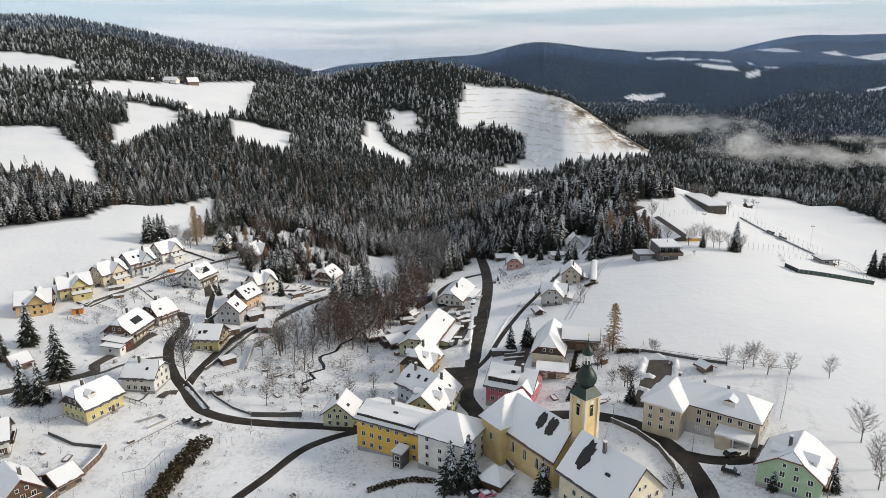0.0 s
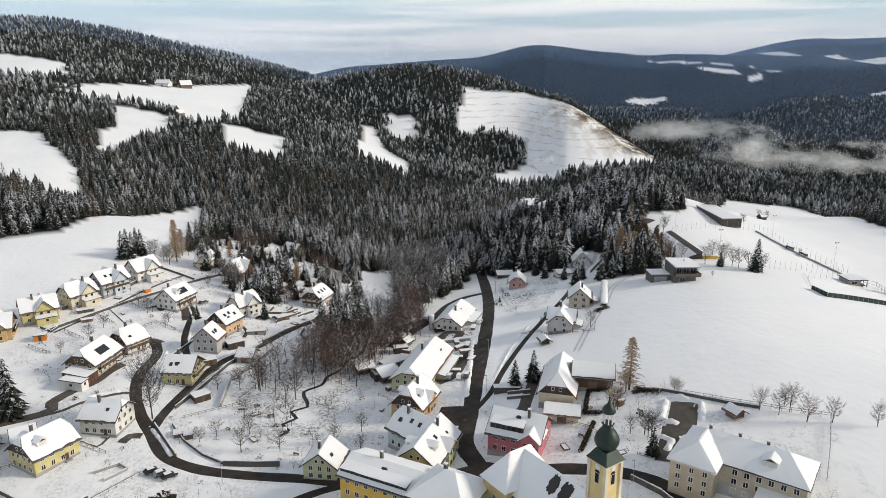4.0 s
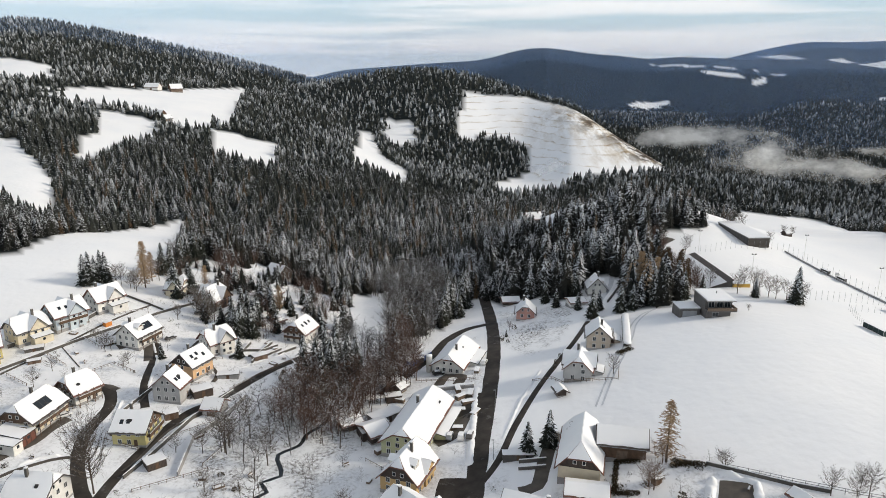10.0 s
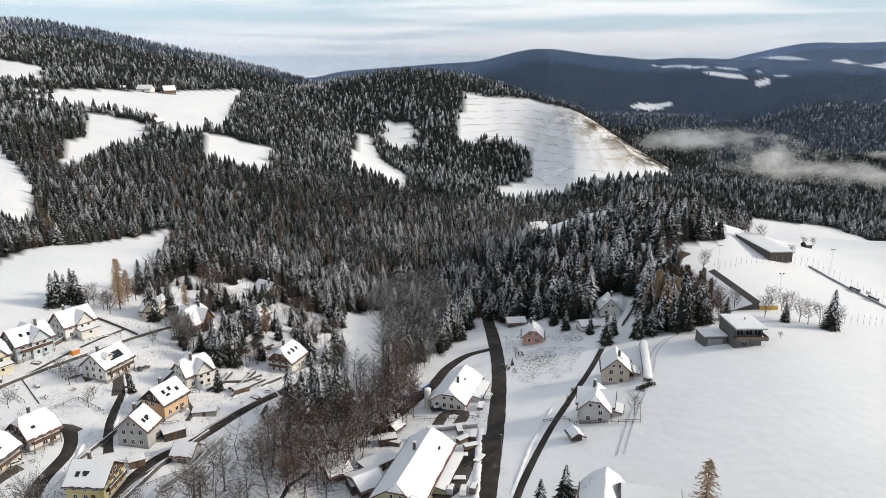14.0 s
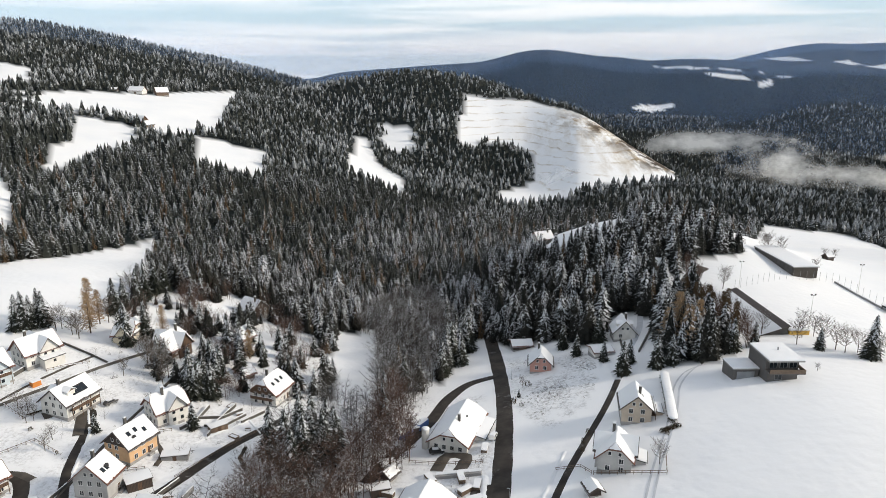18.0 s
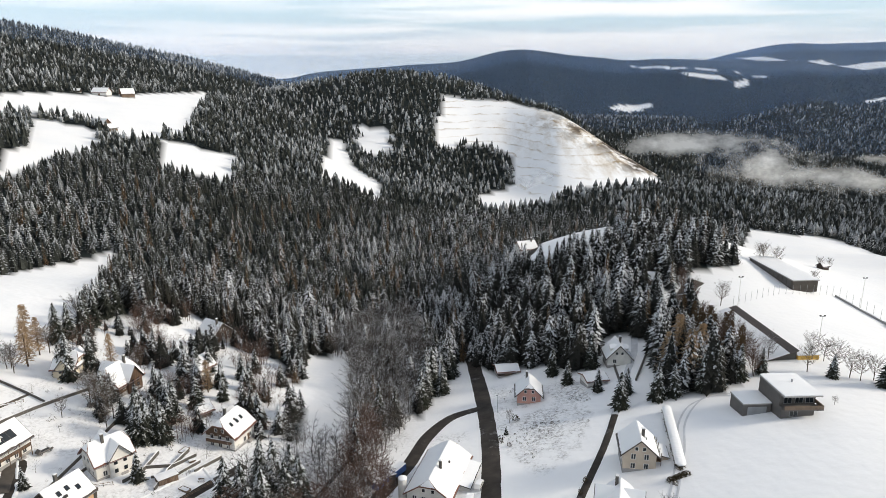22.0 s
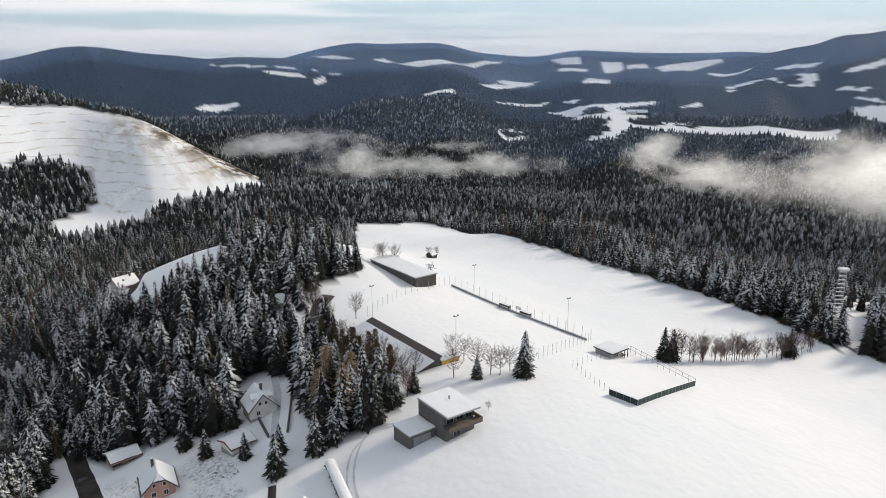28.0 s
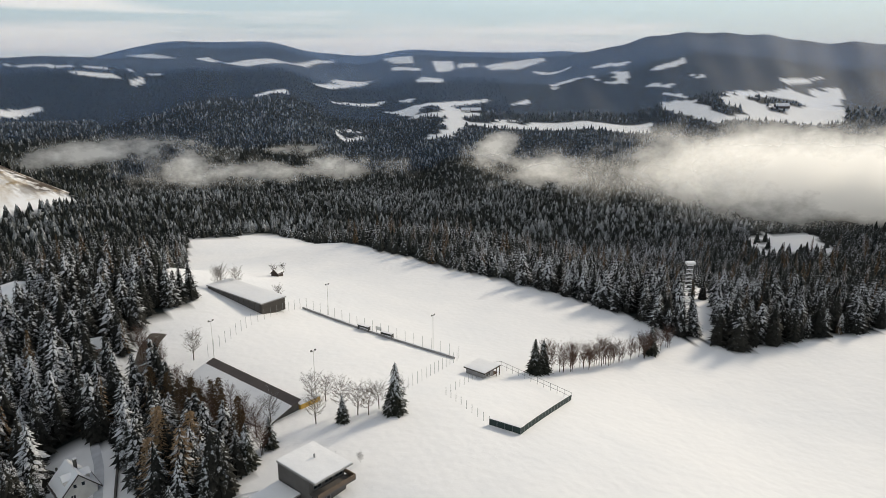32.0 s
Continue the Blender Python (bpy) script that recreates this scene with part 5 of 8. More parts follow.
# ---- houses ----
house("orange_house", -166.6, 265.5, 23, 14.0, 10.0, 5.2, 4.0, "ochre", "cb", "ochre rendered house with a gabled cross wing, roof under snow")
house("yellow_house", -158.5, 281.2, 36, 14.0, 10.0, 5.2, 4.0, "yellow", "ca", "yellow rendered house with a gabled cross wing, roof under snow")
house("beige_house", -150.0, 295.5, 56, 13.0, 10.0, 5.2, 4.2, "cream", "kca", "cream rendered house with half-hipped gables, roof under snow")
house("blue_house", -142.1, 306.9, 57, 14.0, 10.0, 5.8, 4.2, "pale_blue", "cev", "pale blue rendered house with a gabled cross wing, roof under snow")
house("white_house", -134.4, 322.6, 57, 13.0, 9.5, 5.0, 4.2, "white", "ca", "white rendered house with a gabled cross wing, roof under snow")
house("white_house", -110.5, 297.3, 70, 13.2, 10.0, 4.8, 4.0, "white", "edp", "white rendered house with a long balcony, roof under snow")
house("white_house", -113.2, 258.5, 58, 10.1, 10.0, 4.4, 4.2, "white", "kbe", "white rendered house with half-hipped gables, roof under snow")
house("brown_gabled_house", -119.0, 243.7, 81, 16.0, 11.0, 4.6, 4.4, "cream", "kbelp", "cream rendered house with half-hipped gables, roof under snow")
house("yellow_house", -86.6, 238.5, -4, 11.1, 10.0, 5.0, 3.6, "yellow", "bv", "yellow rendered house with wooden balconies, roof under snow")
house("white_house", -98.1, 208.2, -7, 12.3, 10.0, 5.4, 3.8, "white", "k", "white rendered house with half-hipped gables, roof under snow")
house("grey_house", -85.1, 260.9, 82, 8.1, 9.0, 5.8, 4.0, "grey", "v", "grey rendered house with roof windows, roof under snow")
house("orange_house", -84.4, 278.2, 66, 11.0, 9.0, 5.2, 3.8, "peach", "gv", "orange rendered house with dark boarded gables, roof under snow")
house("white_house", -82.1, 297.3, 46, 11.0, 9.0, 5.0, 4.0, "white", "ck", "white rendered house with a gabled cross wing, roof under snow")
house("shed", -69.4, 254.3, -9, 7.0, 6.0, 2.8, 2.0, "grey", "n", "grey rendered shed, roof under snow")
house("white_house", -55.1, 316.3, 71, 11.5, 9.5, 4.8, 4.2, "white", "kbv", "white rendered house with half-hipped gables, roof under snow")
house("white_house", -112.9, 342.9, -4, 8.3, 8.5, 4.0, 3.8, "cream", "ck", "cream rendered house with a gabled cross wing, roof under snow")
house("brown_house", -96.5, 338.9, 72, 12.0, 10.0, 3.6, 4.8, "brown", "kc", "brown timber-clad house with half-hipped gables, roof under snow")
house("dark_house", -82.3, 396.9, -35, 11.0, 9.0, 4.0, 4.0, "dark", "s", "dark timber-clad house with shutters, roof under snow")
house("white_house", -76.8, 359.4, 61, 8.0, 7.0, 3.4, 3.2, "white", "s", "white rendered house with shutters, roof under snow")
house("farmhouse", -7.7, 217.2, 68, 14.0, 10.0, 4.6, 5.4, "ochre", "kgd", "ochre rendered farmhouse with half-hipped gables, roof under snow")
house("workshop", -5.9, 241.8, 73, 30.0, 12.0, 4.4, 4.0, "lime", "ka", "pale green rendered workshop with half-hipped gables, roof under snow")
house("white_house", 5.9, 290.4, 72, 21.5, 11.0, 3.6, 3.8, "white", "ka", "white rendered house with half-hipped gables, roof under snow")
house("barn", 36.3, 215.8, -105, 20.5, 10.0, 4.2, 5.6, "cream", "nkg", "cream rendered barn, roof under snow")
house("barn_wing", 46.5, 216.6, -12, 13.0, 8.0, 4.6, 2.6, "brown", "ng", "brown boarded barn wing, roof under snow")
house("pink_inn", 21.5, 190.4, -23, 15.4, 12.0, 6.0, 4.2, "pink", "sv", "raspberry pink rendered inn with shutters, roof under snow")
house("pink_house", 36.3, 335.9, 83, 9.5, 7.4, 3.8, 3.6, "rose", "k", "rose pink rendered house with half-hipped gables, roof under snow")
house("white_house", 68.8, 349.9, 86, 9.4, 7.8, 3.6, 4.2, "white", "sd", "white rendered house with roof dormers, roof under snow")
house("beige_house", 55.0, 283.0, 80, 10.5, 7.8, 5.0, 3.5, "beige", "ea", "beige rendered house with a balcony and low annex, roof under snow")
house("grey_house", 44.4, 261.6, 73, 10.5, 8.0, 4.4, 3.8, "grey", "cka", "grey rendered house with a gabled cross wing, roof under snow")
house("parish_house", 37.1, 134.1, -56, 19.0, 14.0, 8.0, 7.0, "cream", "s", "cream rendered house with shutters, roof under snow")
house("long_hall", -12.2, 170.5, -27, 21.6, 12.0, 9.2, 2.4, "gold", "s", "golden yellow rendered hall with shutters, roof under snow")
house("yellow_house", -30.5, 186.9, 80, 10.0, 9.0, 4.4, 3.6, "lime", "s", "pale green rendered house with shutters, roof under snow")
house("yellow_house", -107.7, 191.7, 62, 14.1, 11.0, 5.2, 4.4, "yellow", "kgd", "yellow rendered house with half-hipped gables, roof under snow")
house("white_house", -5.7, 196.1, -43, 15.0, 11.0, 6.0, 4.2, "pale_blue", "kv", "pale blue rendered house with half-hipped gables, roof under snow")
house("lime_house", -3.1, 186.4, 69, 19.2, 11.0, 6.0, 4.4, "lime", "dv", "pale green rendered house with roof dormers, roof under snow")
house("green_house", 80.1, 138.0, 52, 14.0, 13.0, 5.6, 4.6, "mint", "kde", "mint green rendered house with half-hipped gables, roof under snow")
house("brown_house", -108.0, 151.2, -42, 12.7, 9.0, 5.0, 4.0, "brown", "b", "brown timber-clad house with wooden balconies, roof under snow")
house("shed", -100.2, 158.0, 58, 7.5, 8.0, 2.8, 2.0, "dark", "n", "dark timber-clad shed, roof under snow")
house("white_house", -123.8, 172.5, 25, 5.1, 9.0, 5.0, 4.0, "white", "b", "white rendered house with wooden balconies, roof under snow")
house("shed", -145.8, 217.8, 51, 7.1, 7.0, 2.8, 2.2, "dark", "n", "dark timber-clad shed, roof under snow")
house("shed", -18.8, 240.9, 35, 7.8, 8.0, 3.0, 1.5, "dark", "n", "dark timber-clad shed, roof under snow")
house("shed", -116.7, 197.6, 33, 7.1, 9.0, 4.0, 2.0, "dark", "n", "dark timber-clad shed, roof under snow")
house("annex", 34.6, 200.6, -12, 10.6, 6.0, 3.0, 1.2, "cream", "n", "cream rendered annex, roof under snow")
house("garden_shed", 78.5, 189.9, -66, 5.0, 3.0, 2.2, 0.9, "dark", "n", "dark timber-clad shed, roof under snow")
house("garden_shed", 36.8, 251.2, -79, 5.0, 2.6, 2.2, 0.8, "dark", "n", "dark timber-clad shed, roof under snow")
house("garage", 57.6, 336.9, 11, 8.0, 6.0, 2.5, 0.9, "white", "n", "white rendered garage, roof under snow")
house("carport", 32.6, 364.4, 7, 9.0, 6.0, 2.4, 1.2, "dark", "n", "dark timber-clad carport, roof under snow")
house("garden_shed", -66.6, 329.8, 45, 5.0, 3.0, 2.2, 1.0, "dark", "n", "dark timber-clad shed, roof under snow")
house("garden_shed", -13.0, 270.0, 57, 5.0, 3.0, 2.2, 1.0, "dark", "n", "dark timber-clad shed, roof under snow")
house("shed", -27.0, 247.0, 32, 7.3, 5.0, 2.6, 1.0, "dark", "n", "dark timber-clad shed, roof under snow")
house("farmhouse", 63.0, 521.0, 20, 12.0, 9.0, 3.5, 3.5, "white", "s", "white rendered farmhouse with shutters, roof under snow")
house("forest_hut", 42.0, 394.5, -27, 6.0, 5.0, 2.4, 2.0, "dark", "n", "dark timber-clad hut, roof under snow")
house("forest_hut", 52.4, 404.7, 2, 7.0, 5.0, 2.6, 2.2, "dark", "n", "dark timber-clad hut, roof under snow")
house("forest_hut", 100.3, 415.2, -17, 8.0, 6.0, 2.6, 2.4, "white", "n", "white rendered hut, roof under snow")
house("forest_hut", 44.8, 389.0, -20, 5.0, 4.0, 2.4, 1.6, "dark", "n", "dark timber-clad hut, roof under snow")

house("farmhouse", -376.0, 986.0, -8, 20.0, 11.0, 4.5, 4.5, "white", "n", "low farmhouse on the upper field, roof under snow")
house("barn", -352.0, 1000.0, 35, 16.0, 12.0, 5.0, 5.5, "wood", "n", "wooden farm barn on the upper field, roof under snow")
house("shed", -402.0, 981.0, 4, 9.0, 6.0, 2.6, 2.0, "dark", "n", "small dark field shed, roof under snow")
house("farmhouse", -303.0, 812.0, -20, 16.0, 10.0, 4.0, 5.0, "brown", "n", "brown farmhouse above the wood, roof under snow")
house("barn", -292.0, 806.0, 60, 10.0, 8.0, 3.4, 3.4, "wood", "n", "small wooden barn beside the farmhouse, roof under snow")
house("farmhouse", 1500.0, 1430.0, -40, 26.0, 14.0, 6.0, 6.0, "white", "n", "distant farmhouse on the plateau, roof under snow")
house("barn", 1525.0, 1415.0, -35, 30.0, 14.0, 6.0, 7.0, "dark", "n", "distant dark barn on the plateau, roof under snow")
house("barn", 1860.0, 720.0, -50, 34.0, 15.0, 6.0, 7.0, "dark", "n", "distant dark barn on the snowy slope, roof under snow")

# ---- church, clinic, hall ----
def church():
    x, y, turn = 25.0, 154.0, -55.5
    z = gz_at(x, y)
    c = thing("church", x, y, z, turn, "yellow baroque church with snowy roof and green onion tower", "church")
    L, W, wall, roof = 21.0, 12.0, 8.2, 7.2
    part("nave", gable_walls(L - 1, W, wall, roof), M["church"], c, "yellow rendered nave")
    gable_roof(c, L, W, wall, roof, 0.6, 4.2, "red_tile", 0.4)
    bare_patch(c, 1.2, -1.9, 1.3, 1.5, W, wall, roof)
    bare_patch(c, 4.8, -2.0, 1.5, 1.6, W, wall, roof)
    # west block with a hipped roof, higher than the nave
    m = pose(-L / 2 - 0.2, -1.0, 0)
    wb = part("west_block", box(-4, -7.2, -1.5, 4, 6, 9.4), M["church"], c, "yellow rendered front block", m)
    for a, b, e, d in (((0, 3, 15.6), (0, -3, 15.6), (4.5, -7.8, 9.2), (4.5, 6.6, 9.2)), ((0, -3, 15.6), (0, 3, 15.6), (-4.5, 6.6, 9.2), (-4.5, -7.8, 9.2)),
                       ((-0.01, -3, 15.6), (0.01, -3, 15.6), (4.5, -7.8, 9.2), (-4.5, -7.8, 9.2)), ((0.01, 3, 15.6), (-0.01, 3, 15.6), (-4.5, 6.6, 9.2), (4.5, 6.6, 9.2))):
        part("snow_cover", snow_slab(a, b, e, d, 0.25, 3.3, 0.2), M["snow"], wb, "snow on the hipped roof", smooth=True)
    for py in (-5, 0, 4):
        add_window(c, -L / 2 - 4.25, py, 4.5, 270, 1.0, 2.6)
    for s, t in ((-1, 0), (1, 180)):
        for px in (-4.5, 0.0, 4.5, 8.5):
            add_window(c, px, s * W / 2, 4.6, t, 1.2, 3.0)
        add_window(c, -L / 2, s * (7.2 if s < 0 else 6) + (-1.0), 5.6, t, 1.1, 2.2)
    part("cornice", box(-L / 2 + 0.4, -W / 2 - 0.15, wall - 0.75, L / 2 - 0.4, W / 2 + 0.15, wall - 0.5), M["white"], c, "white cornice band")
    # tower
    tx, ty = Matrix.Rotation(radians(-turn), 2) @ Vector((32.9 - x, 144.9 - y))
    s = 2.1
    tz = 24.2
    t = part("tower", box(-s, -s, -1.5, s, s, tz), M["church"], c, "square yellow bell tower", pose(tx, ty, 0))
    for a in (-1, 1):
        for b in (-1, 1):
            part("corner_pilaster", box(a * s - 0.35, b * s - 0.35, -1.5, a * s + 0.35, b * s + 0.35, tz - 0.3), M["cream"], t, "pale corner pilaster")
    part("cornice", box(-s - 0.45, -s - 0.45, tz - 0.3, s + 0.45, s + 0.45, tz + 0.1, 0.1), M["cream"], t)
    part("belt", box(-s - 0.12, -s - 0.12, 12.8, s + 0.12, s + 0.12, 13.1), M["cream"], t)
    skirt = solid([(-s - .6, -s - .6, tz + .1), (s + .6, -s - .6, tz + .1), (s + .6, s + .6, tz + .1), (-s - .6, s + .6, tz + .1), (-1.45, -1.45, tz + 2.2), (1.45, -1.45, tz + 2.2), (1.45, 1.45, tz + 2.2), (-1.45, 1.45, tz + 2.2)],
                  [(3, 2, 1, 0), (4, 5, 6, 7), (0, 1, 5, 4), (1, 2, 6, 5), (2, 3, 7, 6), (3, 0, 4, 7)])
    part("skirt_roof", skirt, M["copper"], t, "dark green copper skirt roof")
    o = part("onion_dome", lathe([(1.4, tz + 2.1), (1.9, tz + 2.7), (2.35, tz + 3.5), (2.45, tz + 4.3), (2.2, tz + 5.2), (1.6, tz + 6.1), (1.1, tz + 6.8), (0.95, tz + 7.6)], 16), M["copper"], t, "dark green copper onion dome", smooth=True)
    lz = tz + 7.6
    part("lantern_floor", lathe([(1.25, lz), (1.25, lz + 0.3)], 8), M["copper"], o)
    for k in range(8):
        a = k * math.pi / 4
        part("lantern_post", rod(bmesh.new(), (math.cos(a), math.sin(a), lz + 0.3), (math.cos(a), math.sin(a), lz + 2.5), 0.13, 0.13, 6), M["frame"], o, "white lantern post")
    part("small_dome", lathe([(1.3, lz + 2.5), (1.35, lz + 2.8), (1.15, lz + 3.5), (0.6, lz + 4.1), (0.25, lz + 4.6), (0.12, lz + 5.6), (0.04, lz + 6.4)], 10), M["copper"], o, "green copper cap", smooth=True)
    part("cross", put_box(put_box(bmesh.new(), -0.05, -0.05, lz + 6.3, 0.05, 0.05, lz + 7.6), -0.4, -0.04, lz + 6.95, 0.4, 0.04, lz + 7.05), M["gilt"], o, "gilt cross")
    for k in range(4):
        rot = pose(0, 0, 0, 0, 0, 90 * k)
        w, g, mu = window_mesh(1.2, 2.4, "cream")
        ob = link_part("sound_window", w, t, "arched belfry opening", rot @ pose(0, -s - 0.02, 20.6))
        arch = bmesh.new()
        bmesh.ops.create_cone(arch, cap_ends=True, segments=20, radius1=0.6, radius2=0.6, depth=0.12, matrix=Matrix.Translation((0, -s - 0.03, 21.8)) @ Matrix.Rotation(radians(90), 4, "X"))
        part("arch_head", arch, M["glass"], t, "dark rounded head of the belfry opening", rot)
        d = bmesh.new()
        bmesh.ops.create_circle(d, cap_ends=True, segments=20, radius=0.6, matrix=Matrix.Translation((0, -s - 0.06, 23.0)) @ Matrix.Rotation(radians(90), 4, "X"))
        part("clock_face", d, M["frame"], t, "round pale clock face", rot)
        link_part("tower_pane", g, t, "dark louvre", rot @ pose(0, -s - 0.02, 20.6))


def clinic():
    x, y, turn = 70.0, 163.5, -36.0
    z = gz_at(x, y)
    c = thing("school_building", x, y, z, turn, "sand-coloured three-storey school building with hipped snowy roof", "building")
    L, W, wall, roof = 27.0, 12.0, 7.3, 3.8
    part("main_block", box(-L / 2, -W / 2, -1.5, L / 2, W / 2, wall), M["school"], c, "sand rendered main block")
    part("plinth", box(-L / 2 - 0.08, -W / 2 - 0.08, -1.5, L / 2 + 0.08, W / 2 + 0.08, 2.2), M["grey"], c, "grey-green basement storey")
    hip_roof(c, L, W, wall, roof, 0.7, 11.0)
    wing = part("wing", box(-L / 2 - 0.3, -W / 2 - 5.0, -1.5, -L / 2 + 9.2, -W / 2 + 0.5, wall), M["school"], c, "projecting side wing")
    xa, xb, ya = -L / 2 - 1.0, -L / 2 + 9.9, -W / 2 - 5.7
    xm = (xa + xb) / 2
    for p in (((xm, -W / 2 - 1.0, wall + roof - 0.1), (xm, 0, wall + roof - 0.1), (xb, 0, wall - 0.1), (xb, ya, wall - 0.1)), ((xm, 0, wall + roof - 0.1), (xm, -W / 2 - 1.0, wall + roof - 0.1), (xa, ya, wall - 0.1), (xa, 0, wall - 0.1)),
              ((xm - 0.02, -W / 2 - 1.0, wall + roof - 0.1), (xm + 0.02, -W / 2 - 1.0, wall + roof - 0.1), (xb, ya, wall - 0.1), (xa, ya, wall - 0.1))):
        part("snow_cover", snow_slab(*p, 0.25, 7.7, 0.2), M["snow"], wing, "snow on the wing roof", smooth=True)
    part("eaves_board", box(xa, ya, wall - 0.35, xb, 0, wall - 0.12), M["frame"], wing, "white eaves board")
    for fl in range(3):
        zz = 1.1 + fl * 2.3
        for i in range(6):
            add_window(c, -1.0 + i * 2.5, -W / 2, zz, 0, 1.2, 1.5)
        for i in range(9):
            add_window(c, -L / 2 + 2 + i * 2.9, W / 2, zz, 180, 1.2, 1.5)
        for i in range(3):
            add_window(c, L / 2, -3.5 + i * 3.5, zz, 90, 1.2, 1.5)
            add_window(c, -L / 2 + 1.6 + i * 2.9, -W / 2 - 5.0, zz, 0, 1.1, 1.4)
            add_window(c, -L / 2 - 0.3, -W / 2 - 3.5 + i * 3.6, zz, 270, 1.1, 1.4)
    pr = part("entrance_canopy", box(4.2, -W / 2 - 4.6, 3.2, 12.8, -W / 2, 3.5), M["frame"], c, "wide canopy over the entrance")
    part("canopy_snow", snow_slab((4.1, -W / 2, 3.95), (12.9, -W / 2, 3.95), (12.9, -W / 2 - 4.7, 3.55), (4.1, -W / 2 - 4.7, 3.55), 0.25, 2.2, 0.2), M["snow"], pr, "snow on the canopy", smooth=True)
    part("entrance_wall", box(4.4, -W / 2 - 4.3, -1.2, 8.0, -W / 2 + 0.1, 3.2), M["school"], pr)
    for px in (8.6, 12.5):
        part("canopy_post", box(px - 0.15, -W / 2 - 4.4, -1.2, px + 0.15, -W / 2 - 4.1, 3.2), M["frame"], pr)
    dormer(c, 5.5, -1, W, wall, roof, 3.0)
    for i, px in enumerate((-8.5, -2.0, 4.0)):
        chimney(c, px, 0.5, wall + roof - 0.4, 1.2, 0.3)
    part("sign_plate", box(9.0, -W / 2 - 0.06, 6.55, 12.4, -W / 2 + 0.01, 6.95), M["frame"], c, "pale lettering band on the wall")


def hip_house():
    """The tall white house at the end of the golden hall."""
    x, y, turn = 2.4, 160.5, -30.0
    z = gz_at(x, y)
    c = thing("apartment_house", x, y, z, turn, "tall white rendered house with half-hipped snowy roof", "house")
    L, W, wall, roof = 13.0, 13.5, 9.6, 4.4
    part("outer_wall", box(-L / 2, -W / 2, -1.5, L / 2, W / 2, wall), M["white"], c)
    hip_roof(c, L + 1, W, wall, roof, 0.6, 21.0)
    windows_round(c, L, W, wall, 4, "frame", False, False, 3.2, 1.1, 1.4, 0.05)
    chimney(c, -1.5, 0.8, wall + roof - 0.5, 1.4, 0.4)
    part("plinth", box(-L / 2 - 0.06, -W / 2 - 0.06, -1.5, L / 2 + 0.06, W / 2 + 0.06, 0.7), M["concrete"], c, "grey plinth")


def hall_porch():
    x, y, turn = -11.2, 160.6, -31.0
    z = gz_at(x, y)
    p = thing("stair_porch", x, y, z, turn, "grey glazed stair porch under a snowy roof", "porch")
    part("shaft", box(-1.4, -2.0, -1.2, 1.4, 1.6, 4.4), M["flat_grey"], p, "grey porch wall")
    part("roof_slab", box(-1.8, -2.5, 4.4, 1.8, 1.8, 4.6), M["metal"], p)
    part("snow_cover", snow_slab((-1.7, 1.7, 5.0), (1.7, 1.7, 5.0), (1.7, -2.4, 4.62), (-1.7, -2.4, 4.62), 0.2, 1.5, 0.1, 5, 4), M["snow"], p, "snow on the porch roof", smooth=True)
    for zz in (0.9, 3.0):
        add_window(p, 0, -2.0, zz, 0, 1.6, 1.4)
        add_window(p, -1.4, 0, zz, 270, 1.6, 1.4)


def pavilion():
    x, y = 12.6, 147.2
    p = thing("pavilion", x, y, gz_at(x, y), -35, "small brown timber pavilion with pyramid roof under snow", "pavilion")
    part("timber_wall", box(-2.7, -2.7, -0.8, 2.7, 2.7, 2.4), M["brown"], p, "brown boarded wall")
    hip_roof(p, 5.4, 5.4, 2.5, 2.9, 0.9, 31.0)


church()
clinic()
hip_house()
hall_porch()
pavilion()


def long_dormer(top, x0, x1, W, wall, roof, yf, h=1.6):
    """A low dormer with a row of panes along one slope, its roof falling flatter than the main one."""
    k = roof / (W / 2)
    z = lambda y: wall + roof - abs(y) * k
    zf = z(yf) + h
    yb = yf * 0.42
    pts = [(x0, yf, z(yf) - 0.3), (x1, yf, z(yf) - 0.3), (x1, yf, zf), (x0, yf, zf), (x0, yb, z(yb) - 0.1), (x1, yb, z(yb) - 0.1)]
    d = part("long_dormer", solid(pts, [(0, 1, 2, 3), (3, 2, 5, 4), (0, 3, 4), (1, 5, 2), (0, 4, 5, 1)]), M["dark"], top, "dark-framed long dormer")
    n = int((x1 - x0) / 1.3)
    for i in range(n):
        a = x0 + 0.2 + (x1 - x0 - 0.3) * i / n
        part("dormer_pane", box(a, yf - 0.06, z(yf) + 0.2, a + 1.0, yf - 0.01, zf - 0.25), M["glass"], d, "dark pane")
    part("dormer_snow", snow_slab((x0 - 0.1, yb, z(yb) + 0.16), (x1 + 0.1, yb, z(yb) + 0.16), (x1 + 0.1, yf - 0.25, zf + 0.02), (x0 - 0.1, yf - 0.25, zf + 0.02), 0.14, x0, 0.2), M["snow"], d, "snow on the dormer", smooth=True)


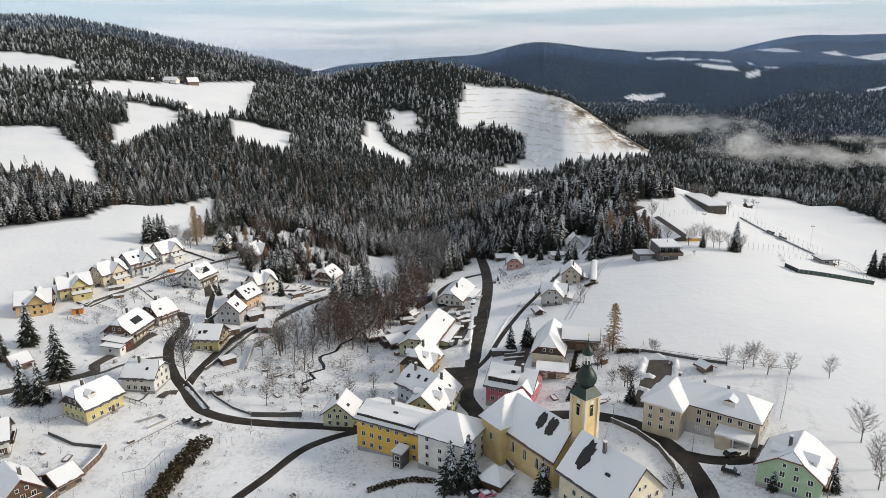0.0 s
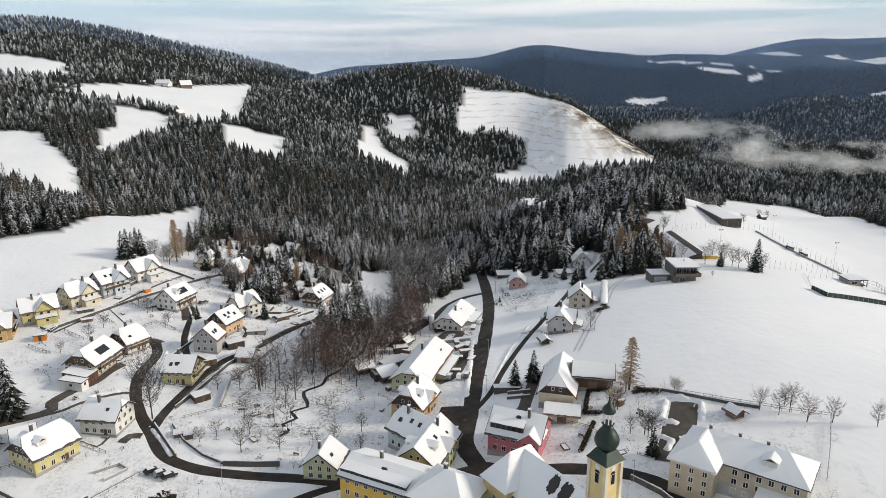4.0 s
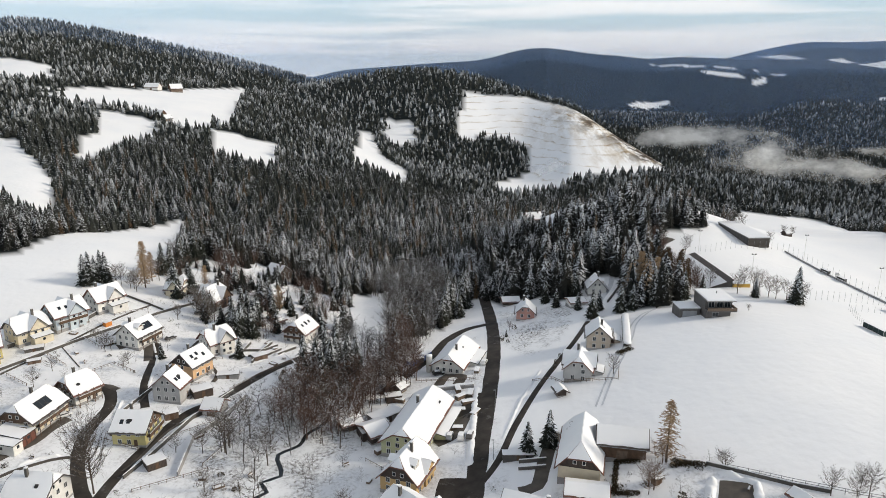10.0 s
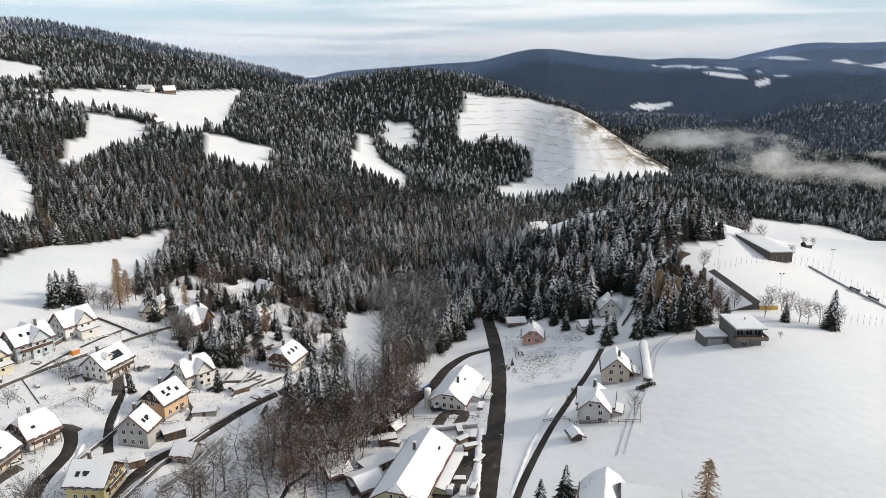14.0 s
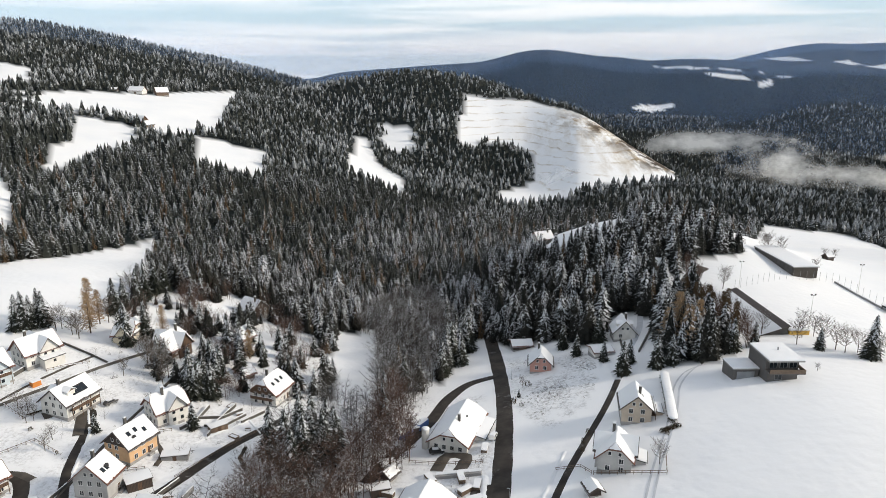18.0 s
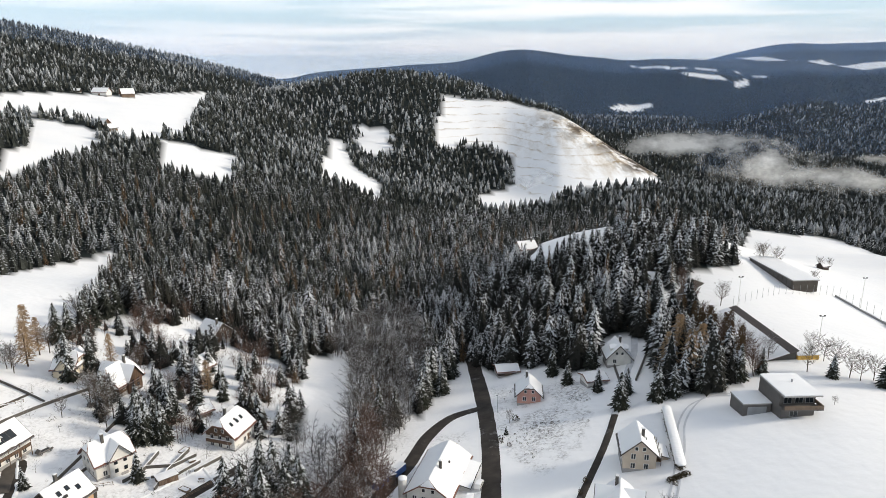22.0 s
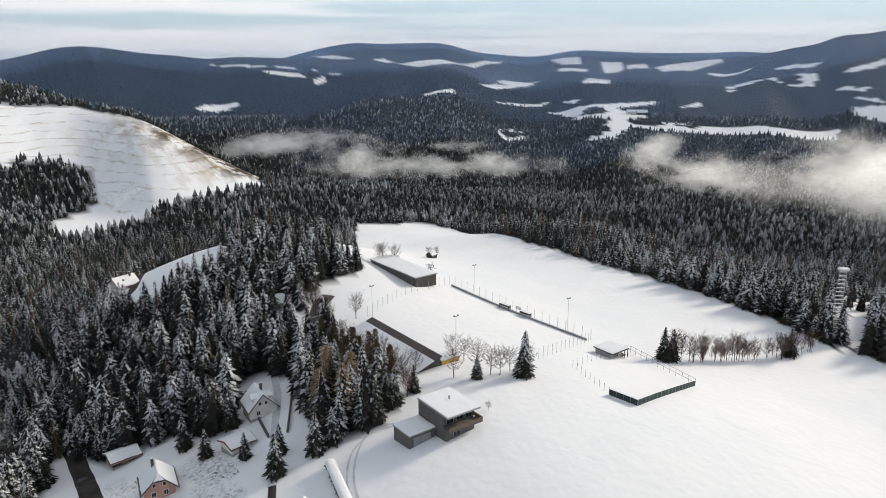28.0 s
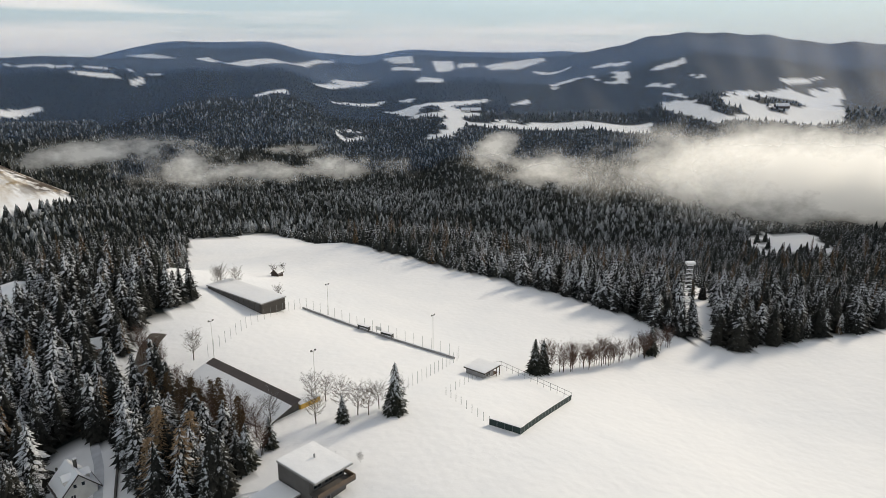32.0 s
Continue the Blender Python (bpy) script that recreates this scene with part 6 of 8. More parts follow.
def cross_gable(top, x, W, wall, roof, g, colour, out=1.2):
    """A gabled bay standing forward from one long side."""
    m = pose(x, -W * 0.25 - out / 2, 0, 0, 0, 90)
    deep = W * 0.5 + out
    h = min(roof * 0.9, g * 0.42)
    b = part("gabled_bay", gable_walls(deep, g, wall, h), M[colour], top, "gabled bay", m)
    for s in (-1, 1):
        k2, o = h / (g / 2), deep / 2 + 0.5
        part("bay_snow", snow_slab((-o, 0, wall + h + 0.05), (o, 0, wall + h + 0.05), (o, s * (g / 2 + 0.5), wall - 0.5 * k2 + 0.05), (-o, s * (g / 2 + 0.5), wall - 0.5 * k2 + 0.05), 0.2, x + s, 0.2, 8, 4), M["snow"], b, "snow on the bay roof", smooth=True)
    for fl in (0.28, 0.75):
        for yy in (-g * 0.2, g * 0.2):
            link_part("bay_window", window_mesh(1.1, 1.3, "frame")[1], b, "dark window glass", pose(-deep / 2 - 0.03, yy, wall * fl, 0, 0, 270))


inn = bpy.data.objects["pink_inn"]
long_dormer(inn, -6.6, 2.4, 12, 6.0, 4.2, -5.2)
cross_gable(inn, 4.6, 12, 6.0, 4.2, 5.0, "pink")
long_dormer(bpy.data.objects["long_hall"], -10.2, 8.0, 12, 9.2, 2.4, -5.5, 1.0)
cross_gable(bpy.data.objects["farmhouse"], 1.0, 10, 4.6, 5.4, 5.0, "ochre", 0.6)
cross_gable(bpy.data.objects["lime_house"], 1.5, 11, 6.0, 4.4, 5.0, "lime", 0.8)
bare_patch(bpy.data.objects["parish_house"], -4.5, -3.2, 1.5, 2.6, 14, 8, 7)


# ---- sports ground and the flat-roofed house ----
def flat_house():
    x, y, turn = 99.2, 296.2, 1.0
    z = gz_at(x, y)
    h = thing("modern_house", x, y, z, turn, "grey flat-roofed modern house with roof terrace and snow", "house")
    part("ground_floor", box(-4.8, -5.6, -1.5, 4.0, 6.4, 3.0), M["flat_grey"], h, "grey ground floor")
    up = part("upper_floor", box(-4.8, -4.2, 3.0, 4.8, 6.4, 6.4), M["flat_grey"], h, "grey upper floor")
    part("terrace_slab", box(-4.8, -7.0, 2.75, 5.6, -4.2, 3.1), M["flat_grey"], h, "terrace slab")
    part("parapet", box(-4.8, -7.0, 3.1, 5.6, -6.8, 4.1), M["wood"], h, "boarded terrace parapet")
    part("parapet", box(5.4, -6.8, 3.1, 5.6, 2.0, 4.1), M["wood"], h, "boarded terrace parapet")
    part("roof_slab", box(-5.0, -6.6, 6.4, 5.2, 6.6, 6.75), M["concrete"], h, "thin projecting roof slab")
    part("snow_cover", snow_slab((-4.9, 6.5, 6.76), (5.1, 6.5, 6.76), (5.1, -6.5, 6.76), (-4.9, -6.5, 6.76), 0.3, 6.0, 0.05), M["snow"], h, "deep snow on the flat roof", smooth=True)
    part("vent_pipe", rod(bmesh.new(), (1.0, 1.0, 6.9), (1.0, 1.0, 7.9), 0.22, 0.22, 8), M["metal"], h)
    for px in (-2.6, 0.4, 3.2):
        add_window(h, px, -4.2, 4.7, 0, 2.2, 2.2, "metal")
    for py in (-2.0, 2.2):
        add_window(h, 4.8, py, 4.7, 90, 2.4, 1.8, "metal")
    add_window(h, 4.0, -2.5, 1.4, 90, 2.2, 1.8, "metal")
    add_window(h, -1.5, -5.6, 1.4, 0, 2.2, 1.6, "metal")
    g = thing("garage", 90.2, 298.2, gz_at(90.2, 298.2), 2.0, "grey flat-roofed garage covered with snow", "garage")
    part("garage_wall", box(-3.8, -3.5, -1.2, 3.8, 3.5, 3.1), M["flat_grey"], g)
    part("roof_slab", box(-4.0, -3.7, 3.1, 4.0, 3.7, 3.35), M["concrete"], g)
    part("snow_cover", snow_slab((-3.9, 3.6, 3.36), (3.9, 3.6, 3.36), (3.9, -3.6, 3.36), (-3.9, -3.6, 3.36), 0.28, 8.0, 0.05), M["snow"], g, "snow on the flat roof", smooth=True)
    part("garage_door", box(-2.6, -3.58, -0.2, 2.6, -3.48, 2.4), M["metal"], g, "grey garage door")


def long_building():
    x, y = 164.8, 425.5
    b = thing("club_building", x, y, gz_at(x, y), 3.0, "long low grey building with flat roof under snow", "building")
    part("long_wall", box(-5.6, -18, -1.5, 5.6, 18, 3.6), M["yard"], b, "grey concrete wall")
    part("roof_slab", box(-6.0, -18.5, 3.6, 6.0, 18.5, 3.95), M["concrete"], b)
    part("snow_cover", snow_slab((-5.9, 18.4, 3.96), (5.9, 18.4, 3.96), (5.9, -18.4, 3.96), (-5.9, -18.4, 3.96), 0.35, 5.0, 0.1, 8, 14), M["snow"], b, "deep snow on the long roof", smooth=True)
    for i in range(10):
        part("wall_panel", box(-5.68, -16.5 + i * 3.4, 0.2, -5.58, -13.6 + i * 3.4, 3.2), M["flat_grey"], b, "grey door panel")


def grandstand():
    """A long stand hall built into the slope: one broad snowy slope and a dark top edge."""
    x, y = 113.5, 350.5
    z = gz_at(x, y)
    b = thing("stand_hall", x, y, z, 2.0, "long hall with one broad snowy roof slope and dark ridge edge", "hall")
    part("hall_wall", solid([(-5.2, -20, -3), (5.6, -20, -3), (5.6, 20, -3), (-5.2, 20, -3), (-5.2, -20, 1.0), (5.6, -20, 4.6), (5.6, 20, 4.6), (-5.2, 20, 1.0)],
                            [(3, 2, 1, 0), (4, 5, 6, 7), (0, 1, 5, 4), (1, 2, 6, 5), (2, 3, 7, 6), (3, 0, 4, 7)]), M["wood"], b, "weathered boarded hall wall")
    part("roof_slope", solid([(-6.2, -21, 0.9), (6.4, -21, 5.0), (6.4, 21, 5.0), (-6.2, 21, 0.9), (-6.2, -21, 0.65), (6.4, -21, 4.75), (6.4, 21, 4.75), (-6.2, 21, 0.65)],
                             [(0, 1, 2, 3), (7, 6, 5, 4), (0, 4, 5, 1), (1, 5, 6, 2), (2, 6, 7, 3), (3, 7, 4, 0)]), M["tile"], b, "dark roof slope")
    part("snow_cover", snow_slab((3.4, 20.9, 4.06), (3.4, -20.9, 4.06), (-6.1, -20.9, 0.95), (-6.1, 20.9, 0.95), 0.3, 12.0, 0.5, 16, 5), M["snow"], b, "snow on the slope with a ragged upper edge", smooth=True)
    part("gable_stonework", solid([(-6.0, -20.1, 0.7), (6.2, -20.1, 4.7), (6.2, -20.1, 1.0), (-6.0, -20.1, -2.0), (-6.0, -19.9, 0.7), (6.2, -19.9, 4.7), (6.2, -19.9, 1.0), (-6.0, -19.9, -2.0)],
                               [(3, 2, 1, 0), (4, 5, 6, 7), (0, 1, 5, 4), (1, 2, 6, 5), (2, 3, 7, 6), (3, 0, 4, 7)]), M["stone"], b, "stone gable wall")
    part("yellow_store", box(6.6, -20.5, -2.5, 13.5, -15.5, 3.0), M["gold"], b, "yellow store at the hall's end")
    part("store_snow", snow_slab((6.4, -15.3, 3.05), (13.7, -15.3, 3.05), (13.7, -20.7, 3.05), (6.4, -20.7, 3.05), 0.25, 3.0, 0.1, 5, 4), M["snow"], b, "snow on the flat store roof", smooth=True)


def clubhouse():
    x, y = 183.0, 317.0
    b = thing("clubhouse", x, y, gz_at(x, y), 2.0, "small flat-roofed clubhouse with broad eaves and snow", "building")
    part("house_wall", box(-3.6, -3.2, -1, 2.2, 3.6, 2.6), M["concrete"], b, "pale clubhouse wall")
    part("dark_terrace", box(2.2, -3.2, -0.2, 4.4, 1.5, 0.2), M["brown"], b, "covered terrace")
    part("roof_slab", box(-4.2, -4.4, 2.6, 4.6, 4.2, 2.9), M["dark"], b)
    part("snow_cover", snow_slab((-4.1, 4.1, 2.91), (4.5, 4.1, 2.91), (4.5, -4.3, 2.91), (-4.1, -4.3, 2.91), 0.3, 9.0, 0.1), M["snow"], b, "snow on the flat roof", smooth=True)
    for px in (2.6, 4.3):
        part("roof_post", box(px - 0.1, -4.2, -0.5, px + 0.1, -4.0, 2.6), M["brown"], b)
    add_window(b, -0.8, -3.2, 1.3, 0, 2.4, 1.3)


def floodlight(x, y, h=13.0):
    f = thing("floodlight", x, y, gz_at(x, y), 0, "tall grey floodlight mast beside the pitch", "lamp", "pitch floodlights")
    part("mast", rod(bmesh.new(), (0, 0, -0.5), (0, 0, h), 0.12, 0.07, 8), M["frame"], f)
    part("cross_arm", box(-0.9, -0.08, h - 0.2, 0.9, 0.08, h), M["metal"], f)
    for px in (-0.7, 0.7):
        part("lamp_head", box(px - 0.28, -0.18, h, px + 0.28, 0.15, h + 0.35, 0.05), M["flat_grey"], f, "lamp head")


def dugout(x, y, turn):
    d = thing("dugout", x, y, gz_at(x, y), turn, "dark team shelter with snow on its roof", "shelter", "team shelters")
    part("back", box(-2.6, 0.6, 0, 2.6, 0.75, 2.0), M["flat_grey"], d)
    for px in (-2.6, 2.5):
        part("side", box(px, -0.6, 0, px + 0.1, 0.6, 2.0), M["flat_grey"], d)
    part("roof", box(-2.7, -0.8, 2.0, 2.7, 0.8, 2.1), M["flat_grey"], d)
    part("bench", box(-2.4, 0.2, 0.4, 2.4, 0.55, 0.48), M["wood"], d)
    part("snow_cover", box(-2.65, -0.75, 2.1, 2.65, 0.75, 2.28, 0.07), M["snow"], d, "snow on the roof")


def fence(name, label, points, step, h, rails=(0.9,), post=0.06, material="metal", net=None, snow=False):
    """Posts along a line with rails, and netting where the frame has it."""
    x0, y0 = points[0]
    f = thing(name, x0, y0, gz_at(x0, y0), 0, label, "fence")
    z0 = gz_at(x0, y0)
    pm = box(-post, -post, -0.4, post, post, h)
    me = bpy.data.meshes.new("post")
    pm.to_mesh(me)
    pm.free()
    me.materials.append(M[material])
    for (xa, ya), (xb, yb) in zip(points, points[1:]):
        n = max(1, round(math.hypot(xb - xa, yb - ya) / step))
        last = None
        for i in range(n + 1):
            px, py = xa + (xb - xa) * i / n, ya + (yb - ya) * i / n
            p = (px - x0, py - y0, gz_at(px, py) - z0)
            if i < n or (xb, yb) == points[-1]:
                link_part("post", me, f, "", Matrix.Translation(p))
            if last is not None:
                d = Vector(p) - Vector(last)
                m = Matrix.Translation(last) @ Matrix.Rotation(math.atan2(d.y, d.x), 4, "Z") @ Matrix.Rotation(-math.atan2(d.z, math.hypot(d.x, d.y)), 4, "Y")
                ln = d.length
                for r in rails:
                    part("rail", box(0, -0.04, r - 0.05, ln, 0.04, r + 0.05), M[material], f, "", m)
                if net:
                    part("net_panel", box(0, -0.03, 0.05, ln, 0.03, h), M[net], f, "", m)
                if snow:
                    part("snow_strip", box(0, -0.1, rails[-1] + 0.05, ln, 0.1, rails[-1] + 0.17), M["snow"], f, "line of snow on the rail", m)
            last = p
    return f


def bank(name, label, points, width, h, material, cap=True, step=3.0, category="wall"):
    """A low wall or kerb of separate blocks, with snow lying on it."""
    x0, y0 = points[0]
    z0 = gz_at(x0, y0)
    f = thing(name, x0, y0, z0, 0, label, category)
    for (xa, ya), (xb, yb) in zip(points, points[1:]):
        n = max(1, round(math.hypot(xb - xa, yb - ya) / step))
        for i in range(n):
            ax, ay, bx, by = (xa + (xb - xa) * i / n, ya + (yb - ya) * i / n, xa + (xb - xa) * (i + 1) / n, ya + (yb - ya) * (i + 1) / n)
            a, b = Vector((ax - x0, ay - y0, gz_at(ax, ay) - z0)), Vector((bx - x0, by - y0, gz_at(bx, by) - z0))
            d = b - a
            m = Matrix.Translation(a) @ Matrix.Rotation(math.atan2(d.y, d.x), 4, "Z") @ Matrix.Rotation(-math.atan2(d.z, math.hypot(d.x, d.y)), 4, "Y")
            s = part("wall_section", box(0, -width / 2, -0.8, d.length, width / 2, h, 0.02), M[material], f, "", m)
            if cap:
                part("snow_cap", box(0, -width * 0.16, h, d.length, width / 2 + 0.03, h + 0.16 + 0.08 * (i % 3), 0.07), M["snow"], s, "snow on the wall")
    return f


def snow_ridge(points, width, h, label, name="snowbank"):
    """Shovelled snow piled along a line: lumpy, rounded, uneven in height."""
    x0, y0 = points[0]
    z0 = gz_at(x0, y0)
    line = []
    for (xa, ya), (xb, yb) in zip(points, points[1:]):
        n = max(1, round(math.hypot(xb - xa, yb - ya) / 0.5))
        line += [Vector((xa + (xb - xa) * i / n, ya + (yb - ya) * i / n, 0)) for i in range(n)]
    line.append(Vector((*points[-1], 0)))
    v, k = [], 9
    for i, q in enumerate(line):
        t = (line[min(i + 1, len(line) - 1)] - line[max(i - 1, 0)]).normalized()
        s = Vector((-t.y, t.x, 0))
        end = min(1.0, i / 2, (len(line) - 1 - i) / 2)
        hh = h * end * (0.75 + 0.7 * noise.noise(q * 0.45))
        for m in range(k):
            a = m / (k - 1) * 2 - 1
            e = q + s * (width * 0.5 * a * (1 + 0.3 * noise.noise(q * 0.6 + Vector((0, 0, 5)))))
            v.append((e.x - x0, e.y - y0, gz_at(e.x, e.y) - z0 - 0.05 + hh * (1 - a * a) * (1 + 0.35 * noise.noise(e * 1.1))))
    i = (np.arange(len(line) - 1)[:, None] * k + np.arange(k - 1)[None]).ravel()
    ob = new(name, mesh_from(name, np.array(v), np.stack([i, i + k, i + k + 1, i + 1], 1), [M["snow"]], True))
    ob.location = (x0, y0, z0)
    return tagged(ob, label, "snowbank")


flat_house()
long_building()
grandstand()
clubhouse()
for px, py in ((185.2, 398.3), (191.0, 345.9), (124.5, 381.2), (130.5, 336.3)):
    floodlight(px, py)
dugout(184.0, 375.5, -83)
dugout(185.4, 364.2, -83)
scoreboard = thing("scoreboard", 187.0, 370.5, gz_at(187, 370.5), -83, "small pale scoreboard on two posts behind the pitch", "sign")
part("board", box(-1.4, -0.08, 1.2, 1.4, 0.08, 2.6), M["frame"], scoreboard, "pale board")
for px in (-1.1, 1.1):
    part("support", box(px - 0.07, -0.06, -0.4, px + 0.07, 0.06, 1.2), M["metal"], scoreboard)
bank("pitch_wall", "low dark concrete wall along the touchline, snow on top", ((180.5, 409.0), (188.2, 333.0)), 0.3, 0.8, "concrete", True, 4.0)
fence("ball_fence", "tall thin ball-stop fence behind the touchline", ((182.5, 409.0), (190.3, 333.0)), 4.0, 4.6, (), 0.035)
fence("ball_fence", "thin ball-stop fence behind the goal", ((124.0, 384.0), (150.0, 399.0), (180.0, 410.0)), 4.0, 4.2, (), 0.035)
fence("ball_fence", "thin ball-stop fence behind the near goal", ((187.0, 331.0), (160.0, 322.0), (146.0, 318.0)), 3.0, 4.0, (), 0.035)
fence("tennis_windbreak", "dark green windbreak netting round the court corner", ((148.5, 286.8), (150.2, 278.0), (188.2, 286.2)), 2.4, 1.9, (1.85,), 0.05, "metal", "green_net", True)
fence("tennis_fence", "thin mesh fence round the tennis court", ((148.5, 286.8), (156.5, 309.0), (178.0, 315.0)), 3.0, 2.6, (), 0.035)
fence("tennis_fence", "thin mesh fence along the tennis court", ((188.2, 286.2), (195.0, 318.0), (188.0, 319.5)), 3.0, 2.6, (2.5, 1.2), 0.05)
field_hut = thing("hay_hut", 215.6, 477.5, gz_at(215.6, 477.5), 20, "small dark hay hut among bare shrubs", "hut")
part("hut_wall", gable_walls(4.5, 4.0, 2.2, 1.8), M["dark"], field_hut)
gable_roof(field_hut, 5.4, 4.0, 2.2, 1.8, 0.5, 3.0)


# ---- single trees, hedges, shrubs ----
def mesh_of(key, shape, material):
    if key not in MESHES:
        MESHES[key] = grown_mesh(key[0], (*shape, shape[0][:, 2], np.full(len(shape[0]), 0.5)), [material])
    return MESHES[key]


def larch_crown(seed):
    """Thin needle tufts along many level, uneven branches: a broad airy cone, a metre high."""
    rnd = random.Random(seed)
    v, f = [], []
    for i in range(150):
        u = 0.12 + 0.86 * (i / 150) ** 0.95
        reach = (0.25 * (1 - u) ** 0.7 + 0.012) * rnd.uniform(0.5, 1.15)
        a = i * 2.4 + rnd.uniform(-0.5, 0.5)
        ca, sa = math.cos(a), math.sin(a)
        droop = rnd.uniform(-0.10, 0.12)
        c = len(v)
        v += [(0, 0, u + 0.004), (0, 0, u - 0.004), (reach * ca, reach * sa, u + droop * reach)]
        f.append((c, c + 1, c + 2))
        for k in range(5):
            w0 = rnd.uniform(0.15, 1.0)
            p = (reach * w0 * ca, reach * w0 * sa, u + droop * reach * w0)
            b = a + rnd.choice((-1, 1)) * rnd.uniform(0.5, 1.3)
            q = rnd.uniform(0.03, 0.07)
            c = len(v)
            v += [(p[0], p[1], p[2] + 0.008), (p[0], p[1], p[2] - 0.008), (p[0] + q * math.cos(b), p[1] + q * math.sin(b), p[2] - q * rnd.uniform(0.1, 0.8))]
            f.append((c, c + 1, c + 2))
    return np.array(v, float), np.array(f, int)


def trunk_mesh(h=0.95, r=0.017):
    if ("trunk", r) not in MESHES:
        bm = rod(bmesh.new(), (0, 0, -0.04), (0, 0, h), r, 0.003, 7)
        me = bpy.data.meshes.new("trunk")
        bm.to_mesh(me)
        bm.free()
        me.materials.append(M["bark"])
        MESHES[("trunk", r)] = me
    return MESHES[("trunk", r)]


def conifer(x, y, h, label="snow-laden dark spruce standing alone", material="garden_spruce", wide=1.0, name="spruce", width=0.235):
    k = int(abs(x * 3 + y)) % 4
    t = thing(name, x, y, gz_at(x, y), (x * 37) % 360, label, "tree")
    t.scale = (h * wide, h * wide, h)
    link_part("trunk", trunk_mesh(), t)
    link_part("crown", mesh_of(("crown", material, k, width), larch_crown(k) if name == "larch" else spruce_shape(20, 16, k + 3, width * 1.08, 0.05, wide=0.16), M[material]), t)


def bare_tree(x, y, h, label="leafless tree with frosted twigs", material="twig", name="bare_tree", wide=1.0):
    k = int(abs(x * 5 + y)) % 5
    t = thing(name, x, y, gz_at(x, y), (x * 53) % 360, label, "tree")
    t.scale = (h * wide, h * wide, h)
    link_part("trunk", trunk_mesh(0.6, 0.02), t)
    link_part("crown", mesh_of(("twigs", material, k, h < 14), bare_tree_shape(k + 70, 36, 18, 0.33, 0.24) if h < 14 else bare_tree_shape(k + 70, 75, 18, 0.36, 0.2), M[material]), t)


def clump_shape(seed, n=60):
    """A shrub of many small leaf clumps, a metre across."""
    rnd = random.Random(seed)
    v, f = [], []
    for i in range(n):
        a, b = rnd.random() * 6.283, rnd.random()
        r = 0.5 * rnd.uniform(0.55, 1.0)
        p = Vector((r * math.cos(a) * math.sqrt(1 - b * b * 0.8), r * math.sin(a) * math.sqrt(1 - b * b * 0.8), 0.08 + 0.8 * b * rnd.uniform(0.7, 1)))
        c = len(v)
        for k in range(4):
            v.append(tuple(p + Vector((rnd.uniform(-1, 1), rnd.uniform(-1, 1), rnd.uniform(-0.8, 0.8))) * 0.13))
        f += [(c, c + 1, c + 2), (c, c + 2, c + 3), (c, c + 3, c + 1), (c + 1, c + 3, c + 2)]
    return np.array(v, float), np.array(f, int)


def shrub(x, y, w, h, material="hedge", label="low shrub dusted with snow", name="shrub"):
    k = int(abs(x * 7 + y)) % 4
    t = thing(name, x, y, gz_at(x, y), (x * 91) % 360, label, "shrub", "garden shrubs")
    t.scale = (w, w, h)
    link_part("foliage", mesh_of(("foliage", material, k), clump_shape(k), M[material]), t)
    link_part("stem", trunk_mesh(0.5, 0.03), t)


def hedge(points, w, h, label, snow=False, material="hedge"):
    """A hedge of leaf clumps along a line, with snow on top where it lies."""
    x0, y0 = points[0]
    z0 = gz_at(x0, y0)
    t = thing("hedge", x0, y0, z0, 0, label, "hedge")
    rnd = random.Random(int(x0 * 9))
    at = []
    for (xa, ya), (xb, yb) in zip(points, points[1:]):
        n = max(1, int(math.hypot(xb - xa, yb - ya) / (w * 0.45)))
        at += [(xa + (xb - xa) * i / n, ya + (yb - ya) * i / n) for i in range(n)]
    vs, fs, c = [], [], 0
    for i, (px, py) in enumerate(at):
        sv, sf = clump_shape(i % 7, 84)
        q = sv * np.array([w * 1.15, w * 1.15, h * rnd.uniform(0.9, 1.15)]) + np.array([px - x0 + rnd.uniform(-0.1, 0.1) * w, py - y0, gz_at(px, py) - z0])
        vs.append(q)
        fs.append(sf + c)
        c += len(sv)
    link_part("foliage", mesh_from("foliage", np.concatenate(vs), np.concatenate(fs), [M[material]]), t)
    if snow:
        sm = bmesh.new()
        for i, (px, py) in enumerate(at):
            bmesh.ops.create_icosphere(sm, subdivisions=2, radius=w * 0.62, matrix=Matrix.Translation((px - x0, py - y0, gz_at(px, py) - z0 + h * 0.86)) @ Matrix.Diagonal((1, 1, 0.42 + 0.1 * rnd.random(), 1)))
        part("snow_load", sm, M["snow"], t, "thick snow lying on the hedge", smooth=True)


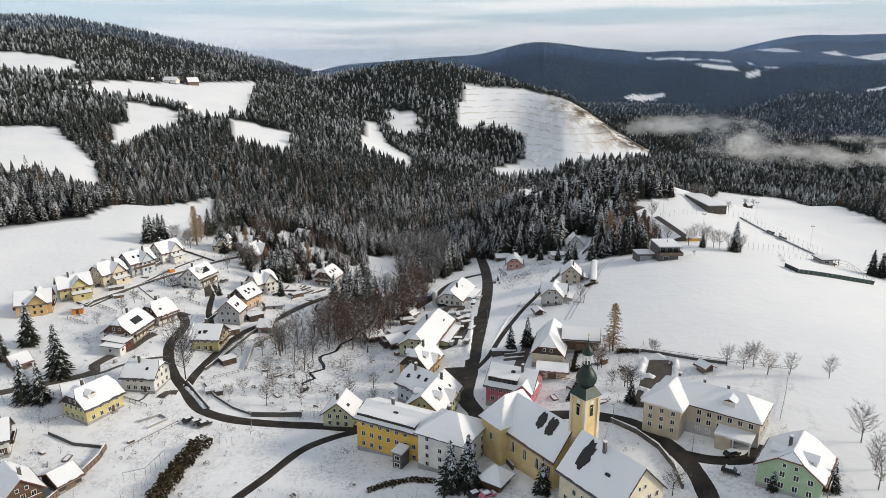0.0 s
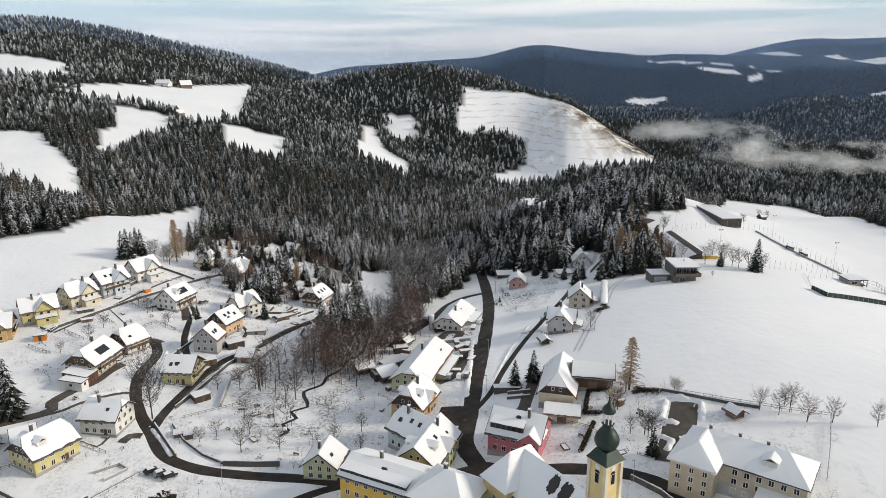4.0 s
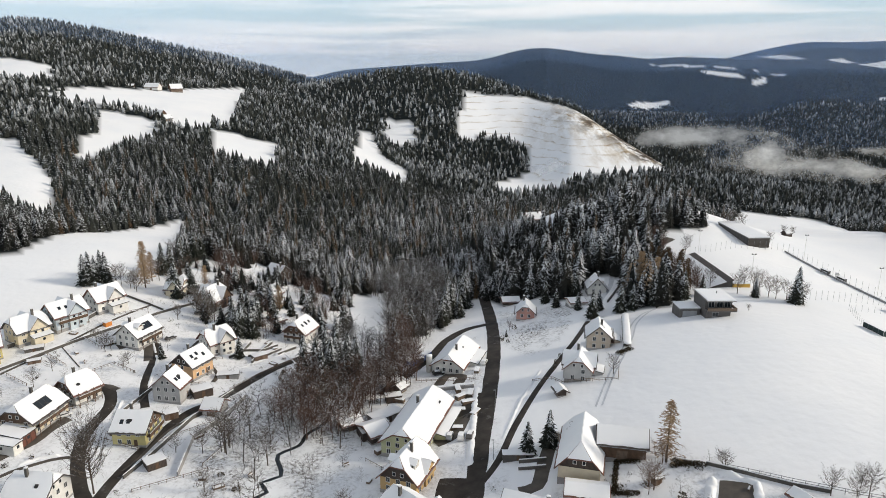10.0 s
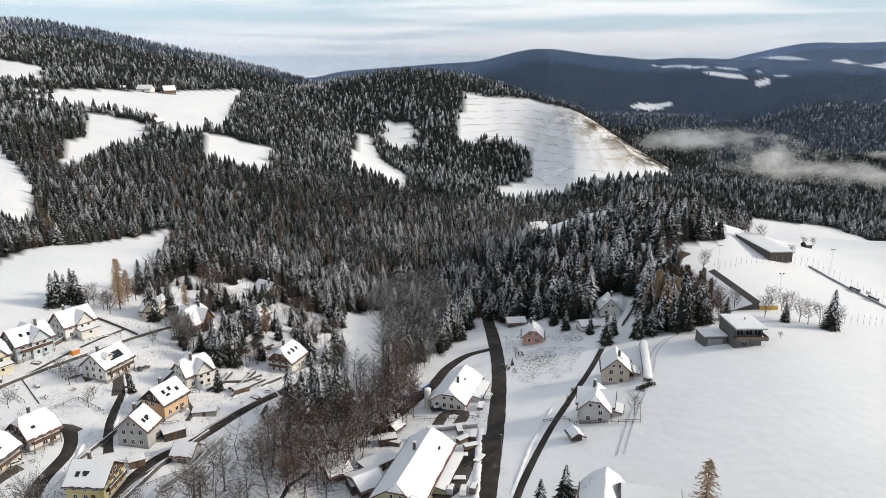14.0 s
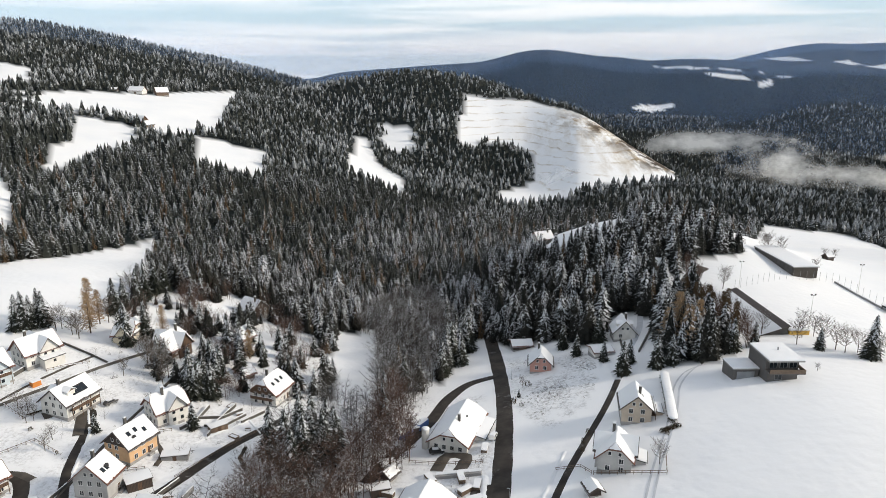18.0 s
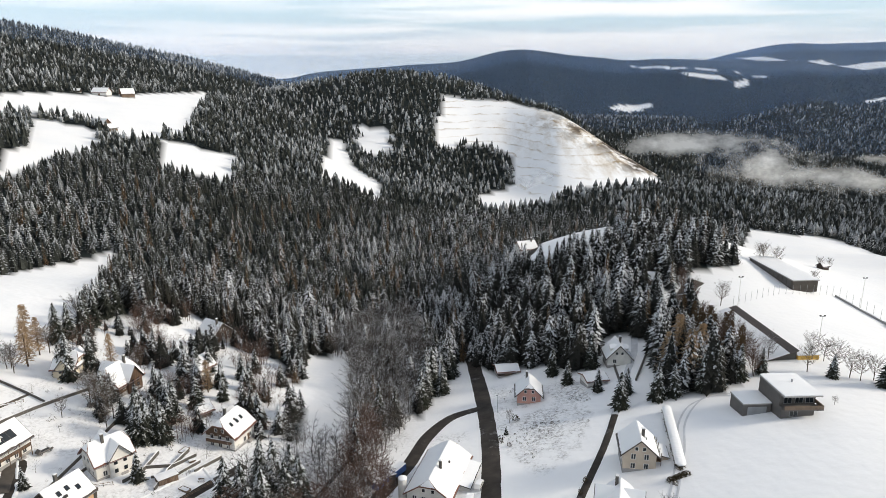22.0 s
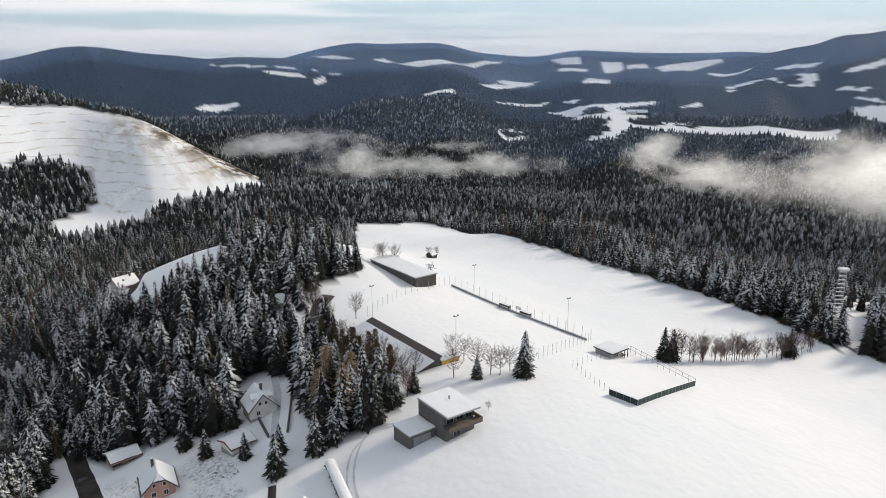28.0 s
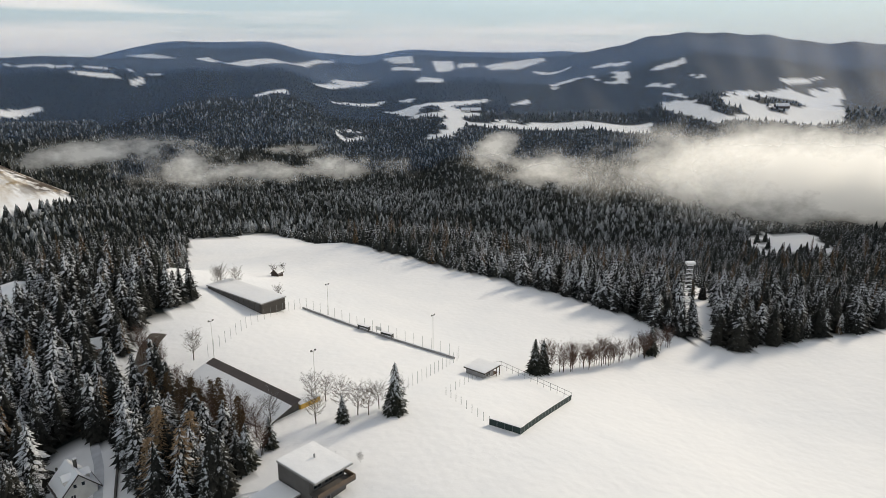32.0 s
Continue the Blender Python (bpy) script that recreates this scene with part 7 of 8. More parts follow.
# tall spruces and firs in the gardens
for px, py, hh in ((-152, 235, 17), (-129, 212, 19), (-131, 195, 15), (-126, 195.5, 14), (-153.6, 222, 11), (1.6, 146.8, 14), (6.0, 147.2, 15), (23.3, 141.8, 9.5), (53.4, 177.7, 8),
                   (23.4, 222.2, 10), (29.5, 224.5, 11), (-72.5, 292.3, 9), (-144, 345, 14), (-148, 349, 13), (-114, 343, 15), (-108, 346, 13), (-98, 286, 6.5),
                   (-47, 281.5, 16), (-42, 278, 17), (-36.5, 275, 18), (-31.7, 279, 17), (-29.5, 285, 15), (-38.8, 271, 15), (-36.6, 288.5, 17), (-41.5, 295, 14), (-33, 292, 14),
                   (-79, 310, 13), (-76.6, 311, 14), (-73, 312, 13), (-74.5, 325, 13), (-80, 332, 12), (-81, 355, 13), (-77.5, 357, 12), (-62.7, 360, 10), (-60, 369, 10), (-51, 345, 9), (-49, 360, 9), (-67, 350, 10), (-74, 360, 11), (-58, 352, 11), (-64, 341, 9), (-70, 333, 12), (-83, 320, 13), (-96, 327, 12),
                   (135.8, 308.6, 15), (122.8, 315, 8), (201, 308.3, 13), (204.9, 307.5, 12.5), (259, 293.5, 13), (59.5, 313.5, 12), (70.2, 313.5, 12), (60, 350, 13), (75, 313.5, 11), (83.6, 314, 12), (96, 317.5, 12), (99.3, 329, 10), (104, 320, 9),
                   (26.1, 312.5, 3), (-16, 300, 11), (-12, 330, 14), (-18, 318, 12), (74.1, 135, 6), (86.7, 133.4, 7), (64, 322, 9), (57, 329, 8), (47, 352, 11), (50, 341, 9), (108, 380, 6)):
    conifer(px, py, hh)
for px, py, hh in ((55.7, 209.6, 17), (81.9, 320.4, 18), (83.4, 334, 19), (87.8, 327, 17), (-127, 344, 16), (78, 328, 16), (-104, 352, 12), (-70, 345, 12)):
    conifer(px, py, hh, "tall rust-brown larch with thin needles", "garden_larch", 1.1, "larch", 0.17)
for px, py, hh in ((89.6, 188.8, 6), (93, 190, 7), (101.2, 184.2, 6), (111.5, 182, 6), (103, 151, 9), (96.5, 133, 8), (100, 140, 8), (54.5, 185.7, 6), (50.5, 188, 5), (93.2, 193.4, 5), (-23, 206, 6), (67.4, 205, 4), 
                   (54.2, 257.5, 6), (-128.7, 339, 8), (-132, 341, 7), (-118, 347.6, 7), (-117.4, 289.4, 5), (-121.4, 293.6, 5), (-95, 322, 7), (-90, 315, 7), (-17, 324, 10), (52, 136, 7), (85.7, 191.6, 6), (-100, 330, 9), (-104, 318, 6), (-95, 350, 8),
                   (128, 315, 8), (130, 313, 8), (134.7, 314, 7), (126, 319, 9), (119.5, 385, 9), (170, 441, 9), (166, 446, 9), (163.4, 444, 8), (179.5, 424, 6), (128.4, 329, 7), (125.5, 331.4, 8), (213, 476, 6), (219, 478, 6), (140, 312, 7), (118, 320, 8), (111, 330, 8),
                   (-60, 215, 6), (-56, 206, 6), (-45, 197, 6), (-30, 200, 6), (-22, 195, 5), (-66, 232, 8), (-60, 236, 9), (-110, 300, 5), (-107, 276, 5), (-88, 300, 5), (-16, 270, 9), (-22, 262, 10), (-28, 254, 10), (-14, 284, 8), (36, 222, 6), (28, 320, 4), (107, 300, 3), (112, 296, 2.5)):
    bare_tree(px, py, hh)
for px, py, hh, ww in ((-87.2, 213.0, 19, 0.68), (-34.6, 248.0, 12, 0.9), (-54.9, 240.1, 13, 0.8), (-60.0, 232.7, 12, 0.9), (-46.6, 226.8, 11, 0.9), (-119.0, 288.3, 6, 1.2), (-125.2, 295.0, 5, 1.3), (-130.0, 273.8, 5, 1.3), (-130.4, 263.3, 6, 1.2), (-135.9, 253.3, 4, 1.3), (-107.7, 281.1, 4, 1.3), (55.2, 185.0, 7, 1.2), (53.8, 186.6, 6, 1.2), (67.8, 204.2, 4, 1.4), (-73.4, 231.8, 5, 1.2), (-65.1, 204.5, 5, 1.3), (-55.9, 196.8, 7, 1.1), (-69.2, 201.6, 4, 1.4)):
    bare_tree(px, py, hh, "large old leafless tree with a dense crown" if hh > 15 else "leafless garden tree with fine twigs", "twig", "bare_tree", ww)
# the spruce grove between the stream and the main road
grove = random.Random(31)
for i in range(20):
    v = grove.random()
    conifer(3 + 10.5 * grove.random() - 3 * (1 - v), 343 + 52 * v, grove.uniform(12, 18), "tall snow-laden spruce beside the wood road")
row = random.Random(12)
for i in range(44):
    u = row.random() * 29
    bare_tree(206.5 + 1.75 * u + row.uniform(-0.8, 0.8), 306.9 - 0.45 * u + row.uniform(-2.2, 2.2), row.uniform(4.5, 10.0), "slender bare brown tree in a field row", "russet", "bare_tree", row.uniform(0.6, 0.95))
for i in range(9):
    bare_tree(262 + row.uniform(-2, 12), 293 + row.uniform(-2.5, 3), row.uniform(4, 9), "slender bare brown tree at the wood's edge", "russet", "bare_tree", row.uniform(0.6, 0.9))
for i in range(26):
    v = row.random()
    bare_tree(103.5 + 4 * v + row.uniform(-4, 3), 318 + 82 * v, row.uniform(6, 11), "tall brown leafless tree beside the stand hall", "russet", "bare_tree", row.uniform(0.6, 0.9))
for i in range(12):
    v = row.random()
    conifer(98.0 + 4 * v + row.uniform(-5, 3), 318 + 72 * v, row.uniform(12, 17), "rust-brown larch in the wood beside the stand hall", "larch", 0.9, "larch", 0.17)
for px, py, hh in ((95.1, 185, 6.5), (48.5, 199, 5), (98, 331, 7), (100, 342, 7), (97, 352, 6), (103, 330, 6), (101, 360, 6), (99, 371, 6), (103, 348, 5)):
    bare_tree(px, py, hh, "tree with clinging russet leaves", "beech", "beech", 1.2)
for px, py, w, hh in ((42.7, 202.4, 2.2, 1.6), (44, 199.7, 2.2, 1.6), (48.8, 202.3, 2, 1.4), (62, 205.4, 2.4, 1.6), (24, 308.5, 2.2, 2.4), (30, 321, 2.6, 2.2), (26, 305, 1.6, 1.4), (-120, 262, 2.2, 1.5), (-116, 285, 1.6, 1.2), (-110, 226, 1.6, 1.6), (-115, 222, 1.8, 1.5), (39, 274, 1.4, 2), (41, 278, 1.4, 2.2), (38, 270, 1.4, 1.8),
                      (-38, 150, 1.6, 1.0), (-13, 151, 2, 1.3), (-127, 250, 3, 2), (-122, 247, 2.4, 1.8), (-58, 222, 2, 1.2), (-52, 216, 2.4, 1.4), (-49, 210, 2, 1.3), (-63, 208, 1.8, 1.2), (57, 192, 2.4, 2), (55, 196, 2.6, 2.2), (60, 270, 1.6, 1.2), (-95, 260, 1.4, 1.1)):
    shrub(px, py, w, hh)
hedge(((-73, 150), (-71.8, 161), (-70.2, 169.6), (-68.5, 176.6)), 4.8, 4.4, "tall dense brown-green hedge dusted with snow")
hedge(((-18.5, 149.8), (-13.6, 151.9), (-8, 152.6), (-2.2, 150.9)), 1.8, 1.2, "low dark garden hedge with snow")
hedge(((69.8, 304.3), (65.8, 287.2), (63, 275)), 2.2, 1.7, "clipped hedge under a thick pillow of snow", True)
hedge(((-55, 284.5), (-55.2, 279), (-52, 273.5)), 0.9, 0.9, "low clipped green hedge")
hedge(((59, 271.5), (64.5, 273)), 1.4, 1.2, "dark low hedge beside the gravel path")
hedge(((57.5, 209), (64, 206)), 1.6, 1.2, "brown hedge along the field edge")
hedge(((-112, 300), (-121, 292)), 1.4, 1.0, "low garden hedge with snow", True)


# ---- undergrowth in the gardens: too many and too small to count ----
def undergrowth(name, label, area, count, shapes, material, low, high, spread, seed):
    g = np.random.default_rng(seed)
    poly = np.array(area, float)
    lo, hi = poly.min(0), poly.max(0)
    x, y = lo[0] + (hi[0] - lo[0]) * g.random(count), lo[1] + (hi[1] - lo[1]) * g.random(count)
    ok = inside(x, y, area) & ~inside(x, y, GLADE)
    for ob in scene.objects:
        if ob.parent is None and ob.get("category") in ("house", "building", "church", "hall"):
            ok &= np.hypot(x - ob.location.x, y - ob.location.y) > (14 if ob.get("category") == "church" else 8)
    for rx, ry, w in ROAD_LINES:
        ok &= np.hypot(x - rx, y - ry) > w * 0.5 + 0.8
    # they gather in drifts
    keep = np.array([noise.noise(Vector((a * 0.07, b * 0.07, seed))) > 0.08 for a, b in zip(x, y)])
    x, y = x[ok & keep], y[ok & keep]
    grown = plant(shapes, x, y, low + (high - low) * g.random(len(x)) ** 2, np.full(len(x), spread), g)
    tagged(new(name, grown_mesh(name, grown, [M[material]])), label, "shrubs", kind="stuff")


small_twigs = [bare_tree_shape(s + 200, 9, 5, 0.42, 0.08) for s in range(4)]
small_bush = [clump_shape(s + 9, 22) for s in range(4)]
undergrowth("garden_scrub", "bare twiggy garden shrubs in the snow", GARDENS, 4200, small_twigs, "twig", 0.8, 3.6, 1.3, 5)
undergrowth("garden_bushes", "low dark evergreen garden bushes with snow", GARDENS, 2300, small_bush, "hedge", 0.5, 1.5, 1.3, 6)
undergrowth("stream_scrub", "brown scrub along the stream banks", GULLY, 3600, small_twigs, "alder", 1.0, 4.5, 1.2, 8)
undergrowth("meadow_tufts", "dry grass tufts and seedlings poking through snow", TUFTS, 1300, small_bush, "hedge", 0.2, 0.8, 1.3, 9)

# trees round the houses on the hillside
undergrowth("hillside_spruces", "young dark spruces between the hillside gardens", HILL_GARDENS, 700, near_shapes, "near_spruce", 4, 14, 1.2, 21)
undergrowth("hillside_trees", "bare brown trees between the hillside gardens", HILL_GARDENS, 1700, bare_shapes, "russet", 3, 9.5, 1.2, 22)
undergrowth("hillside_scrub", "grey twiggy scrub on the hillside", HILL_GARDENS, 2200, small_twigs, "alder", 0.8, 3.0, 1.2, 23)

for px, py, hh in ((-149.3, 341.5, 15), (-151.1, 340.4, 14), (-147.4, 342.7, 13), (-126.9, 363.0, 15), (-124.9, 367.3, 14), (-123.3, 375.9, 16), (-123.1, 382.8, 15), (-123.4, 393.7, 16), (-122.0, 399.7, 15), (-111.2, 338.7, 13), (-115.5, 341.7, 11), (-80.5, 312.9, 14), (-77.4, 310.2, 13), (-77.5, 317.4, 12), (-73.2, 311.5, 13), (-74.4, 321.6, 12), (-49.8, 328.9, 11)):
    conifer(px, py, hh, "snow-dusted dark spruce at the wood's edge")
for px, py, hh in ((-129.6, 349.9, 19), (-127.4, 352.1, 14)):
    conifer(px, py, hh, "tall rust-brown larch with thin needles", "garden_larch", 1.0, "larch", 0.17)
for px, py, hh in ((-138.6, 342.6, 9), (-137.5, 344.5, 8), (-130.9, 341.8, 8), (-125.2, 354.3, 10), (-127.8, 381.1, 11), (-94.3, 326.0, 10), (-94.4, 321.3, 9), (-98.6, 324.5, 10), (-90.3, 320.4, 9)):
    bare_tree(px, py, hh)


# ---- walls, fences, vehicles, clutter ----
bank("retaining_wall", "brown retaining wall with thick snow on top", ((-101, 146), (-99, 152.6), (-96.8, 159.8), (-95.3, 167.8), (-95.6, 173)), 0.6, 1.6, "wood")
bank("garden_wall", "dark garden wall with snow", ((-115, 179), (-105.4, 174.2), (-96.7, 173)), 0.4, 0.9, "stone")
bank("street_wall", "long dark street wall with snow on top", ((-152, 266), (-140, 283), (-133, 293), (-127, 301), (-120.6, 309), (-113.2, 320.6), (-103.5, 334.5)), 0.4, 0.9, "stone")
bank("garden_wall", "dark garden wall with snow", ((-132.5, 334.5), (-118.5, 328), (-112.2, 324.7)), 0.35, 0.8, "stone")
bank("lane_wall", "low dark wall beside the steep lane", ((-97, 250), (-93.5, 264.2), (-90.6, 277.7), (-88.3, 291.6), (-82.7, 309.5)), 0.4, 0.8, "stone")
bank("churchyard_wall", "curved churchyard wall with snow cap", ((45.8, 169.5), (51.0, 162.5), (54.4, 154.5), (55.6, 146), (55, 138)), 0.5, 1.2, "stone")
bank("churchyard_wall", "curved churchyard wall with snow cap", ((13, 177.2), (12.6, 168), (14.5, 161), (17.5, 152.5)), 0.5, 1.2, "stone")
bank("road_wall", "long snow-topped wall beside the loop road", ((-59, 190.5), (-50.4, 190), (-43.5, 190)), 0.7, 1.5, "stone")
bank("road_wall", "low kerb wall with snow along the loop road", ((-80, 210), (-74, 202), (-66, 195), (-59, 191)), 0.4, 0.6, "stone")
bank("yard_wall", "low stone wall in front of the house", ((21, 219), (28, 218)), 0.5, 0.9, "stone")
bank("yard_wall", "low stone wall in front of the house", ((20.5, 216), (27.5, 215)), 0.5, 0.8, "stone")
bank("terrace_wall", "curved garden terrace wall with snow", ((-73, 298), (-66, 300), (-62, 306)), 0.4, 0.8, "stone")
bank("terrace_wall", "garden terrace wall with snow", ((-70, 294), (-64, 296), (-60, 303)), 0.4, 0.7, "stone")
bank("terrace_wall", "garden terrace wall with snow", ((-60, 298), (-55, 306)), 0.4, 0.8, "stone")
bank("garden_bed", "raised walled garden bed under snow", ((-92, 186), (-87, 190), (-84, 188), (-88, 183)), 0.3, 0.7, "concrete")
fence("school_fence", "thin wire fence round the school garden", ((88.4, 162.4), (95.4, 174.3), (101.9, 186.3), (91.1, 190.5), (79.7, 196.4), (68, 203.7)), 2.5, 1.5, (1.4, 0.8), 0.05)
fence("garden_fence", "grey wooden garden fence round the house", ((38.5, 258.5), (54.6, 253.0), (56.5, 260.0)), 2.0, 1.1, (1.0, 0.5), 0.06, "wood")
fence("garden_fence", "wooden field fence along the lane", ((30, 263), (36, 262.5), (38, 258.8)), 2.0, 1.1, (1.0, 0.5), 0.06, "wood")
fence("yard_fence", "wooden fence round the sawmill yard", ((-8, 277), (3, 274), (12, 273)), 2.0, 1.1, (1.0, 0.5), 0.06, "wood")
fence("lane_fence", "low wooden fence along the climbing lane", ((-69, 268), (-62, 281), (-53, 295)), 2.0, 1.0, (0.9, 0.5), 0.05, "wood")
fence("pitch_net", "thin ball net of a small playground", ((-84, 158), (-79, 160), (-77, 168)), 2.2, 3.2, (3.1,), 0.04)


def car(x, y, turn, paint, label, snowy=True):
    c = thing("car", x, y, gz_at(x, y) + 0.2, turn, label, "car", "parked cars")
    prof = [(-2.1, 0.35), (2.1, 0.35), (2.15, 0.75), (1.2, 0.92), (0.55, 1.42), (-1.3, 1.45), (-1.95, 0.95), (-2.15, 0.8)]
    n = len(prof)
    pts = [(px, -0.85, pz) for px, pz in prof] + [(px, 0.85, pz) for px, pz in prof]
    bm = solid(pts, [tuple(range(n)), tuple(range(2 * n - 1, n - 1, -1))] + [(i, i + n, (i + 1) % n + n, (i + 1) % n) for i in range(n)])
    bmesh.ops.bevel(bm, geom=bm.edges[:], offset=0.06, segments=1, affect="EDGES")
    part("body", bm, M[paint], c)
    for s in (-1, 1):
        part("side_window", solid([(0.95, s * 0.87, 0.98), (0.5, s * 0.87, 1.34), (-1.2, s * 0.87, 1.36), (-1.6, s * 0.87, 0.98)], [(0, 1, 2, 3)]), M["glass"], c, "dark side glass")
        for px in (-1.3, 1.35):
            w = part("wheel", rod(bmesh.new(), (px, s * 0.72, 0.3), (px, s * 0.9, 0.3), 0.32, 0.32, 12), M["rubber"], c)
            part("rim", rod(bmesh.new(), (px, s * 0.9, 0.3), (px, s * 0.92, 0.3), 0.19, 0.19, 8), M["metal"], w)
    part("windscreen", solid([(1.22, -0.7, 0.97), (1.22, 0.7, 0.97), (0.62, 0.62, 1.4), (0.62, -0.62, 1.4)], [(0, 1, 2, 3)]), M["glass"], c, "dark windscreen")
    if snowy:
        part("snow_cover", box(-1.3, -0.7, 1.43, 0.5, 0.7, 1.58, 0.06), M["snow"], c, "snow on the roof")
        part("bonnet_snow", box(1.3, -0.7, 0.86, 2.05, 0.7, 0.98, 0.05), M["snow"], c, "snow on the bonnet")


for px, py, t, paint, lab in ((-112, 247, 40, "frame", "white car parked in a driveway"), (3.1, 236, 80, "metal", "snow-covered silver car in the yard"), (6.3, 235, 82, "frame", "snow-covered white car in the yard"), (8.8, 235.2, 78, "flat_grey", "snow-covered grey car in the yard"),
                              (15.8, 285.8, 70, "frame", "white car parked beside the road"), (-0.4, 281.2, 10, "rubber", "black car beside the sawmill"), (0.5, 284.5, 10, "metal", "silver car beside the sawmill"), (70.4, 148.7, 20, "rubber", "black car in the school yard"), (67.5, 142, -30, "rubber", "dark car parked by the road"),
                              (-76.9, 187, 40, "rubber", "black car parked by the loop road"), (-74.2, 186, 40, "metal", "silver car parked by the loop road"), (-71.6, 185, 40, "rubber", "dark car parked by the loop road"), (7.6, 143.0, 30, "rubber", "black car beside the pavilion"), (10.4, 142.2, 30, "pink", "red car beside the pavilion"), (-98, 325.7, 30, "flat_grey", "dark car under snow by the garden"), (-100.5, 301, 60, "flat_grey", "grey car in a driveway")):
    car(px, py, t, paint, lab)

silo = thing("silo", -3.6, 285.3, gz_at(-3.6, 285.3), 0, "round white silo tower with snow cap", "silo")
part("shaft", lathe([(1.1, -0.5), (1.1, 6.0)], 14), M["white"], silo, smooth=False)
part("snow_cap", lathe([(1.2, 6.0), (1.15, 6.25), (0.7, 6.5), (0.1, 6.6)], 14), M["snow"], silo, "cap of snow", smooth=True)
for px, py in ((-9.6, 291.6), (-5.2, 297.5)):
    tr = thing("trailer", px, py, gz_at(px, py), 55, "blue covered trailer with snow on top", "trailer", "blue trailers")
    part("tarpaulin", box(-2.4, -1.1, 0.7, 2.4, 1.1, 2.6, 0.05), M["blue_tarp"], tr, "blue tarpaulin box")
    part("snow_cover", box(-2.4, -1.1, 2.6, 2.4, 1.1, 2.8, 0.08), M["snow"], tr, "snow on the trailer")
    for wx in (-1.5, 1.5):
        for s in (-1, 1):
            part("wheel", rod(bmesh.new(), (wx, s * 0.8, 0.4), (wx, s * 1.05, 0.4), 0.4, 0.4, 12), M["rubber"], tr)
play = thing("play_house", -126.9, 307.7, gz_at(-126.9, 307.7), 58, "small orange garden playhouse with snowy roof", "playhouse")
part("hut_wall", box(-1.3, -1.0, -0.3, 1.3, 1.0, 1.6), M["orange"], play)
part("snow_cover", box(-1.5, -1.2, 1.6, 1.5, 1.2, 1.85, 0.08), M["snow"], play, "snow on the roof")


def wood_stack(x, y, turn, n, label):
    """Stacked boards or logs, each a piece, under snow."""
    w = thing("board_stack", x, y, gz_at(x, y), turn, label, "timber")
    for i in range(n):
        part("board", box(-2.0, -0.8 + (i % 5) * 0.33, 0.05 + (i // 5) * 0.3, 2.0, -0.5 + (i % 5) * 0.33, 0.3 + (i // 5) * 0.3), M["wood"], w)
    part("snow_cover", box(-2.1, -0.9, 0.08 + math.ceil(n / 5) * 0.3, 2.1, 0.95, 0.3 + math.ceil(n / 5) * 0.3, 0.1), M["snow"], w, "snow on the stack")


for i, (px, py) in enumerate(((6, 252), (9, 256), (7, 260), (11, 249), (10, 262), (-12, 251), (-15, 255), (-17, 249), (-13, 262), (5, 241), (-20, 246), (-16, 232), (12, 288), (13, 280), (6, 266), (-2, 268), (-6, 263))):
    wood_stack(px, py, 20 * i, 10 + 5 * (i % 3), "snow-covered stack of boards in the yard")
# low garden clutter under snow: frames, benches, woodpiles
for i, (px, py) in enumerate(((-62, 220), (-57, 217), (-50, 222), (-46, 208), (-54, 203), (-40, 195), (-36, 192), (-70, 240), (-64, 244), (-66, 250), (-60, 290), (-57, 294), (-62, 303), (-66, 308), (-122, 280), (-128, 286), (-136, 300), (-118, 302), (-90, 176), (-104, 168), (-108, 165), (-112, 170), (-118, 238), (-25, 226), (-18, 218), (33, 186), (38, 190), (30, 201), (46, 180), (70, 196), (62, 182), (-76, 268), (-74, 258), (-70, 256))):
    g = thing(("woodpile", "cold_frame", "garden_bench")[i % 3], px, py, gz_at(px, py), 33 * i, ("snow-covered woodpile in a garden", "low garden cold frame under snow", "wooden garden bench covered with snow")[i % 3], ("woodpile", "cold frame", "bench")[i % 3])
    if i % 3 == 0:
        for k in range(12):
            part("log", rod(bmesh.new(), (-0.9 + (k % 6) * 0.32, -0.5, 0.15 + (k // 6) * 0.3), (-0.9 + (k % 6) * 0.32, 0.5, 0.15 + (k // 6) * 0.3), 0.16, 0.15, 6), M["wood"], g)
        part("snow_cover", box(-1.1, -0.55, 0.6, 0.9, 0.55, 0.85, 0.1), M["snow"], g, "snow on top")
    elif i % 3 == 1:
        for a in ((-1.5, -0.8, 1.5, -0.7), (-1.5, 0.7, 1.5, 0.8), (-1.5, -0.7, -1.4, 0.7), (1.4, -0.7, 1.5, 0.7)):
            part("side_board", box(a[0], a[1], -0.2, a[2], a[3], 0.45), M["wood"], g)
        part("snow_fill", box(-1.4, -0.7, -0.1, 1.4, 0.7, 0.35, 0.05), M["snow"], g, "snow inside the frame")
    else:
        part("seat", box(-0.8, -0.25, 0.42, 0.8, 0.25, 0.48), M["wood"], g)
        part("backrest", box(-0.8, 0.2, 0.48, 0.8, 0.26, 0.95), M["wood"], g)
        for px2 in (-0.7, 0.7):
            part("leg", box(px2 - 0.05, -0.2, -0.2, px2 + 0.05, 0.2, 0.42), M["wood"], g)
        part("snow_cover", box(-0.8, -0.25, 0.48, 0.8, 0.2, 0.62, 0.05), M["snow"], g, "snow on the seat")
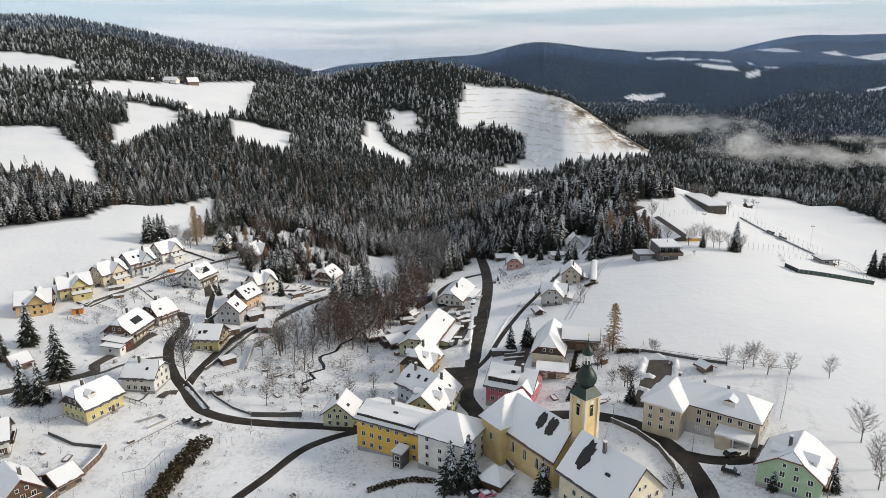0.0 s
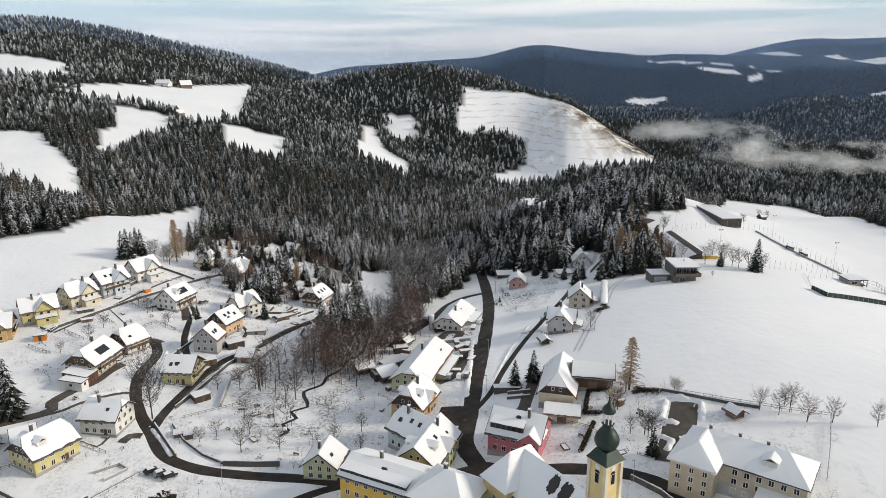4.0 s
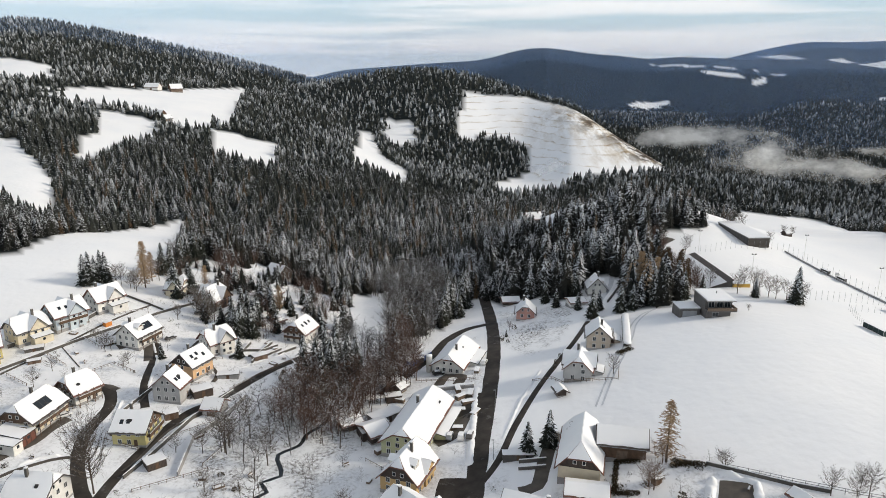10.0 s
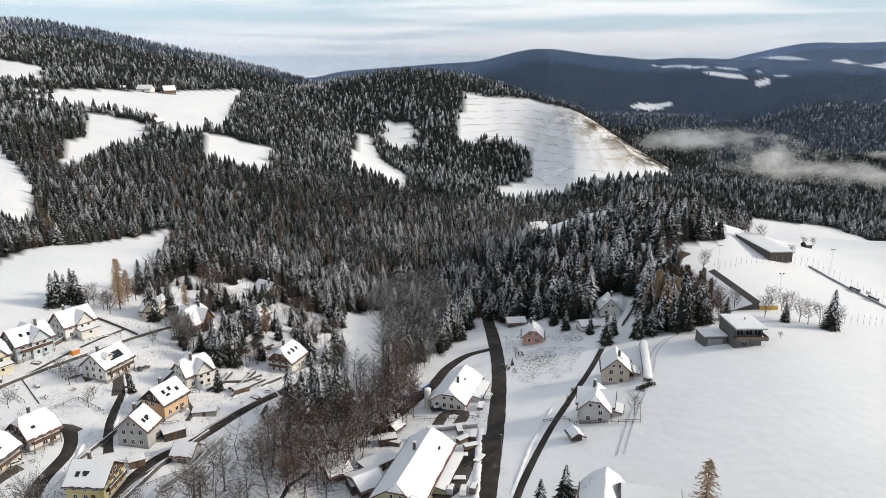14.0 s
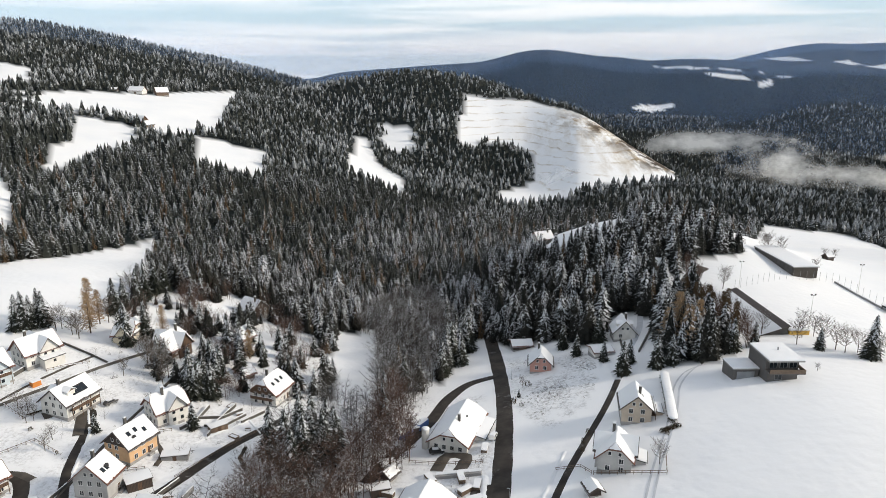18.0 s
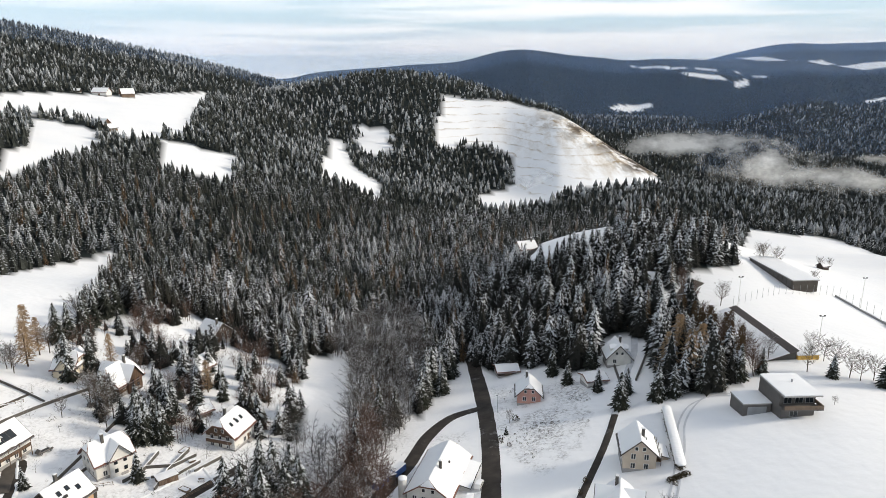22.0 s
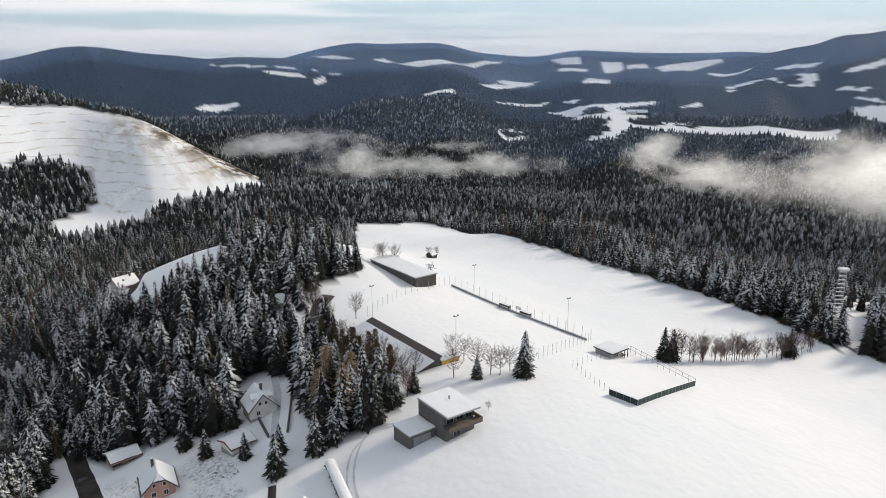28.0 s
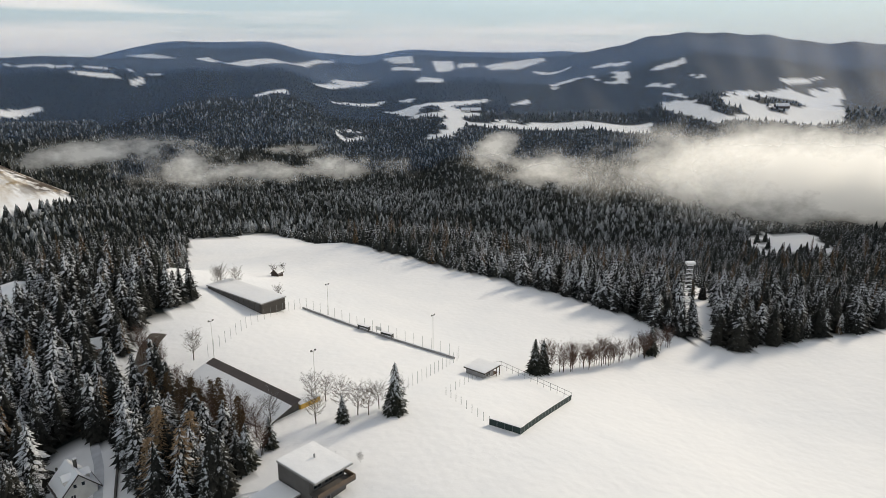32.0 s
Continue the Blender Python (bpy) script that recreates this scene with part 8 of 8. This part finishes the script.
# lamp posts by the roads
for px, py in ((14.5, 222), (17, 250), (25.5, 330), (-57, 183), (-90, 224), (46, 168), (62, 152)):
    lp = thing("street_lamp", px, py, gz_at(px, py), 0, "slim grey street lamp by the road", "lamp", "street lamps")
    part("pole", rod(bmesh.new(), (0, 0, -0.3), (0, 0, 6.0), 0.08, 0.05, 6), M["metal"], lp)
    part("lamp_head", box(-0.6, -0.12, 5.95, 0.1, 0.12, 6.1, 0.02), M["metal"], lp)
# wheel tracks in the snow round the wood's edge
for d in (-0.9, 0.9):
    strip("snow_track", "shallow wheel track pressed into the snow", ((46 + d, 240), (53 + d, 256), (60 + d, 270), (66 + d, 283), (71 + d, 296), (78 + d, 306), (86, 310 + d), (92, 306 + d)), 0.55, 0.07, M["packed_snow"], False, "track")
strip("stream", "narrow dark stream winding through snow", ((-47, 205), (-45, 208), (-47.5, 211.5), (-44, 215), (-46.5, 219), (-42, 222), (-43.5, 227), (-45, 232), (-40, 237), (-39, 243), (-35, 249), (-34, 256), (-30, 262), (-28, 280), (-22, 300), (-16, 320), (-14, 345), (-20, 380)), 1.5, 0.1, M["glass"], True, "water")
bank("garden_wall", "dark low wall round the house plot", ((70, 366), (65, 333)), 0.5, 0.9, "stone", False)
bank("garden_wall", "dark low wall round the house plot", ((81, 354), (69.5, 330.5)), 0.5, 0.9, "stone", False)
for a, b in (((-150, 258), (-139, 252)), ((-143, 270), (-133, 264)), ((-137, 284), (-127, 277)), ((-131, 297), (-121, 290)), ((-128, 316), (-118, 324)), ((-122, 268), (-112, 280)), ((-112, 280), (-103, 275)), ((-118, 250), (-110, 252)), ((-92, 284), (-78, 290)), ((-88, 268), (-78, 271)), ((-96, 236), (-84, 232)), ((-80, 236), (-70, 246)), ((-70, 246), (-60, 250)), ((-64, 226), (-58, 244)), ((-78, 214), (-62, 224)), ((-104, 200), (-93, 195)), ((-112, 190), (-120, 184)), ((-90, 172), (-80, 186)), ((-36, 190), (-24, 188)), ((-20, 228), (-12, 220)), ((-22, 236), (-24, 246)), ((32, 200), (40, 194)), ((40, 194), (46, 184)), ((30, 230), (40, 228)), ((52, 214), (60, 209))):
    fence("garden_fence", "weathered wooden garden fence standing in the snow", (a, b), 2.2, 1.0, (0.9, 0.45), 0.07, "wood", None, True)

# snow heaps and walls round the parking places, hedged churchyard garden, terraces
snow_ridge(((63.9, 201.6), (59.8, 192.6), (63.8, 188.9)), 2.4, 1.1, "shovelled snow wall beside the gravel yard")
snow_ridge(((57.4, 185.6), (59.6, 182.3), (56.8, 178.1)), 2.4, 1.1, "shovelled snow wall beside the gravel yard")
snow_ridge(((65.7, 203.5), (72.4, 197.4), (69.8, 189.3)), 2.0, 1.0, "shovelled snow wall beside the gravel yard")
bank("field_wall", "dark low wall along the field edge", ((64.2, 206.5), (74.0, 199.4), (79.5, 195.7), (86.2, 192.4)), 0.4, 0.8, "stone")
for a, b in (((44.3, 212.2), (49.8, 211.2)), ((44.3, 212.2), (40.9, 200.8)), ((40.9, 200.8), (46.7, 199.5)), ((42.5, 195.6), (36.3, 182.7)), ((56.4, 207.5), (61.5, 207.2))):
    hedge((a, b), 1.3, 1.1, "clipped churchyard hedge dusted with snow", False)
for x, y, h in ((50.0, 200.2, 7), (54.6, 209.0, 6), (49.2, 201.6, 6)):
    bare_tree(x, y, h, "small tree with yellow-brown leaves", "beech", "beech", 1.2)
bank("terrace_wall", "stepped terrace wall in front of the house", ((-153.1, 288.0), (-148.4, 293.4), (-145.8, 301.5)), 0.5, 1.4, "stone")
bank("terrace_wall", "stepped terrace wall in front of the house", ((-141.8, 302.4), (-136.9, 308.8), (-134.4, 317.3)), 0.5, 1.2, "stone")
bank("terrace_wall", "stone edging of a garden terrace", ((-153.9, 272.9), (-147.7, 269.1), (-146.7, 275.2)), 0.4, 0.7, "stone")
bank("terrace_wall", "stone edging of a garden terrace", ((-76.0, 291.0), (-73.0, 296.2), (-72.0, 305.4)), 0.4, 0.9, "stone")
bank("terrace_wall", "stone edging of a garden terrace", ((-67.2, 288.8), (-66.7, 297.7), (-64.6, 308.0)), 0.4, 0.9, "stone")
bank("garden_wall", "long garden wall beside the climbing lane", ((-82.5, 219.2), (-79.4, 229.5), (-74.8, 249.5), (-67.4, 267.0)), 0.4, 1.0, "stone")
bank("garden_wall", "grey garden wall on the slope", ((-69.0, 221.1), (-70.9, 238.8), (-66.2, 248.6), (-62.6, 263.6)), 0.4, 1.3, "concrete")
bank("road_wall", "snow-topped wall along the curve", ((-85.4, 209.8), (-78.7, 201.2), (-73.4, 194.4)), 0.5, 0.9, "stone")
snow_ridge(((12.1, 266.8), (9.9, 241.4), (8.1, 220.8)), 2.4, 0.7, "snow-covered yard wall beside the main road")
bank("yard_wall", "snow-covered wall across the workshop yard", ((-0.5, 268.5), (11.5, 267.8)), 2.0, 0.9, "concrete")


def shed_roofed(x, y, turn, l, w, h, material, label):
    """A low hut with a flat snowy roof."""
    t = thing("garden_hut", x, y, gz_at(x, y), turn, label, "hut")
    part("hut_wall", box(-l / 2, -w / 2, -0.8, l / 2, w / 2, h), M[material], t)
    part("roof_edge", box(-l / 2 - 0.3, -w / 2 - 0.3, h, l / 2 + 0.3, w / 2 + 0.3, h + 0.14), M["tile"], t)
    part("snow_cover", snow_slab((-l / 2 - 0.2, -w / 2 - 0.2, h + 0.14), (l / 2 + 0.2, -w / 2 - 0.2, h + 0.14), (l / 2 + 0.2, w / 2 + 0.2, h + 0.14), (-l / 2 - 0.2, w / 2 + 0.2, h + 0.14), 0.2, x, 0.15, 5, 4), M["snow"], t, "snow on the flat roof", smooth=True)
    part("hut_door", box(-0.5, -w / 2 - 0.05, -0.1, 0.5, -w / 2 + 0.02, min(2.0, h - 0.1)), M["brown"], t)


for x, y, turn, l, w, h, mt, lab in ((-76.9, 264.3, 35, 6, 4.5, 2.4, "dark", "dark carport hut with snow on its roof"), (-81.3, 249.6, 30, 4, 3, 2.0, "wood", "low wooden hut half under snow"), (-76.7, 225.5, 40, 5, 4, 2.0, "dark", "dark flat-roofed garden hut"), (-72.2, 277.3, 10, 7, 3, 1.4, "concrete", "low walled terrace under snow"),
                                     (-65.7, 293.5, 40, 5, 3, 1.6, "wood", "garden pergola hut under snow"), (-68.2, 333.4, 20, 4, 3, 2.2, "white", "small white hut near the wood"), (-13.5, 274.0, 20, 4, 3.4, 2.4, "wood", "wooden yard hut with snow"), (-14.8, 263.0, 15, 5, 3, 2.2, "dark", "dark yard hut with snow"), (-19.0, 242.4, 25, 9, 6, 2.6, "dark", "low dark shed under snow"),
                                     (-16.3, 250.7, 40, 10, 5, 2.2, "concrete", "low yard store under snow"), (-9.5, 294.5, 25, 7, 3.2, 2.2, "flat_grey", "long grey lean-to under snow"), (-143.6, 287.5, 30, 6, 3, 1.0, "stone", "raised terrace bed under snow"), (-138.8, 278.9, 30, 4, 2, 1.0, "wood", "low wooden bin store"), (-75.8, 205.2, 20, 4, 3, 1.0, "wood", "low cold frame under snow"),
                                     (-73.0, 203.8, 20, 2.4, 2.2, 1.4, "flat_grey", "grey garden box beside the beds"), (20.9, 221.2, 0, 8, 2.2, 1.6, "stone", "stone terrace block under snow"), (51.3, 202.5, 30, 2, 1.6, 1.6, "wood", "small wooden shrine hut"), (-148.4, 263.3, 20, 4, 3, 2.2, "orange", "orange-brown hut beside the houses")):
    shed_roofed(x, y, turn, l, w, h, mt, lab)

for pts, w, h in ((((-86.7, 209.3), (-79.6, 200.9), (-74.3, 194.0)), 1.6, 0.8), (((-25.3, 195.6), (-37.2, 197.4), (-50.9, 199.6)), 1.5, 0.6), (((-103.3, 228.2), (-108.4, 226.7), (-112.3, 222.9)), 1.4, 0.7), (((17.7, 231.4), (24.8, 251.7), (33.9, 271.9)), 1.2, 0.5), (((-99.7, 257.9), (-97.5, 246.6), (-98.4, 236.1)), 1.2, 0.6), (((-108.6, 303.4), (-99.2, 284.7), (-95.2, 267.1)), 1.2, 0.5), (((-39.8, 275.1), (-58.4, 300.4), (-70.0, 284.6)), 0.9, 0.4)):
    snow_ridge(pts, w, h, "lumpy snow bank ploughed up beside the road")


def lattice_ramp(x, y, h, turn):
    """A tall lattice frame with snow on its bars, standing in a gap of the wood."""
    t = thing("lattice_tower", x, y, gz_at(x, y), turn, "tall pale lattice frame with snow-covered bars", "tower")
    lean = 2.5
    for s in (-1, 1):
        part("leg", rod(bmesh.new(), (s * 1.9, 0, -0.5), (lean + s * 1.5, 4.0, h), 0.16, 0.13, 6), M["metal"], t)
    n = 16
    for i in range(n):
        u, w = (i + 0.5) / n, (i + 1.3) / n
        a, b = (lean * u - 1.9 + 0.4 * u, 4.0 * u, h * u), (lean * u + 1.9 - 0.4 * u, 4.0 * u, h * u)
        r = part("rung", rod(bmesh.new(), a, b, 0.11, 0.11, 5), M["metal"], t)
        part("rung_snow", box(a[0], a[1] - 0.22, a[2] + 0.08, b[0], a[1] + 0.22, a[2] + 0.38, 0.06), M["snow"], r, "snow on the bar")
        if i < n - 1:
            part("brace", rod(bmesh.new(), a, (lean * w + 1.9 - 0.4 * w, 4.0 * w, h * w), 0.07, 0.07, 4), M["frame"], t)
    part("top_deck", box(lean - 2.0, 2.8, h, lean + 2.0, 5.2, h + 0.3), M["frame"], t)
    part("deck_snow", box(lean - 2.0, 2.8, h + 0.3, lean + 2.0, 5.2, h + 1.1, 0.2), M["snow"], t, "thick snow on the deck")


lattice_ramp(301.3, 298.2, 27, -40)


# ---- valley mist: thin upright veils between the woods ----
def veil_material(name, thick, scale, ragged, low=0.40, high=1.25, colour=(0.99, 0.99, 0.98)):
    """Mist that thins out towards a ragged edge."""
    n = Nodes(name, 1.0)
    co = n.t.nodes.new("ShaderNodeTexCoord")
    ln = n.t.nodes.new("ShaderNodeVectorMath")
    ln.operation = "LENGTH"
    flat = n.t.nodes.new("ShaderNodeVectorMath")
    flat.operation = "MULTIPLY"
    flat.inputs[1].default_value = (1, 0, 1)
    n.t.links.new(co.outputs["Object"], flat.inputs[0])
    n.t.links.new(flat.outputs[0], ln.inputs[0])
    fade = n.span(ln.outputs["Value"], 1.0, 0.0)
    puff = n.math("MULTIPLY", n.math("SUBTRACT", n.noise(scale, 7, 0.62, (1, 1, 1.5)), 0.5), ragged)
    alpha = n.math("MULTIPLY", n.span(n.math("ADD", fade, puff), low, high, 0, thick), n.span(fade, 0.0, 0.45))
    clear = n.t.nodes.new("ShaderNodeBsdfTransparent")
    dif = n.add("ShaderNodeBsdfDiffuse", Color=(*colour, 1))
    tra = n.add("ShaderNodeBsdfTranslucent", Color=(*colour, 1))
    both, mix = n.t.nodes.new("ShaderNodeMixShader"), n.t.nodes.new("ShaderNodeMixShader")
    both.inputs[0].default_value = 0.75
    n.t.links.new(dif.outputs[0], both.inputs[1])
    n.t.links.new(tra.outputs[0], both.inputs[2])
    n.t.links.new(alpha, mix.inputs[0])
    n.t.links.new(clear.outputs[0], mix.inputs[1])
    n.t.links.new(both.outputs[0], mix.inputs[2])
    n.t.links.new(mix.outputs[0], n.t.nodes["Material Output"].inputs["Surface"])
    return n.m


VEIL = {"thick": veil_material("thick_mist", 0.86, 0.012, 2.2, 0.05, 0.75), "thin": veil_material("thin_mist", 0.80, 0.016, 2.8), "plume": veil_material("mist_plume", 0.95, 0.020, 2.6)}


def mist_bank(bearing, away, z, half, tall, depth, n, kind, label):
    """Upright veils, each a shallow bowed sheet, standing across the valley one behind another."""
    b = radians(bearing)
    cx, cy = away * math.sin(b), away * math.cos(b)
    top = thing("mist_bank", cx, cy, z, -bearing, label, "mist")
    top["kind"] = "stuff"
    gx, gz = np.meshgrid(np.linspace(-1, 1, 17), np.linspace(-1, 1, 9))
    v = np.stack([gx, 0.25 * gx ** 2, gz], -1).reshape(-1, 3)
    i = (np.arange(8)[:, None] * 17 + np.arange(16)[None]).ravel()
    me = mesh_from("veil", v, np.stack([i, i + 1, i + 18, i + 17], 1), [VEIL[kind]], True)
    for k in range(n):
        u = k / max(1, n - 1) - 0.5 if n > 1 else 0.0
        link_part("veil", me, top, "", Matrix.LocRotScale((half * 0.12 * math.sin(k * 2.4), depth * u, tall * 0.15 * math.sin(k * 1.7)), None, (half * (1 - 0.2 * abs(u)), 30, tall * (1 - 0.3 * abs(u)))))


mist_bank(64.0, 800, 13, 285, 58, 110, 3, "thick", "dense bright white mist bank over the wood")
mist_bank(44.5, 985, 14, 50, 34, 20, 1, "thin", "small puff of mist over the wood")
mist_bank(46.5, 960, -14, 170, 32, 40, 2, "thin", "thin grey mist wisp over the wood")
mist_bank(18.6, 1042, 15, 190, 24, 40, 1, "thin", "pale mist strip drifting past the quarry")
mist_bank(24.0, 985, 6, 66, 56, 30, 1, "plume", "rising plume of white mist")
mist_bank(26.5, 1000, -10, 250, 28, 40, 1, "thin", "pale mist drifting in the valley")
mist_bank(32.0, 1010, -13, 200, 24, 40, 1, "thin", "pale mist drifting in the valley")
mist_bank(30.1, 1113, 2, 90, 14, 20, 1, "thin", "narrow wisp of mist")
mist_bank(8.6, 870, -14, 62, 30, 20, 1, "thin", "faint mist at the foot of the quarry")


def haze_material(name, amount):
    """A see-through sheet whose blue colour stands in for aerial haze, thinner with height."""
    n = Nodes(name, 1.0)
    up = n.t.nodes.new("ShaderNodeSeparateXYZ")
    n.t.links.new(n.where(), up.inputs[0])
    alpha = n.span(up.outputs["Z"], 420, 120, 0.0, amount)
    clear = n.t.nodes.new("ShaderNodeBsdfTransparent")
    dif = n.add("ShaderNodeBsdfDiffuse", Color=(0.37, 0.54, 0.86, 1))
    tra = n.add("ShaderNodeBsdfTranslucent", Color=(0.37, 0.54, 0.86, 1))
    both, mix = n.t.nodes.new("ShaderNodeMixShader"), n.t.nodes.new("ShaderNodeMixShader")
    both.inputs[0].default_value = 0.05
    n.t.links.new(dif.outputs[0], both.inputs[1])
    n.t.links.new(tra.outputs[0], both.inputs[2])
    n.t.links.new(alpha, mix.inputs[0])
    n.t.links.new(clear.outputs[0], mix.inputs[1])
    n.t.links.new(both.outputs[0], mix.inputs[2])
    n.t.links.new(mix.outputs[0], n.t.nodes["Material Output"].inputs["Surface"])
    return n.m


# upright sheets painting the haze of distance, bluer ridge by ridge
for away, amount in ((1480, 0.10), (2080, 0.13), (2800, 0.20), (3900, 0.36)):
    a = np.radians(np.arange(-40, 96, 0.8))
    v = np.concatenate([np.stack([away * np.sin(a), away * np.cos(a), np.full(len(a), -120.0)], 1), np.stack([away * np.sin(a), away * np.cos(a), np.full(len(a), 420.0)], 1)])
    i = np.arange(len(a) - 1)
    tagged(new("haze_sheet", mesh_from("haze_sheet", v, np.stack([i, i + 1, i + 1 + len(a), i + len(a)], 1), [haze_material("blue_haze_tint", amount)], True)), "see-through blue sheet standing in for haze between the far ridges", "haze", kind="stuff")
